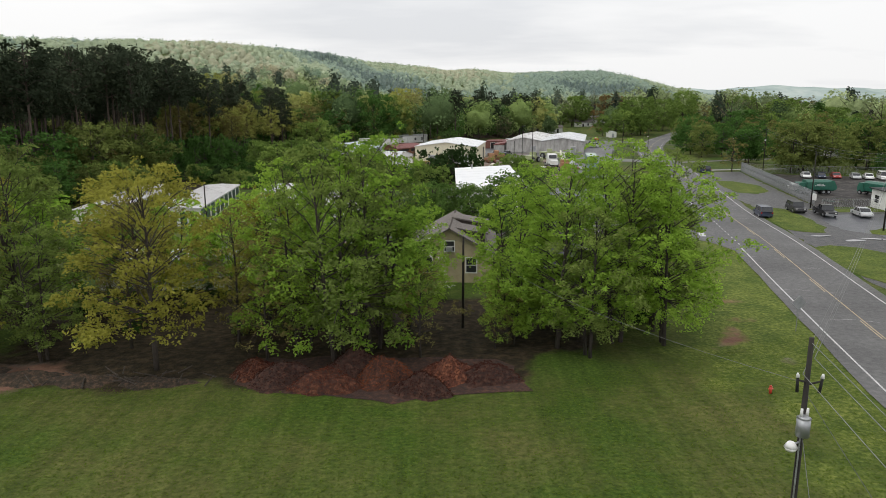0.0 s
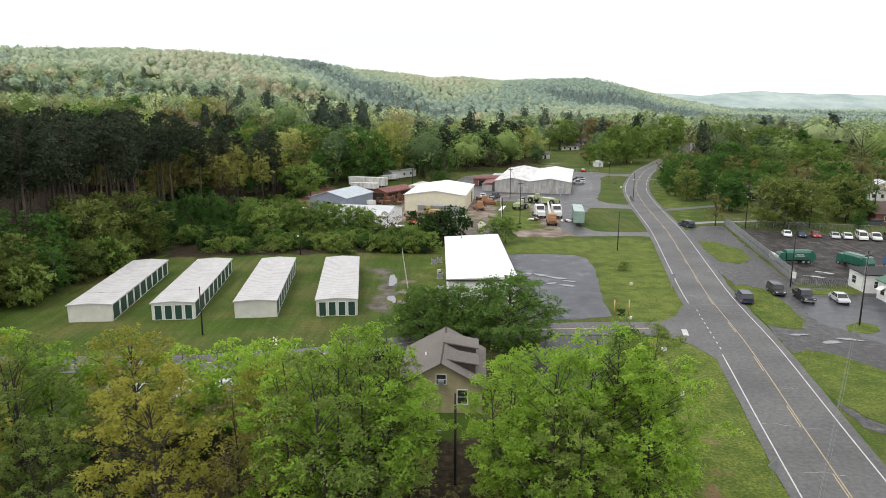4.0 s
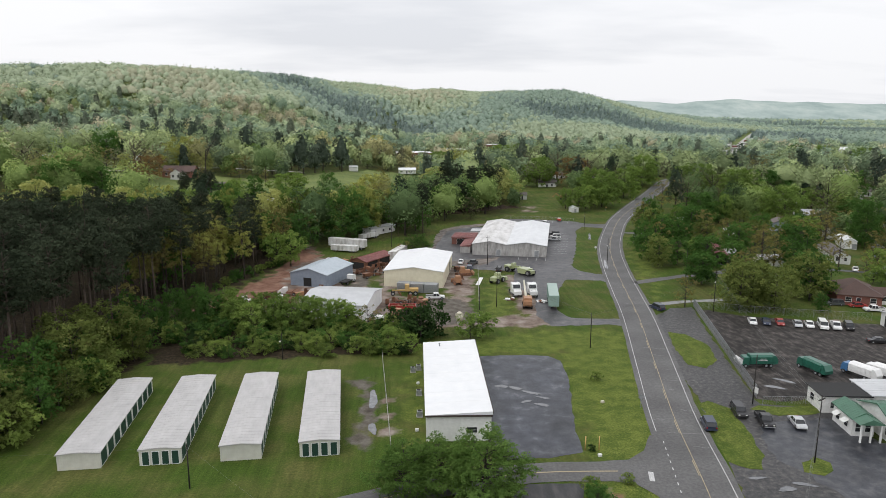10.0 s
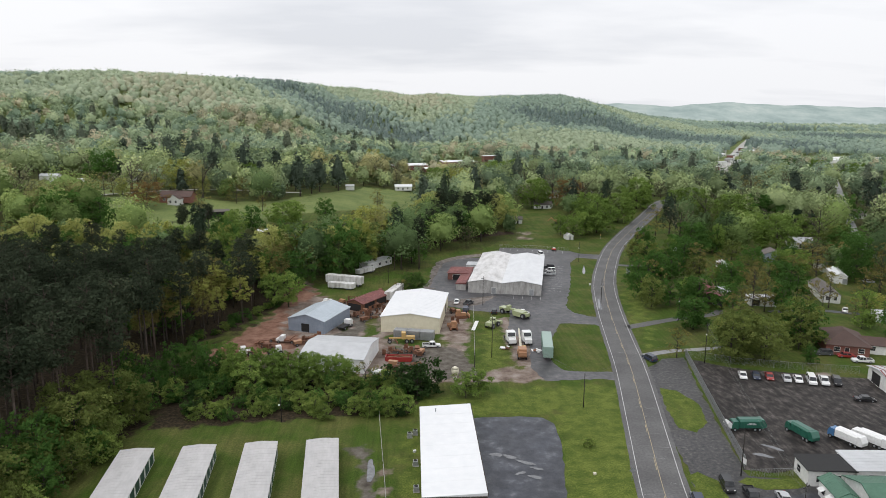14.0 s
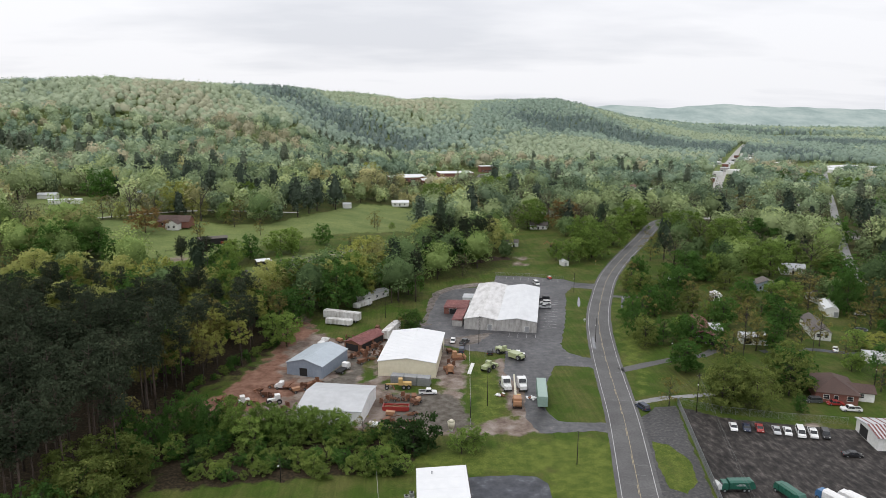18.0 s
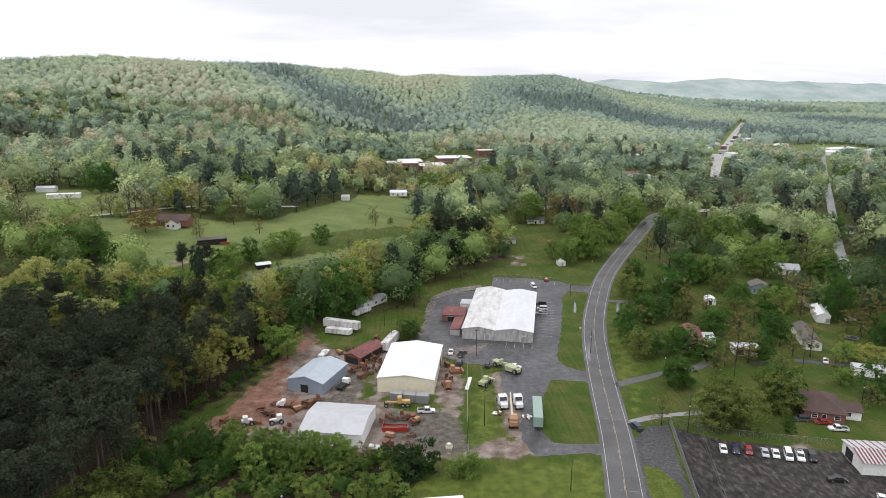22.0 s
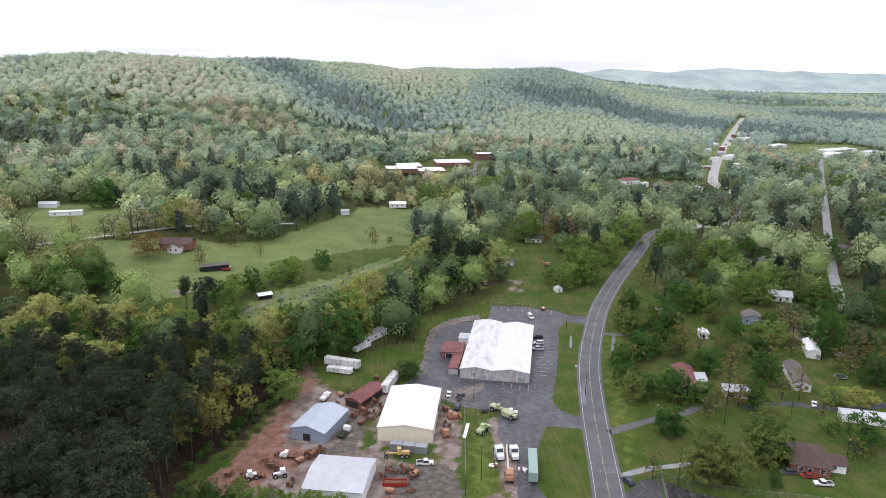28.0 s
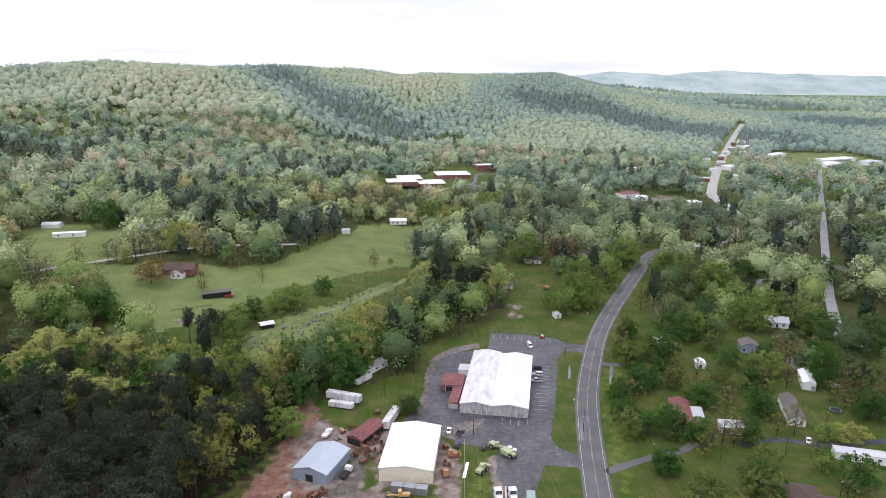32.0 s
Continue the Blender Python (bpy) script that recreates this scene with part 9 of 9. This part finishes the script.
for k in range(9):
    f = k / 8
    heap("brush_mound", 11 + 42 * f, 331.5 + 35 * f - 8 * f * f, 4.0, 1.9 + 0.5 * (k % 3), 1.5 + 0.4 * (k % 2), BRUSH, "long heap of grey-brown brushwood at the wood edge", 80 + k, 18)
logs = thing("cut_branches", "cut branches lying on the lawn edge", "branches")
for k in range(26):
    x, y, a, ln = rnd2.uniform(-30, -12), rnd2.uniform(38.8, 41), rnd2.uniform(0, 180), rnd2.uniform(0.5, 1.6)
    part("branch", Build().tube((-ln / 2, 0, 0.1), (ln / 2, 0, 0.15 + rnd2.uniform(0, 0.3)), 0.05, 0.03, 5), BARK, logs, m=pose(x, y, 0.05, 0, 0, a))
hyd = thing("fire_hydrant", "small orange-red hydrant in the grass", "hydrant", pose(19.1, 37.9, 0) @ Matrix.Scale(0.7, 4))
part("barrel", Build().tube((0, 0, 0), (0, 0, 0.6), 0.13, 0.12, 10).tube((0, 0, 0.6), (0, 0, 0.75), 0.15, 0.04, 10), P["bright_red"], hyd)
part("nozzle", Build().tube((-0.2, 0, 0.42), (0.2, 0, 0.42), 0.06, 0.06, 8), P["bright_red"], hyd)

# ---- grass blades on the near lawn ----
GRASS = leaf("lawn_grass_blades", (0.050, 0.082, 0.010), (0.088, 0.132, 0.017), (0.17, 0.185, 0.04), 0.4)
cnt = 60000
bx, by = gr.uniform(-26, 27, cnt), gr.uniform(19, 50, cnt)
lawn = (by < 38.6 + 0.45 * np.maximum(0, bx - 5)) & (distance(ROAD, bx, by, False) > 5.2) & ~inside(MULCH_BED, bx, by)
bx, by = bx[lawn], by[lawn]
c = np.stack([bx, by, land(bx, by) + 0.035], -1)
tagged(new("lawn_grass", cards("lawn_grass", leaf_quads(c, np.zeros_like(c), 0.055, gr, up=2.0, slim=0.45, wild=0.4), GRASS)), "short mown lawn grass with yellowed tufts", "grass", kind="stuff")


# ---- cemetery and field details ----
WORN_TRACK = surface("worn_grassy_gravel", [(0.35, (0.11, 0.12, 0.06)), (0.6, (0.19, 0.185, 0.13))], 1.2, 10, 0.95, blotch=0.3, blotch_scale=0.2)
lane = [(-84, 281), (-67, 300), (-50, 321), (-32, 342), (-16, 372), (0, 400)]
sheet("cemetery_lane", ribbon(curve(lane, 5), -0.6, 0.6, 0.06, 0.35, 7), WORN_TRACK, "narrow gravel lane through the cemetery", "lane")
sheet("farm_lane", ribbon(curve([(-260, 352), (-219, 378), (-192, 398), (-156, 422), (-114, 449), (-70, 468)], 6), -2, 2, 0.06, 0.3, 8), CONCRETE, "pale country lane past the farmhouse", "lane")
sheet("cottage_drive", ribbon(curve([(66, 197), (84, 205), (97, 209), (103, 214)], 4), -1.6, 1.6, 0.05, 0.2, 9), ASPHALT, "narrow asphalt drive to the house", "drive")
sheet("yard_drive", ribbon(curve([(63, 173), (72, 176), (88, 178)], 4), -1.1, 1.1, 0.05, 0.2, 9), ASPHALT_PALE, "pale worn drive to the bungalow", "drive")
sheet("lawn_drive", ribbon(curve([(88, 282), (98, 280), (108, 283)], 4), -1.6, 1.6, 0.05, 0.2, 9), ASPHALT, "narrow asphalt drive on the lawn", "drive")
sheet("cottage_lane", ribbon(curve([(118, 212), (135, 215), (150, 211), (175, 214)], 4), -1.5, 1.5, 0.05, 0.25, 9), LOT_ASPHALT, "narrow lane beside the cottage", "lane")
STONE_A = surface("grey_headstone", [(0.3, (0.10, 0.10, 0.10)), (0.7, (0.24, 0.235, 0.225))], 3, 5, 0.7, random_tint=0.5)
g9 = random.Random(12)
stone = Build().box(-0.45, 0.45, -0.12, 0.12, 0.15, 0.75, None, 0.04).mesh("tablet", STONE_A)
plinth = Build().box(-0.6, 0.6, -0.22, 0.22, 0, 0.16).mesh("plinth", STONE_A)
made = 0
while made < 90:
    x, y = g9.uniform(-70, -5), g9.uniform(285, 385)
    if not bool(inside(CEMETERY_FIELD, x, y)) or float(distance(curve(lane, 5), x, y, False)) < 2.2 or float(distance(CEMETERY_FIELD, x, y)) < 2.5:
        continue
    ob = thing("headstone", "grey granite headstone in the mown grass", "headstone", pose(x, y, float(land(x, y)), 0, 0, 35 + g9.uniform(-6, 6)) @ Matrix.Scale(g9.uniform(0.75, 1.2), 4), "cemetery headstones")
    part("tablet", stone, None, ob)
    part("plinth", plinth, None, ob)
    made += 1
fen = thing("rail_fence", "short wooden rail fence in the pasture", "fence")
for k in range(9):
    px, py = -112 + k * 2.1, 328 + k * 1.1
    part("post", Build().tube((0, 0, -0.1), (0, 0, 1.2), 0.07, 0.07, 6), POLE_WOOD, fen, m=pose(px, py, float(land(px, py))))
a, c = (-112, 328), (-95.2, 336.8)
for z in (0.6, 1.05):
    part("rail", Build().tube((*a, float(land(*a)) + z), (*c, float(land(*c)) + z), 0.05, 0.05, 6), POLE_WOOD, fen)
tr = thing("trampoline", "round black trampoline on the grass", "trampoline", pose(169.6, 237.6, float(land(169.6, 237.6))))
part("mat", Build().tube((0, 0, 0.8), (0, 0, 0.85), 2.0, 2.0, 20), RUBBER, tr)
part("rim_pad", Build().tube((0, 0, 0.78), (0, 0, 0.83), 2.25, 2.25, 20), BLUE_METAL, tr)
for k in range(6):
    part("leg", Build().tube((2.1 * math.cos(k), 2.1 * math.sin(k), 0), (2.1 * math.cos(k), 2.1 * math.sin(k), 0.8), 0.04, 0.04, 6), GREY_METAL, tr)
plant("hay_wagon", "red farm wagon in the pasture", -90, 351, 20, [("bed", Build().box(-2.2, 2.2, -1.0, 1.0, 0.7, 1.5, None, 0.05), PAINT["red"])], [(-1.5, -1.0), (-1.5, 1.0), (1.5, -1.0), (1.5, 1.0)], 0.4, 0.25, "wagon")
# bay lines in the warehouse car park
bay = Build()
for k in range(9):
    bay.box(-0.06, 0.06, -2.4, 2.4, 0, 0.012, pose(45 + k * 3.3, 316.5 - k * 0.95, 0.04, 0, 0, -12))
for k in range(13):
    bay.box(-2.4, 2.4, -0.06, 0.06, 0, 0.012, pose(62.8 - k * 0.8, 280 - k * 3.3, 0.04, 0, 0, -12))
for k in range(4):
    bay.box(-0.06, 0.06, -2.2, 2.2, 0, 0.012, pose(37 + k * 3.0, 232.2 - k * 0.7, 0.04, 0, 0, -12))
sheet("parking_bay_lines", bay, WHITE_PAINT, "faded white parking bay lines", "road marking")
# puddles: base colour lightened to add to the weak sky reflection
PUDDLE = surface("puddle_sky_tint", [(0.3, (0.10, 0.103, 0.11)), (0.7, (0.17, 0.172, 0.178))], 1, 3, 0.05, spec=0.6)
for k, (x, y, rx, ry, t) in enumerate(((16.5, 120.5, 1.1, 0.8, 0), (19, 119.5, 1.3, 0.7, -20), (21.5, 117.3, 2.0, 0.5, -35), (23.2, 115.0, 1.2, 0.4, -20), (20.0, 113.5, 1.0, 0.5, 30), (22.4, 112, 1.5, 0.5, -30), (-6.9, 115.5, 0.8, 3.6, 0), (-6.4, 104.0, 0.6, 2.2, 5), (50.5, 83.5, 1.5, 0.5, 10), (53.5, 84.6, 1.4, 0.5, -20), (47.8, 86.5, 1.2, 0.4, 0), (67, 118, 1.6, 0.7, -30), (70.5, 121, 1.8, 0.6, -40), (64.5, 222, 0.6, 6, -12), (72.2, 273, 0.5, 8.5, -14), (90.3, 272, 0.7, 11, -18))):
    ph = g9.uniform(0, 6)
    poly = []
    for j in range(22):
        a = 2 * math.pi * j / 22
        q = 1 + 0.16 * math.sin(2 * a + ph) + 0.13 * math.sin(3 * a + 2 * ph) + 0.07 * math.sin(7 * a + ph)
        v = pose(0, 0, 0, 0, 0, t) @ Vector((rx * q * math.cos(a), ry * q * math.sin(a), 0))
        poly.append((x + v.x, y + v.y))
    sheet("puddle", slab(poly, 0.062 + 0.003 * (k % 6)), PUDDLE, "shallow rain puddle, sky reflection partly painted in its colour", "puddle", "structure")
utility_pole(1.5, 50, 7.0, 0, 0, False, False, "dark wooden pole in front of the tan house")
part("window_air_unit", Build().box(3.7, 4.3, -0.5, -0.06, 3.02, 3.42), GREY_METAL, tan, "grey window air conditioner")
